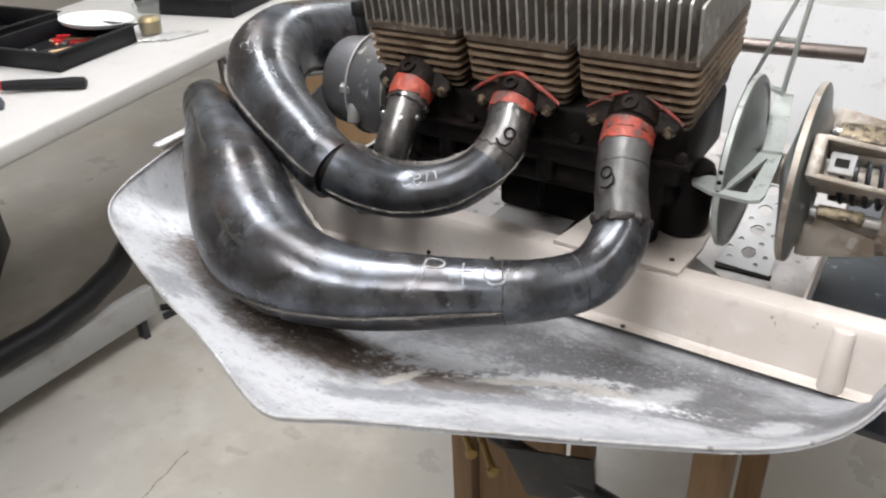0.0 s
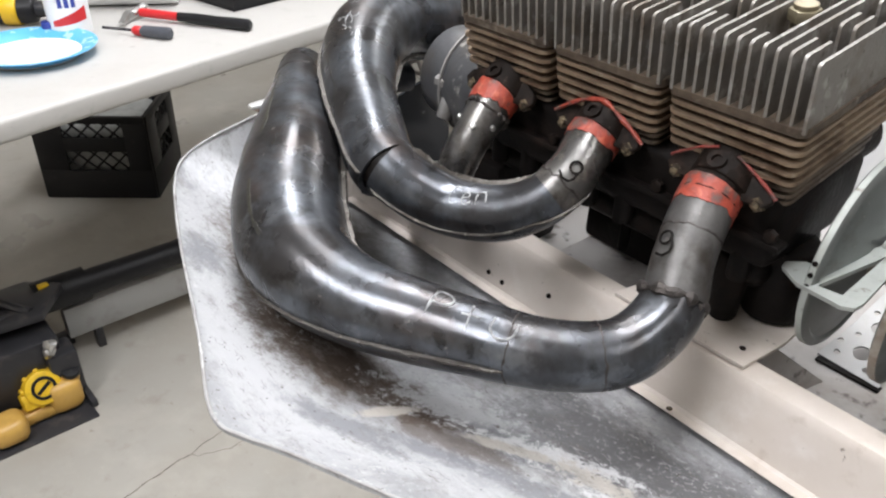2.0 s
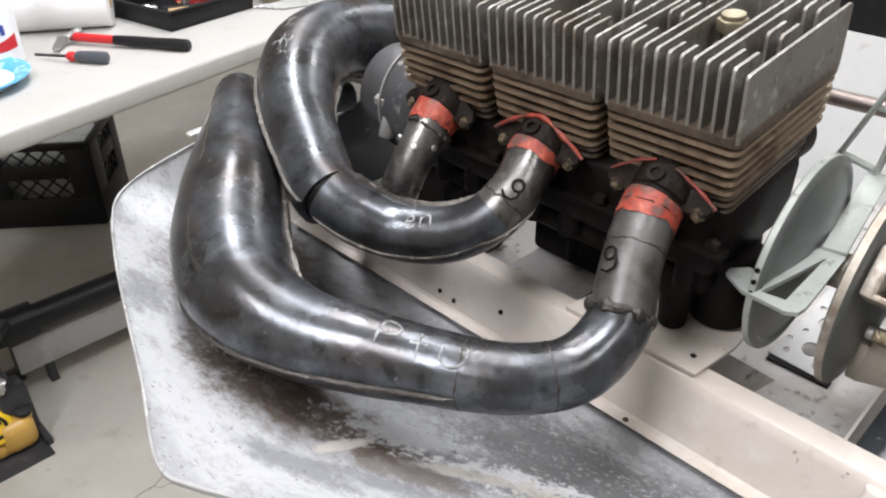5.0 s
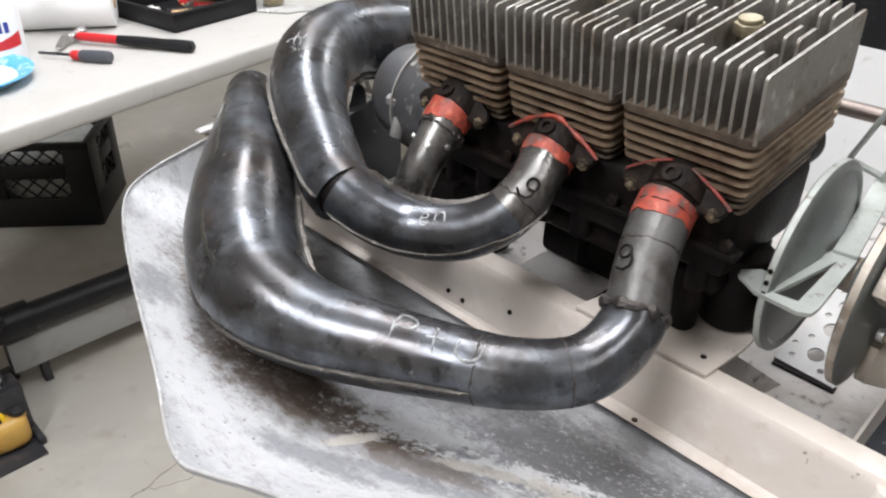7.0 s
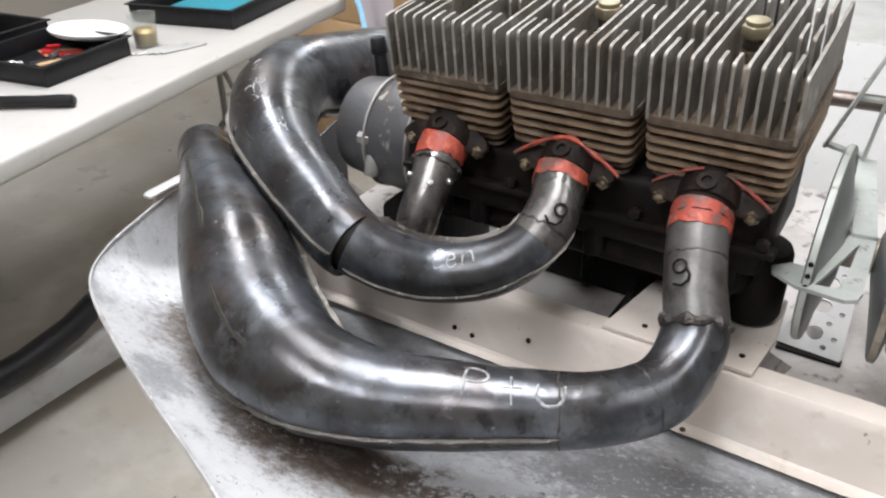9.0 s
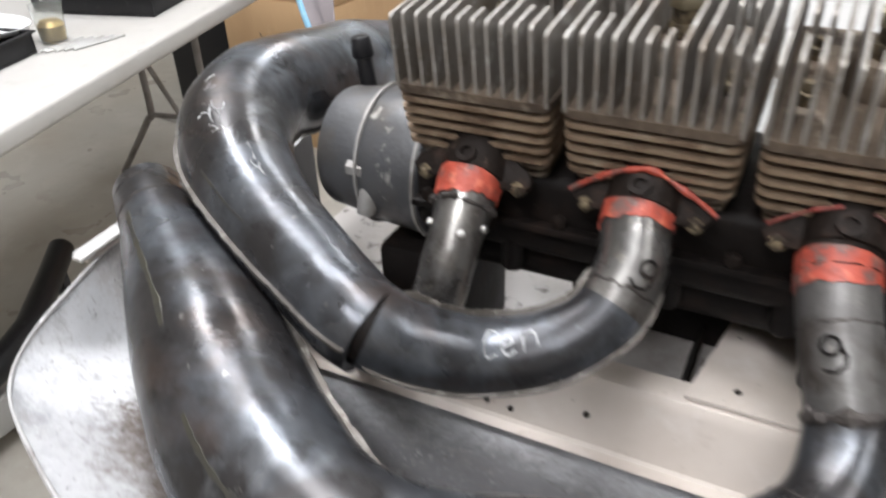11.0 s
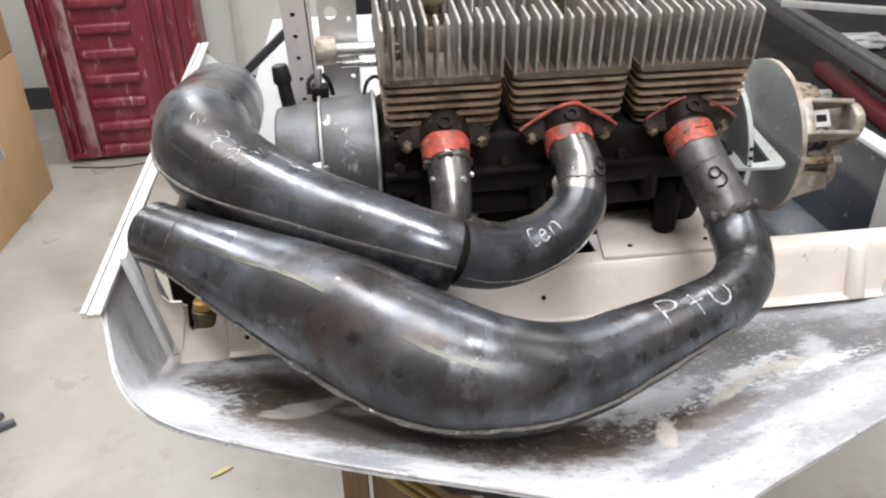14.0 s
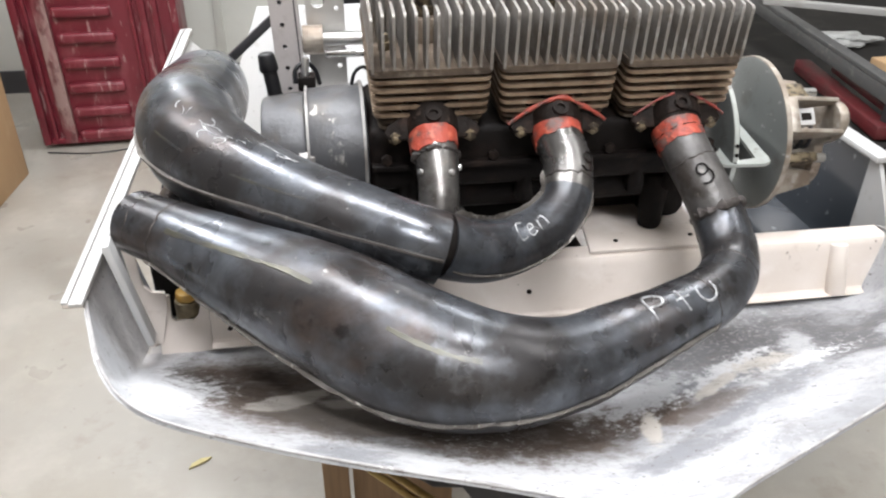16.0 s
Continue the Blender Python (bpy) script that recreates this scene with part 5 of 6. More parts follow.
# Black sheet behind the notch stands in for the shade of the opening.
part("shade_sheet", box(-0.298, -0.242, 0.026, 0.030, 0.835, 0.925, 0.001), "black", chassis, "black sheet put in for the shade behind the fitting")
part("bulkhead_panel", plate([(-0.30, 0.03, 0.80), (-0.30, 0.20, 0.80), (-0.30, 0.20, 0.95), (-0.30, 0.03, 0.90)], 0.004, (1, 0, 0)), "gloss_black", chassis, "dark panel at the end of the bay")
fitting = part("fitting", merge(cyl((-0.2630, 0.006, 0.835), (0, 0, 1), 0.0135, 0.036, seg=28, bevel=0.002), box(-0.279, -0.247, -0.004, 0.016, 0.832, 0.846, 0.002)), "olive_brass", chassis, "olive-brown stained brass fitting")
part("cap", cyl((-0.2630, 0.006, 0.8712), (0, 0, 1), 0.0115, 0.010, 0.0105, seg=24, bevel=0.002), "amber", fitting, "yellowish cap")

PX, PD = Vector((1, 0, 0)), Vector((0, 0.902, 0.431))
PO = Vector((0.344, 0.214, 0.8153))
on_plate = lambda u, v: tuple(PO + PX * u + PD * v)  # noqa: E731
hole_at = lambda u, v, r, n=14: [on_plate(u + r * math.cos(a), v + r * math.sin(a)) for a in np.linspace(0, 2 * math.pi, n + 1)[:-1]]  # noqa: E731
holes = [hole_at(0.0, v, 0.0088) for v in (0.0, 0.036, 0.070, 0.104, 0.136)]
holes += [hole_at(u, v, 0.0032, 10) for u, v in ((-0.024, 0.003), (-0.020, -0.012), (0.0125, -0.016), (0.0205, -0.003), (0.011, 0.0155), (0.0205, 0.031), (0.011, 0.0475), (0.0205, 0.064), (0.011, 0.082), (0.0205, 0.098), (-0.014, 0.018), (-0.012, 0.052), (-0.011, 0.086))]
part("perforated_plate", cut_plate([on_plate(*q) for q in ((-0.034, -0.024), (0.032, -0.027), (0.026, 0.150), (-0.012, 0.150), (-0.024, 0.03))], holes, 0.003), "white", chassis, "white plate with large and small round holes", angle=30)
part("plate_strip", box(0.312, 0.378, 0.184, 0.194, 0.8005, 0.8035, 0.0005), "black", chassis, "thin black strip under the drilled plate")
part("gusset", plate([(0.425, -0.01, 0.80), (0.425, 0.22, 0.80), (0.425, 0.26, 0.86), (0.425, -0.01, 0.83)], 0.003, (1, 0, 0)), "cream", chassis)
part("steering_shaft", cyl((0.12, 0.40, 1.012), (1, 0.0, 0.03), 0.0095, 0.286, seg=20), "rod_brown", chassis, "dark round steel bar")
part("shaft_support", box(0.13, 0.15, 0.385, 0.415, 0.80, 1.008, 0.002), "dark_steel", chassis)
part("cross_bar", along((-0.27, 0.45, 0.965), (0.10, 0.0, 0.085), 0.012, 0.012, 0.13), "dark_steel", chassis, "dark slanting flat bar")

post = part("steering_post", cut_plate([(-0.128, 0.20, 1.0), (-0.155, 0.20, 1.0), (-0.164, 0.20, 1.30), (-0.137, 0.20, 1.30)],
    [[(-0.1425 - 0.031 * (z - 1.0) + 0.003 * math.cos(a), 0.20, z + 0.003 * math.sin(a)) for a in np.linspace(0, 2 * math.pi, 11)[:-1]] for z in (1.03, 1.055, 1.08, 1.105, 1.13, 1.155, 1.18, 1.205)], 0.005), "post_paint", chassis, "drilled pinkish-grey steel upright", angle=30)
# Back web is dark steel, so the channel's inner shade is in its colour.
part("post_back", plate([(-0.124, 0.213, 1.0), (-0.153, 0.213, 1.0), (-0.162, 0.213, 1.30), (-0.133, 0.213, 1.30)], 0.004, (0, 1, 0)), "dark_steel", post, "inner face of the upright, coloured dark for the shade inside")
part("post_side", plate([(-0.1265, 0.202, 1.0), (-0.1265, 0.222, 1.0), (-0.1355, 0.222, 1.30), (-0.1355, 0.202, 1.30)], 0.003, (1, 0, 0)), "post_paint", post, "folded side of the upright")
part("post_plate", cut_plate([(-0.075, 0.25, 0.98), (-0.118, 0.25, 0.98), (-0.122, 0.25, 1.30), (-0.072, 0.25, 1.30)],
    [[(-0.105 + 0.008 * math.cos(a), 0.25, z + 0.008 * math.sin(a)) for a in np.linspace(0, 2 * math.pi, 15)[:-1]] for z in (1.118, 1.155, 1.20)]
    + [[(-0.083 + 0.003 * math.cos(a), 0.25, z + 0.003 * math.sin(a)) for a in np.linspace(0, 2 * math.pi, 9)[:-1]] for z in (1.04, 1.11, 1.17)], 0.004), "galv", chassis, "drilled grey steel plate")
part("post_tube", cyl((-0.13, 0.225, 1.079), (1, 0, 0.0), 0.008, 0.20, seg=20), "steel", chassis, "bright steel tube behind the heads")
part("post_collar", cyl((-0.125, 0.225, 1.079), (1, 0, 0.0), 0.017, 0.024, seg=24), "clutch_cast", chassis)
part("post_tube", cyl((-0.10, 0.245, 1.055), (1, 0, 0.0), 0.005, 0.17, seg=16), "steel", chassis, "thin bright rod")
part("post_foot", box(-0.172, -0.07, 0.195, 0.262, 0.80, 1.005, 0.003), "white", chassis, "white painted support")

# small parts on the flywheel cover
part("rubber_boot", merge(cyl((-0.155, 0.115, 1.045), (-0.12, 0.0, 1), 0.008, 0.034, 0.0075, seg=20), cyl((-0.159, 0.115, 1.078), (-0.12, 0, 1), 0.0105, 0.020, 0.0085, seg=20, bevel=0.003)), "black_plastic", mag, "black rubber boot on the cover")
part("lead", wire([(-0.134, 0.13, 1.058, 0.0026), (-0.133, 0.135, 1.072, 0.0026), (-0.122, 0.14, 1.078, 0.0026), (-0.112, 0.145, 1.068, 0.0026), (-0.108, 0.15, 1.05, 0.0026)], 4, 8), "black_plastic", mag, "black cable loop")
part("clamp_screw", cyl((-0.124, 0.128, 1.058), (0.1, 0, 1), 0.004, 0.03, seg=12), "steel", mag, "bright clamp screw")
part("lead", wire([(-0.075, 0.10, 1.062, 0.002), (-0.07, 0.10, 1.078, 0.002), (-0.06, 0.105, 1.082, 0.002), (-0.05, 0.11, 1.07, 0.002)], 4, 8), "black_plastic", mag, "black cable loop")

# open arms of the belt guard
ARMS = (((0.367, 0.098, 1.000), (0.345, 0.25, 1.008), 0.020), ((0.305, 0.25, 1.016), (0.354, 0.25, 1.155), 0.016), ((0.342, 0.25, 1.004), (0.358, 0.25, 1.155), 0.016),
        ((0.303, 0.252, 1.018), (0.345, 0.252, 1.010), 0.010), ((0.324, 0.252, 1.070), (0.350, 0.252, 1.070), 0.008))
for p, q, w in ARMS:
    p, q = Vector(p), Vector(q)
    part("arm", along(p, q - p, w, 0.004, (q - p).length, 0.0008), "bracket", guard, "thin plated arm of the bracket")

# black box behind the heads
bat = thing("battery_case", (0.0, 1.05, 0.846), "black plastic case standing on the white tunnel", "case")
part("body", box(-0.10, 0.13, 0.96, 1.12, 0.846, 1.16, 0.006), "black_plastic", bat)
part("lid", box(-0.104, 0.134, 0.955, 1.125, 1.16, 1.185, 0.005), "black_plastic", bat)

# ---------- stand under the chassis ----------
stand = thing("work_stand", (0.1, 0.2, 0.0), "plywood and timber work stand carrying the chassis", "stand")
part("panel", box(-0.106, 0.075, 0.30, 0.318, 0.0, 0.75, 0.002), "wood_dark", stand, "plain brown plywood panel")
for x0, y0 in ((0.35, 0.05), (-0.158, 0.28), (0.35, 0.52), (0.0, 0.52)):
    part("leg", box(x0, x0 + 0.045, y0, y0 + 0.045, 0.0, 0.75, 0.002), "wood_dark", stand, "brown timber leg")
for y0 in (0.05, 0.45):
    part("beam", box(-0.31, 0.52, y0, y0 + 0.09, 0.752, 0.791, 0.002), "wood", stand, "timber cross beam")
part("cross_tube", bars([(-0.155, 0.30, 0.42), (0.02, 0.135, 0.42), (0.37, 0.075, 0.42)], 0.014, 14), "dark_steel", stand, "dark steel cross tube")
part("bracket", plate([(0.055, 0.112, 0.43), (0.206, 0.10, 0.49), (0.215, 0.10, 0.43), (0.165, 0.10, 0.385), (0.10, 0.11, 0.35)], 0.005, (0, -1, 0), 0.001), "dark_steel", stand, "dark steel bracket")
for x0, dz in ((-0.10, 0.0), (-0.06, -0.02)):
    bolt = part("bolt", bars([(x0, 0.20, 0.41 + dz), (x0 + 0.10, 0.10, 0.40 + dz)], 0.006, 12), "brass", stand, "long brass-coloured bolt")
    part("bolt_head", nut((x0 + 0.10, 0.10, 0.40 + dz), (0.7, -0.7, 0), 0.011, 0.009), "brass", bolt)

# ---------- folding table and what lies on it ----------
TM = Matrix.Translation((-1.262, 1.33, 0)) @ pose(0, 0, 0, 0, 0, 11.2)
table = thing("folding_table", (-1.5, 0.5, 0.0), "white plastic folding table with grey steel legs", "table")
part("tabletop", box(-0.76, 0, -2.365, 0.075, 0.718, 0.765, 0.010, TM, 3), "table", table, "off-white plastic top, scuffed")
for ly, s in ((0.0, 1), (-2.29, -1)):
    for lx, fx in ((-0.49, -0.767), (-0.27, 0.0)):
        part("leg", wire([(*(TM @ Vector((lx, ly, 0.718))), 0.0115), (*(TM @ Vector((lx, ly, 0.34))), 0.0115), (*(TM @ Vector((lx + 0.12 * (fx - lx), ly + 0.012 * s, 0.28))), 0.0115), (*(TM @ Vector((lx + 0.9 * (fx - lx), ly + 0.11 * s, 0.04))), 0.0115), (*(TM @ Vector((fx, ly + 0.12 * s, 0.0115))), 0.0115)], 6, 12), "leg_grey", table, "bent grey steel leg")
    part("cross_bar", bars([TM @ Vector((-0.49, ly, 0.31)), TM @ Vector((-0.27, ly, 0.31))], 0.0095, 12), "leg_grey", table, "grey steel cross bar")
    part("brace", bars([TM @ Vector((-0.38, ly, 0.31)), TM @ Vector((-0.38, ly - 0.20 * s, 0.715))], 0.008, 12), "leg_grey", table, "grey folding brace")

TOP = 0.765
plt = thing("paper_plate", (-1.28, -0.10, TOP), "paper plate with a blue patterned rim on the table", "plate")


def lathe(profile, at, seg=40, m=None, caps=True):
    bm = bmesh.new()
    rows = [[bm.verts.new((at[0] + r * math.cos(a), at[1] + r * math.sin(a), at[2] + z)) for a in (2 * math.pi * k / seg for k in range(seg))] for r, z in profile]
    for a, b in zip(rows, rows[1:]):
        for k in range(seg):
            bm.faces.new((a[k], a[(k + 1) % seg], b[(k + 1) % seg], b[k]))
    if caps:
        bm.faces.new(rows[0][::-1])
        bm.faces.new(rows[-1])
    if m is not None:
        bmesh.ops.transform(bm, matrix=m, verts=bm.verts)
    return bm


PC = (-1.258, -0.128, TOP)
part("base", lathe([(0.085, 0.0), (0.094, 0.002), (0.099, 0.007), (0.0965, 0.0082), (0.086, 0.0042), (0.0005, 0.004)], PC), "paper", plt, "white paper middle")
part("rim", lathe([(0.098, 0.0060), (0.110, 0.017), (0.130, 0.022), (0.1315, 0.0235), (0.110, 0.0195), (0.0965, 0.0085), (0.098, 0.0060)], PC, 48, None, False), "blue", plt, "light blue patterned rim")
cap = solid("bottle_cap", lathe([(0.013, 0.0), (0.0135, 0.003), (0.0125, 0.014), (0.0005, 0.015)], (-1.365, -0.06, TOP + 0.022), 20), "navy", "small blue plastic cap lying on the plate rim", "cap")

bot = thing("spray_bottle", (-1.36, 0.0, TOP), "white plastic spray bottle with a red and blue label", "bottle")
BC = (-1.362, -0.012, TOP)
bm = lathe([(0.040, 0.0), (0.045, 0.004), (0.046, 0.02), (0.046, 0.12), (0.040, 0.15), (0.028, 0.18), (0.016, 0.21), (0.014, 0.23), (0.0005, 0.23)], BC)
part("body", bm, "bottle", bot)
part("trigger_head", merge(box(BC[0] - 0.016, BC[0] + 0.05, BC[1] - 0.013, BC[1] + 0.013, TOP + 0.228, TOP + 0.268, 0.005), box(BC[0] + 0.02, BC[0] + 0.03, BC[1] - 0.006, BC[1] + 0.006, TOP + 0.18, TOP + 0.23, 0.003)), "red", bot, "red trigger head")


def wrap(a0, a1, z0, z1, r, at):
    bm = bmesh.new()
    n = 14
    lo = [bm.verts.new((at[0] + r * math.cos(a0 + (a1 - a0) * k / n), at[1] + r * math.sin(a0 + (a1 - a0) * k / n), at[2] + z0(k / n))) for k in range(n + 1)]
    hi = [bm.verts.new((at[0] + r * math.cos(a0 + (a1 - a0) * k / n), at[1] + r * math.sin(a0 + (a1 - a0) * k / n), at[2] + z1(k / n))) for k in range(n + 1)]
    for k in range(n):
        bm.faces.new((lo[k], lo[k + 1], hi[k + 1], hi[k]))
    return bm


A0 = math.atan2(-0.53 - BC[1], 0.53 - BC[0])
part("label_band", wrap(A0 - 0.8, A0 + 0.9, lambda s: 0.028 + 0.012 * s, lambda s: 0.040 + 0.030 * s, 0.0464, BC), "red", bot, "red swoosh of the label")
part("label_oval", wrap(A0 - 0.62, A0 + 0.62, lambda s: 0.080 - 0.022 * math.sin(math.pi * s), lambda s: 0.080 + 0.024 * math.sin(math.pi * s), 0.0463, BC), "paper", bot, "pale oval of the label")
for j, dx in enumerate((-0.3, 0.0, 0.3)):
    part("label_mark", wrap(A0 + dx - 0.1, A0 + dx + 0.1, lambda s: 0.070, lambda s: 0.092, 0.0468, BC), "navy", bot, "dark blue mark on the label")

drill = thing("power_drill", (-1.50, -0.09, TOP), "black and yellow cordless drill lying on the table", "drill")
part("body", merge(cyl((-1.56, -0.17, TOP + 0.035), (0.55, 0.8, 0), 0.033, 0.15, 0.030, seg=24, bevel=0.006)), "black_plastic", drill)
part("motor_cover", cyl((-1.515, -0.105, TOP + 0.036), (0.55, 0.8, 0), 0.036, 0.035, seg=24, bevel=0.004), "yellow", drill, "yellow motor cover")
part("chuck", cyl((-1.478, -0.05, TOP + 0.036), (0.55, 0.8, 0), 0.020, 0.045, 0.016, seg=20), "dark_steel", drill)
part("grip", box(-0.018, 0.018, -0.016, 0.016, -0.0, 0.12, 0.006, Matrix.Translation((-1.55, -0.13, TOP + 0.019)) @ pose(0, 0, 0, 0, -88, 20)), "black_plastic", drill)

ham = thing("hammer", (-1.26, 0.24, TOP), "hammer with a red and black fibreglass handle", "hammer")
h0, h1 = Vector((-1.385, 0.150, TOP + 0.018)), Vector((-1.139, 0.322, TOP + 0.014))
hd = (h1 - h0).normalized()
hs = hd.cross(Vector((0, 0, 1))).normalized()
part("handle_sleeve", wire([(*(h0 + hd * s), r) for s, r in ((0.012, 0.010), (0.05, 0.0105), (0.115, 0.0105))], 1, 14), "red", ham, "red handle sleeve")
part("grip", wire([(*(h0 + hd * s), r) for s, r in ((0.113, 0.0112), (0.16, 0.013), (0.22, 0.0125), (0.27, 0.0145), (0.295, 0.0140), (0.300, 0.009))], 1, 14), "black_plastic", ham, "black rubber grip")
part("head", merge(cyl(h0 - hs * 0.038, hs, 0.0125, 0.022, seg=20, bevel=0.002), cyl(h0 - hs * 0.018, hs, 0.0095, 0.04, seg=20), plate([h0 + hs * 0.02 + Vector((0, 0, 0.008)), h0 + hs * 0.02 - Vector((0, 0, 0.008)), h0 + hs * 0.07 + hd * 0.012 - Vector((0, 0, 0.010)), h0 + hs * 0.07 + hd * 0.012 - Vector((0, 0, 0.006))], 0.016, -hd)), "steel", ham, "worn steel head")

scr = thing("screwdriver", (-1.25, 0.10, TOP), "screwdriver with a dark grip and red collar", "screwdriver")
s0, s1 = Vector((-1.330, 0.047, TOP + 0.012)), Vector((-1.188, 0.148, TOP + 0.014))
sd = (s1 - s0).normalized()
part("shaft", wire([(*(s0 + sd * s), 0.0034) for s in (0.0, 0.09)], 1, 10), "dark_steel", scr)
part("collar", wire([(*(s0 + sd * s), r) for s, r in ((0.078, 0.007), (0.085, 0.011), (0.096, 0.011), (0.1, 0.009))], 1, 14), "red", scr, "dark red collar")
part("grip", wire([(*(s0 + sd * s), r) for s, r in ((0.1, 0.0095), (0.108, 0.0135), (0.16, 0.0145), (0.172, 0.0135), (0.176, 0.008))], 1, 14), "grey_plastic", scr, "dark grip")

roll = thing("paper_towel_roll", (-1.52, 0.17, TOP), "roll of white embossed paper towel lying on the table", "paper towels")
part("roll", cyl((-1.60, 0.06, TOP + 0.062), (0.5, 0.86, 0), 0.062, 0.27, seg=40, bevel=0.004), "paper", roll)
part("core", cyl((-1.602, 0.057, TOP + 0.062), (0.5, 0.86, 0), 0.020, 0.275, seg=24), "card", roll, "cardboard core")


def open_tray(name, at, rz, w, d, h, label, mat="black_plastic"):
    t = thing(name, at, label, "tray")
    m = Matrix.Translation(at) @ pose(0, 0, 0, 0, 0, rz)
    th = 0.006
    part("bottom", box(-w / 2, w / 2, -d / 2, d / 2, 0, th, 0.001, m), mat, t)
    for x0, x1, y0, y1 in ((-w / 2, w / 2, -d / 2, -d / 2 + th), (-w / 2, w / 2, d / 2 - th, d / 2), (-w / 2, -w / 2 + th, -d / 2 + th, d / 2 - th), (w / 2 - th, w / 2, -d / 2 + th, d / 2 - th)):
        part("side", box(x0, x1, y0, y1, th, h, 0.0015, m), mat, t)
    part("lip", merge(*[box(x0, x1, y0, y1, h, h + 0.004, 0.0015, m) for x0, x1, y0, y1 in ((-w / 2 - 0.008, w / 2 + 0.008, -d / 2 - 0.008, -d / 2 + th), (-w / 2 - 0.008, w / 2 + 0.008, d / 2 - th, d / 2 + 0.008), (-w / 2 - 0.008, -w / 2 + th, -d / 2, d / 2), (w / 2 - th, w / 2 + 0.008, -d / 2, d / 2))]), mat, t)
    return t, m


tray, tm = open_tray("parts_tray", (-1.455, 0.475, TOP), 10, 0.26, 0.27, 0.045, "black plastic tray of small parts and tools")
tray2, tm2 = open_tray("parts_tray", (-1.74, 0.42, TOP), 8, 0.24, 0.34, 0.055, "black plastic organiser tray full of dark fittings")
tray3, tm3 = open_tray("socket_case", (-1.50, 1.06, TOP), 14, 0.34, 0.36, 0.050, "open black plastic socket case with teal insert")
for i in range(26):
    a, b = random.uniform(-0.10, 0.10), random.uniform(-0.11, 0.11)
    r = random.uniform(0.008, 0.02)
    kind = i % 4
    p = tm @ Vector((a, b, 0.0065))
    nm, mt, lb = (("socket", "steel", "bright steel socket in the tray"), ("wrench_set_piece", "dark_steel", "dark steel tool piece in the tray"), ("red_grip", "red", "red plastic handle in the tray"), ("paper_scrap", "card", "tan paper scrap in the tray"))[kind]
    if kind == 0:
        ob = solid(nm, cyl(p, (random.uniform(-1, 1), random.uniform(-1, 1), 0.0), r * 0.6, r * 2, seg=14), mt, lb, "socket", "loose parts in the tray")
        ob.location.z = r * 0.6
    else:
        L = random.uniform(0.03, 0.08)
        solid(nm, box(-L / 2, L / 2, -r * 0.5, r * 0.5, 0, r * 0.7, 0.0015, Matrix.Translation(p) @ pose(0, 0, 0, 0, 0, random.uniform(0, 180))), mt, lb, "tool" if kind < 3 else "paper", "loose parts in the tray")
for i in range(16):
    p = tm2 @ Vector((random.uniform(-0.09, 0.09), random.uniform(-0.14, 0.14), 0.0065))
    L, r = random.uniform(0.03, 0.09), random.uniform(0.01, 0.02)
    solid("fitting", box(-L / 2, L / 2, -r, r, 0, r, 0.002, Matrix.Translation(p) @ pose(0, 0, 0, 0, 0, random.uniform(0, 180))), "dark_steel" if i % 3 else "steel", "dark metal fitting in the organiser", "fitting", "loose parts in the tray")
part("insert", box(-0.10, 0.12, -0.10, 0.10, 0.0065, 0.03, 0.004, tm3), "teal", tray3, "teal moulded insert")
lid = solid("tub_lid", lathe([(0.0005, 0.0), (0.086, 0.001), (0.096, 0.006), (0.101, 0.014), (0.1005, 0.0155), (0.094, 0.009), (0.085, 0.0045), (0.0005, 0.004)], (0, 0, 0), 40, Matrix.Translation((-1.455, 0.595, TOP + 0.047)) @ pose(0, 0, 0, -7, 5, 0) @ Matrix.Diagonal((0.82, 1.0, 1.0, 1.0))), "bottle", "white plastic tub lid resting on the parts tray", "lid")
jar = thing("plastic_cup", (-1.375, 0.70, TOP), "clear plastic cup holding small parts", "cup")
part("cup", lathe([(0.026, 0.0), (0.028, 0.002), (0.035, 0.085), (0.0362, 0.086), (0.0345, 0.085), (0.027, 0.006), (0.0005, 0.005)], (-1.375, 0.70, TOP), 32), "clear_cup", jar)
part("contents", lathe([(0.026, 0.006), (0.030, 0.04), (0.02, 0.05), (0.0005, 0.052)], (-1.375, 0.70, TOP), 20), "brass", jar, "small yellowish parts")
for i in range(5):
    a = Vector((-1.34 + 0.015 * i, 0.62 + 0.012 * i, TOP + 0.004))
    solid("drill_rod", bars([a, a + Vector((0.01 + 0.005 * i, 0.12, 0.0))], 0.0035, 10), "steel", "thin bright steel rod on the table", "rod", "rods on the table")

# the cloth over the corner of the table
CAGE = [[(-1.250, 1.545, 0.835), (-1.285, 1.500, 0.855), (-1.305, 1.455, 0.835), (-1.305, 1.415, 0.800)],
        [(-1.095, 1.410, 0.830), (-1.150, 1.405, 0.835), (-1.190, 1.385, 0.805), (-1.189, 1.348, 0.770)],
        [(-0.995, 1.262, 0.705), (-1.040, 1.280, 0.708), (-1.072, 1.280, 0.692), (-1.081, 1.262, 0.665)],
        [(-0.955, 1.212, 0.580), (-0.970, 1.220, 0.572), (-0.980, 1.226, 0.564), (-0.982, 1.229, 0.560)]]


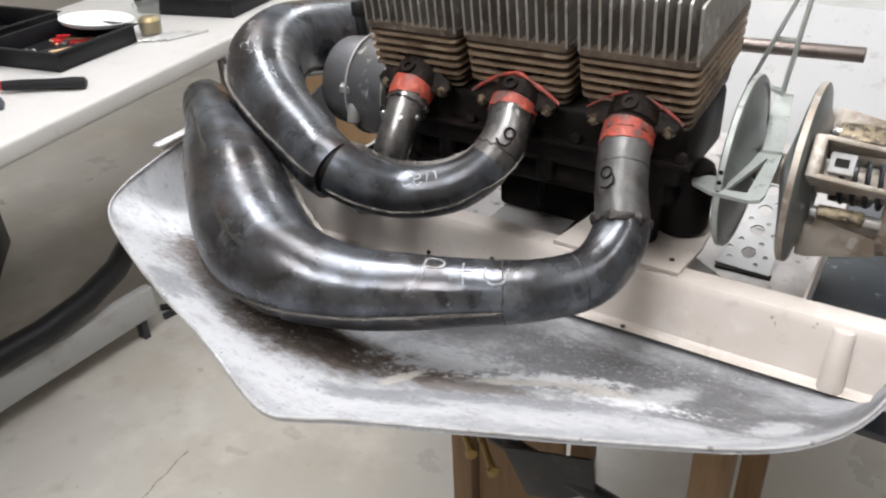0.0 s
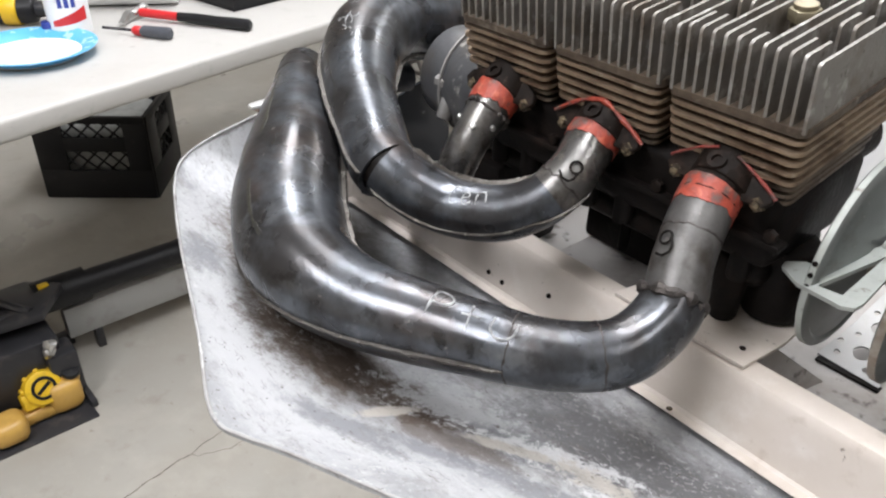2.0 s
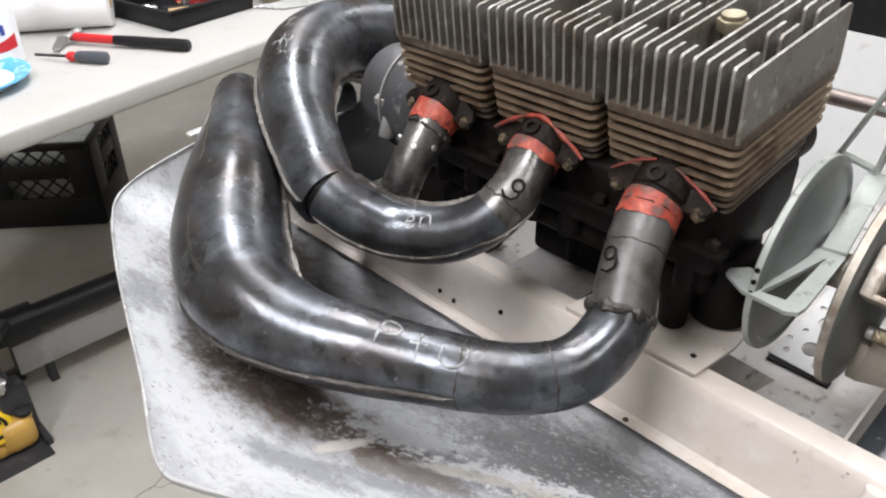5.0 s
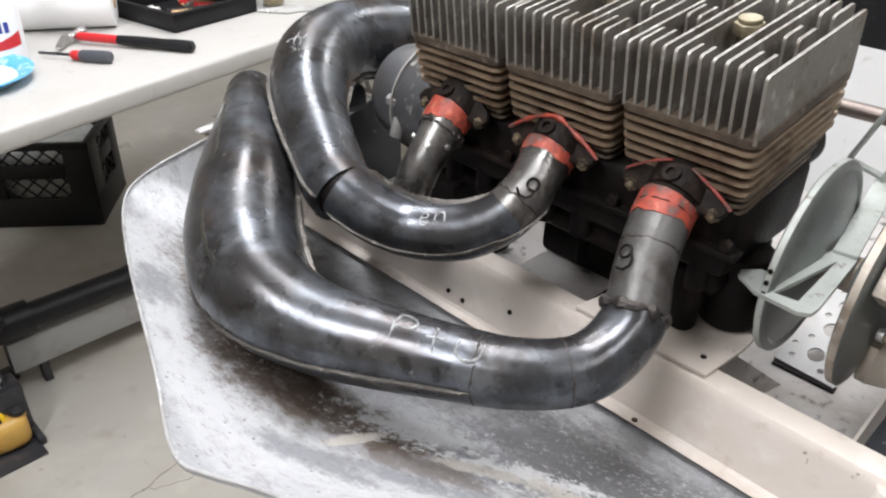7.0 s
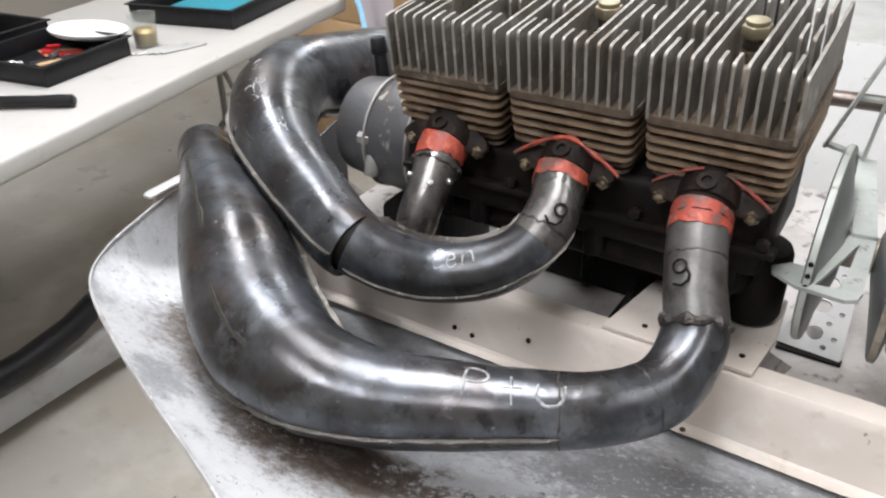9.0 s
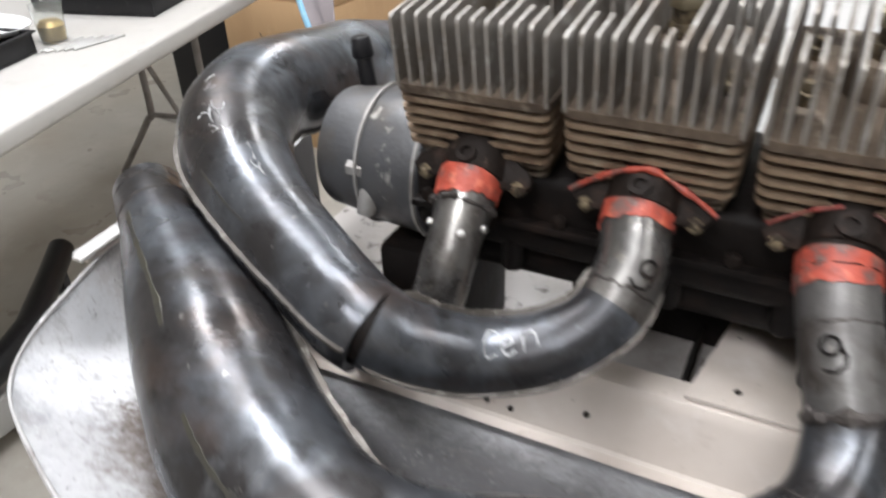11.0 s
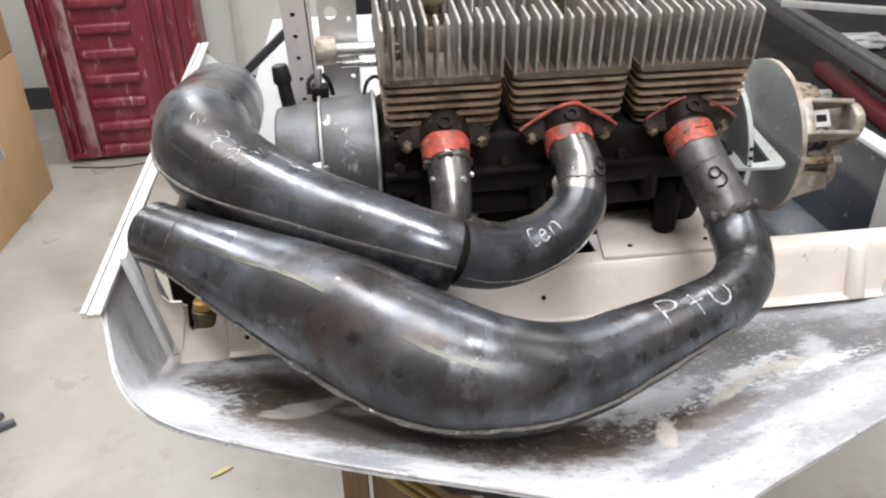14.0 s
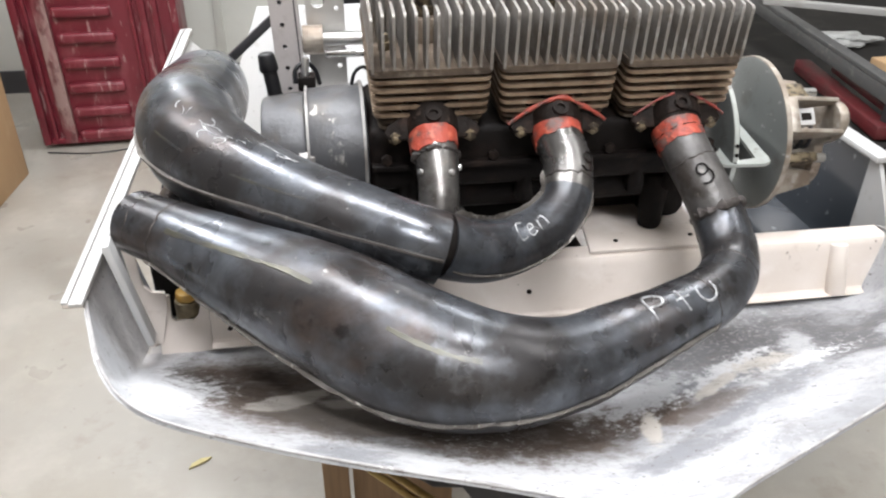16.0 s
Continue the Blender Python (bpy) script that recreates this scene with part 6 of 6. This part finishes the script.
def cloth_mesh():
    bm = bmesh.new()
    mid = [catmull(row, 8) for row in CAGE]
    grid = [catmull([line[j] for line in mid], 8) for j in range(len(mid[0]))]
    n, m = len(grid), len(grid[0])
    rows = []
    for i in range(n):
        line = []
        for j in range(m):
            q = Vector(grid[i][j])
            w = (i / (n - 1)) * (j / (m - 1))
            q += Vector((0.006, 0.008, 0.006)) * (w + 0.3) * noise.noise(Vector((i * 0.17, j * 0.2, 5)))
            line.append(bm.verts.new(q))
        rows.append(line)
    for a, c in zip(rows, rows[1:]):
        for k in range(m - 1):
            bm.faces.new((a[k], a[k + 1], c[k + 1], c[k]))
    bmesh.ops.recalc_face_normals(bm, faces=bm.faces)
    edge = [v.co.copy() for v in rows[-1]]
    bmesh.ops.solidify(bm, geom=bm.faces[:], thickness=0.003)
    return bm, edge


cloth = thing("shop_cloth", (-1.20, 1.30, 0.766), "grey microfibre cloth with light blue hem hanging off the table", "cloth")
bm, edge = cloth_mesh()
part("fabric", bm, "cloth", cloth, angle=80)
part("hem", wire([(*p, 0.009) for p in edge], 1, 8), "cloth_hem", cloth, "light blue stitched hem")

# ---------- under and beside the table ----------
crate = thing("milk_crate", (-2.0, 0.2, 0.0), "black plastic milk crate with diamond lattice sides on the floor", "crate")
CM = Matrix.Translation((-2.135, 0.005, 0.0)) @ pose(0, 0, 0, 0, 0, 51)
W_, D_, H_ = 0.37, 0.30, 0.30
part("bottom", box(0, W_, 0, D_, 0, 0.012, 0.003, CM), "black_plastic", crate)
for sx, sy, ang, length in ((0, 0, 0, W_), (0, D_, 0, W_), (0, 0, 90, D_), (W_, 0, 90, D_)):
    sm_ = CM @ pose(sx, sy, 0, 0, 0, ang)
    side = part("side", box(0, length, -0.006, 0.006, 0.0, 0.105, 0.002, sm_), "black_plastic", crate)
    for x0, x1, z0, z1, d in ((0, length, 0.275, H_, 0.008), (0, 0.095, 0.105, 0.275, 0.006), (length - 0.075, length, 0.105, 0.275, 0.006), (0.095, length - 0.075, 0.175, 0.225, 0.006)):
        part("panel", box(x0, x1, -d, d, z0, z1, 0.002, sm_), "black_plastic", side)
    step = 0.052
    lo, hi = 0.094, length - 0.074
    for s in (-1, 1):
        x = lo - 0.18
        while x < hi + 0.18:
            xa, xb = (x, x + 0.18) if s > 0 else (x + 0.18, x)
            za, zb = 0.102, 0.278
            t0, t1 = 0.0, 1.0
            dx = xb - xa
            ts = sorted(((lo - xa) / dx, (hi - xa) / dx))
            t0, t1 = max(0.0, ts[0]), min(1.0, ts[1])
            if t1 - t0 > 0.08:
                a = sm_ @ Vector((xa + dx * t0, 0.0012 * s, za + (zb - za) * t0))
                b = sm_ @ Vector((xa + dx * t1, 0.0012 * s, za + (zb - za) * t1))
                part("lattice_bar", bars([a, b], 0.0036, 5), "black_plastic", side)
            x += step

# Pale filler added inside the crate so the lattice gaps look bright.
bag = thing("crate_filler", (-2.03, 0.22, 0.013), "added pale filler inside the black crate, brightening its lattice gaps", "bag")
bm = box(0.03, W_ - 0.03, 0.03, D_ - 0.03, 0.014, 0.265, 0.03, CM, 4)
bmesh.ops.subdivide_edges(bm, edges=bm.edges[:], cuts=3, use_grid_fill=True)
for v in bm.verts:
    v.co += Vector((noise.noise(v.co * 16), noise.noise(v.co * 16 + Vector((5, 0, 0))), 0.5 * noise.noise(v.co * 16 + Vector((0, 5, 0))))) * 0.014
part("filler_skin", bm, "wrap", bag)

pump = thing("hydraulic_pump", (-1.08, -0.3, 0.0), "black hydraulic pump unit with a yellow motor and amber tank", "pump")
part("base_frame", merge(box(-1.30, -1.02, -0.47, -0.455, 0.0, 0.02, 0.003), box(-1.30, -1.02, -0.255, -0.24, 0.0, 0.02, 0.003), box(-1.32, -1.29, -0.54, -0.2, 0.0, 0.03, 0.003)), "dark_steel", pump, "black steel base frame")
part("valve_block", box(-1.33, -1.085, -0.56, -0.27, 0.031, 0.185, 0.012), "dark_steel", pump, "black valve block")
part("valve_step", box(-1.13, -1.06, -0.31, -0.245, 0.031, 0.15, 0.008), "dark_steel", pump, "black end of the valve block")
part("linkage", plate([(-1.30, -0.52, 0.20), (-1.30, -0.27, 0.20), (-1.20, -0.21, 0.225), (-1.11, -0.285, 0.222), (-1.16, -0.52, 0.20)], 0.022, (0, 0, 1), 0.004), "dark_steel", pump, "black linkage plate")
part("lever", bars([(-1.28, -0.50, 0.235), (-1.22, -0.36, 0.25), (-1.14, -0.30, 0.235)], 0.012, 10), "dark_steel", pump, "black lever")
part("lever", bars([(-1.20, -0.55, 0.225), (-1.15, -0.42, 0.235), (-1.16, -0.31, 0.23)], 0.009, 10), "dark_steel", pump, "black lever")
part("tag", box(-1.235, -1.215, -0.26, -0.235, 0.228, 0.242, 0.002), "yellow", pump, "small yellow tag")
MA, MD = Vector((-1.095, -0.338, 0.068)), Vector((0.85, 0.05, 0.42)).normalized()
motor = part("motor", merge(cyl(MA, MD, 0.042, 0.05, 0.040, seg=32, bevel=0.006), box(-0.05, 0.05, -0.04, 0.0, 0.0, 0.038, 0.006, axis_matrix(MA, MD))), "yellow", pump, "yellow motor housing")
for k in range(9):
    part("rib", box(-0.005, 0.005, 0.036, 0.046, 0.0, 0.038, 0.002, axis_matrix(MA, MD) @ pose(0, 0, 0, 0, 0, 40 * k)), "yellow", motor)
part("badge", ring(MA + MD * 0.0495, MD, 0.027, 0.020, 0.003, 28), "black_plastic", pump, "round black badge ring")
part("badge_mark", box(-0.018, 0.018, -0.004, 0.004, 0.0, 0.0025, 0.0005, axis_matrix(MA + MD * 0.0495, MD) @ pose(0, 0, 0, 0, 0, 30)), "black_plastic", pump, "dark bar on the badge")
part("drip_plate", box(-1.14, -0.985, -0.475, -0.252, 0.0, 0.0045, 0.001), "dark_steel", pump, "oily black plate under the tank")
tank = part("tank", merge(box(-1.100, -1.030, -0.335, -0.258, 0.005, 0.088, 0.024, None, 4), box(-1.075, -0.995, -0.470, -0.390, 0.005, 0.066, 0.024, None, 4), box(-1.08, -1.04, -0.42, -0.30, 0.006, 0.04, 0.012, None, 3)), "amber", pump, "amber plastic tank with two lobes")
part("tank_neck", cyl((-1.064, -0.276, 0.080), (0.1, 0.15, 1), 0.022, 0.012, 0.020, seg=24), "amber", tank)
part("tank_cap", cyl((-1.062, -0.273, 0.090), (0.2, 0.1, 1), 0.021, 0.016, seg=24, bevel=0.004), "black_plastic", pump, "black screw cap")
part("coupling", merge(cyl((-1.075, -0.305, 0.15), (0.3, 0.3, 0.8), 0.009, 0.05, seg=16), nut((-1.072, -0.302, 0.165), (0.6, 0.3, 0.5), 0.014, 0.014), nut((-1.066, -0.292, 0.185), (0.3, -0.6, 0.4), 0.011, 0.016)), "steel", pump, "bright hose fittings")
part("pipe", bars([(-1.072, -0.30, 0.15), (-1.070, -0.305, 0.06)], 0.004, 8), "brass", pump, "thin brass pipe")
part("ram", wire([(-1.240, -0.27, 0.20, 0.042), (-1.236, -0.15, 0.20, 0.042), (-1.235, -0.149, 0.20, 0.0325), (-1.228, 0.08, 0.20, 0.0325), (-1.252, 0.22, 0.202, 0.0325), (-1.31, 0.36, 0.205, 0.0325), (-1.41, 0.50, 0.21, 0.0325), (-1.50, 0.62, 0.215, 0.0325)], 1, 24), "black_plastic", pump, "long black tube")
part("lower_bar", along((-1.245, -0.22, 0.105), (0.0, 1, 0.0), 0.035, 0.085, 0.62), "beam_grey", pump, "grey beam below the tube")
for y in (-0.15, 0.35):
    part("support", box(-1.26, -1.23, y - 0.01, y + 0.01, 0.0, 0.062, 0.002), "dark_steel", pump)
part("strut", box(-1.47, -1.43, 0.55, 0.57, 0.0, 0.195, 0.002), "dark_steel", pump)


def carton(x, y, z, w, d, h, rz, label):
    t = thing("cardboard_box", (x, y, z), label, "box", "stacked cardboard boxes")
    m = Matrix.Translation((x, y, z)) @ pose(0, 0, 0, 0, 0, rz)
    part("carton", box(-w, 0, 0, d, 0, h, 0.004, m), "card", t)
    part("flap", box(-w + 0.002, -0.002, 0.003, d / 2 - 0.001, h, h + 0.004, 0.001, m), "card", t)
    part("flap", box(-w + 0.002, -0.002, d / 2 + 0.001, d - 0.003, h, h + 0.004, 0.001, m), "card", t)
    part("tape", box(-w - 0.0008, 0.0008, d / 2 - 0.025, d / 2 + 0.025, h + 0.0042, h + 0.0055, 0.0, m), "amber", t, "strip of brown tape")
    return t, m


c1, cm1 = carton(-1.335, 1.748, 0.0, 0.53, 0.56, 0.555, -3.5, "large plain brown cardboard box on the floor")
part("edge_split", along(cm1 @ Vector((-0.20, -0.0015, 0.08)), cm1.to_3x3() @ Vector((-0.4, 0, 0.9)), 0.003, 0.003, 0.38), "dark_steel", c1, "dark split in the cardboard")
carton(-1.336, 1.750, 0.5612, 0.525, 0.555, 0.72, -3.8, "plain brown cardboard box stacked on another")

bin_ = thing("storage_bin", (-1.92, 2.0, 0.0), "dark plastic storage bin standing under the table", "bin")
part("body", box(-2.23, -1.90, 1.83, 2.12, 0.0, 0.52, 0.015, None, 3), "black_plastic", bin_)
part("lid", box(-2.24, -1.89, 1.82, 2.13, 0.521, 0.545, 0.006), "black_plastic", bin_)

cab = thing("steel_panel_cabinet", (-1.08, 2.66, 0.0), "dark red steel cabinet with pressed ribs, paint scraped, on the floor", "cabinet")
KM = Matrix.Translation((-1.300, 2.545, 0.0)) @ pose(0, 0, 0, 0, 0, 3)
part("body", box(0, 0.62, 0.012, 0.26, 0.02, 1.45, 0.012, KM), "maroon", cab)
for x0, x1, d, label in ((0.0, 0.03, 0.014, "folded edge"), (0.045, 0.062, 0.008, "raised vertical bead"), (0.085, 0.135, 0.010, "scraped vertical bead"), (0.435, 0.450, 0.009, "raised vertical bead"),
                         (0.470, 0.500, 0.006, "raised vertical bead"), (0.520, 0.545, 0.011, "raised vertical bead"), (0.590, 0.62, 0.014, "folded edge")):
    part("frame", box(x0, x1, -d, 0.02, 0.02, 1.45, 0.006, KM), "maroon" if x0 != 0.085 else "maroon_worn", cab, label)
part("frame", box(0.03, 0.59, -0.008, 0.02, 0.02, 0.045, 0.006, KM), "maroon", cab, "folded bottom edge")
for i in range(13):
    z = 0.030 + 0.102 * i
    part("rib", box(0.148, 0.368, -0.016, 0.02, z, z + 0.044, 0.014, KM, 3), "maroon", cab, "pressed horizontal rib")
for sx in (0.05, 0.55):
    part("foot", box(sx - 0.02, sx + 0.02, 0.05, 0.20, 0.0, 0.022, 0.002, KM), "dark_steel", cab)


def clamp(x, y, rz, mat, label):
    """A spring clamp lying open on the floor."""
    t = thing("spring_clamp", (x, y, 0.0), label, "clamp", "clamps on the floor")
    m = Matrix.Translation((x, y, 0.0)) @ pose(0, 0, 0, 0, 0, rz)
    for s in (-1, 1):
        part("handle", box(-0.008, 0.008, 0, 0.085, 0.001, 0.018, 0.003, m @ pose(0, 0, 0, 0, 0, s * 19)), mat, t)
        part("jaw", box(-0.007, 0.007, -0.035, 0.0, 0.001, 0.016, 0.003, m @ pose(0, 0, 0, 0, 0, s * 8)), mat, t)
    part("pivot", cyl(m @ Vector((0, 0, 0.0)), (0, 0, 1), 0.006, 0.021, seg=12), "steel", t)
    return t


clamp(-1.055, 0.835, -38, "grey_plastic", "dark grey plastic spring clamp lying on the floor")
clamp(-1.065, 0.63, -38, "orange", "orange plastic spring clamp lying on the floor")
clamp(-1.25, 0.52, 150, "dark_steel", "dark steel spring clamp lying on the floor")
solid("wood_chip", plate([(-0.475, 0.622, 0.001), (-0.44, 0.640, 0.001), (-0.428, 0.652, 0.001), (-0.452, 0.650, 0.001), (-0.47, 0.636, 0.001)], 0.004, (0, 0, 1)), "wood_chip", "small pale yellow wood chip on the floor", "chip")
hose = solid("air_hose", wire([(-2.3, 1.75, 0.008, 0.007), (-1.9, 1.68, 0.008, 0.007), (-1.60, 1.56, 0.008, 0.007), (-1.45, 1.46, 0.008, 0.007), (-1.36, 1.385, 0.008, 0.007), (-1.325, 1.33, 0.008, 0.007), (-1.318, 1.30, 0.0085, 0.008)], 6, 10), "galv", "grey air hose lying on the floor", "hose")
solid("floor_cable", wire([(-1.28, 2.50, 0.004, 0.003), (-1.10, 2.47, 0.004, 0.003), (-0.95, 2.50, 0.004, 0.003), (-0.80, 2.56, 0.004, 0.003), (-0.6, 2.62, 0.004, 0.003)], 6, 8), "dark_steel", "thin dark cable along the floor", "cable")

# ---------- bench at the back of the shop ----------
bench = thing("steel_bench", (1.7, 2.0, 0.0), "dark steel bench frame with angle beams and clutter", "bench")
part("top", box(1.16, 2.6, 0.98, 2.7, 0.50, 0.53, 0.003), "bench_black", bench)
for x, y in ((1.19, 1.01), (2.56, 1.01), (1.19, 2.66), (2.56, 2.66)):
    part("leg", box(x - 0.02, x + 0.02, y - 0.02, y + 0.02, 0.0, 0.50, 0.002), "dark_steel", bench)
part("beam", along((1.545, 2.60, 0.650), (-0.125, -1.0, 0.0), 0.060, 0.040, 1.60), "beam_worn", bench, "dark angle beam")
part("beam_lip", along((1.520, 2.60, 0.677), (-0.125, -1.0, 0.0), 0.012, 0.012, 1.60), "beam_worn", bench, "worn grey lip of the beam")
for x, y in ((1.54, 2.55), (1.352, 1.04)):
    part("upright", box(x - 0.015, x + 0.015, y - 0.015, y + 0.015, 0.531, 0.634, 0.002), "dark_steel", bench)
part("bar", along((1.28, 1.645, 0.75), (0.26, -0.165, 0.0), 0.024, 0.020, 0.75), "beam_grey", bench, "bright steel bar")
for s in (0.50, 0.70):
    c_ = Vector((1.28, 1.645, 0.0)) + Vector((0.26, -0.165, 0.0)).normalized() * s
    part("upright", box(c_.x - 0.01, c_.x + 0.01, c_.y - 0.01, c_.y + 0.01, 0.531, 0.736, 0.002), "dark_steel", bench)
solid("red_bar", merge(along((1.420, 1.58, 0.556), (-0.10, -0.62, 0.0), 0.050, 0.040, 0.58, 0.008), along((1.445, 1.44, 0.588), (-0.10, -0.62, 0.0), 0.03, 0.02, 0.36, 0.006)), "bar_red", "dull dark red steel bar lying on the bench", "bar")
solid("wooden_block", box(1.60, 1.74, 1.40, 1.50, 0.531, 0.60, 0.004), "card", "small brown block on the steel bench", "block")


def crumple(c, sx, sy, sz):
    """A crumpled sheet bundle: a squashed ball creased by noise."""
    bm = bmesh.new()
    bmesh.ops.create_icosphere(bm, subdivisions=4, radius=1.0)
    for v in bm.verts:
        d = v.co.normalized()
        f = 1.0 + 0.55 * noise.noise(d * 1.7 + Vector((4, 1, 0))) - 0.25 * abs(noise.noise(d * 3.1)) + 0.05 * noise.noise(d * 8)
        v.co = Vector((c[0] + d.x * f * sx, c[1] + d.y * f * sy, max(c[2] + sz + d.z * f * sz, c[2])))
    return bm


solid("plastic_wrap", crumple((1.72, 1.85, 0.531), 0.13, 0.06, 0.022), "wrap", "crumpled white plastic on the steel bench", "plastic")

# cracks and stains in the floor
floor_ob = bpy.data.objects["floor"]
PLACE["floor"] = Vector((0, 0, 0))


def crack(points, width, seed):
    bm = bmesh.new()
    line = catmull([(x, y, 0.0) for x, y in points], 10)
    rows = []
    for i, p in enumerate(line):
        d = line[min(i + 1, len(line) - 1)] - line[max(i - 1, 0)]
        s = np.array((-d[1], d[0], 0.0)) / (np.linalg.norm(d) + 1e-9)
        j = noise.noise(Vector((i * 0.31, seed, 0))) * 0.012
        w = width * (0.6 + 0.5 * abs(noise.noise(Vector((i * 0.23, seed, 5)))))
        c = p + s * j
        rows.append([bm.verts.new(Vector(c + s * w) + Vector((0, 0, 0.0004))), bm.verts.new(Vector(c - s * w) + Vector((0, 0, 0.0004)))])
    for a, c in zip(rows, rows[1:]):
        bm.faces.new((a[0], a[1], c[1], c[0]))
    return part("crack", bm, "crack", floor_ob)


crack([(-0.62, -0.75), (-0.66, -0.55), (-0.722, -0.275), (-0.745, -0.15), (-0.77, -0.01), (-0.79, 0.10)], 0.0022, 1)
crack([(-0.745, -0.15), (-0.715, -0.10), (-0.69, -0.02), (-0.60, 0.03)], 0.0012, 4)

# carburettors behind the cylinders
for c in range(3):
    cx = c * PITCH
    carb = thing("carburettor", (cx, 0.20, 0.99), "black carburettor on a rubber boot behind a cylinder", "carburettor", "carburettors")
    part("boot", cyl((cx, 0.150, 1.015), (0, 1, 0.12), 0.030, 0.045, 0.027, seg=28, bevel=0.003), "black_plastic", carb, "black rubber intake boot")
    part("clamp", ring((cx, 0.176, 1.018), (0, 1, 0.12), 0.0305, 0.027, 0.008), "nut", carb, "dirty band clamp")
    part("body", merge(cyl((cx, 0.195, 1.02), (0, 1, 0.12), 0.027, 0.055, 0.030, seg=28, bevel=0.003), cyl((cx, 0.222, 0.975), (0, 0, 1), 0.020, 0.045, seg=24, bevel=0.004)), "grime", carb, "dark alloy body")
    part("cap", cyl((cx, 0.222, 1.045), (0, 0, 1), 0.017, 0.018, 0.015, seg=24, bevel=0.003), "black_plastic", carb, "black screw cap")
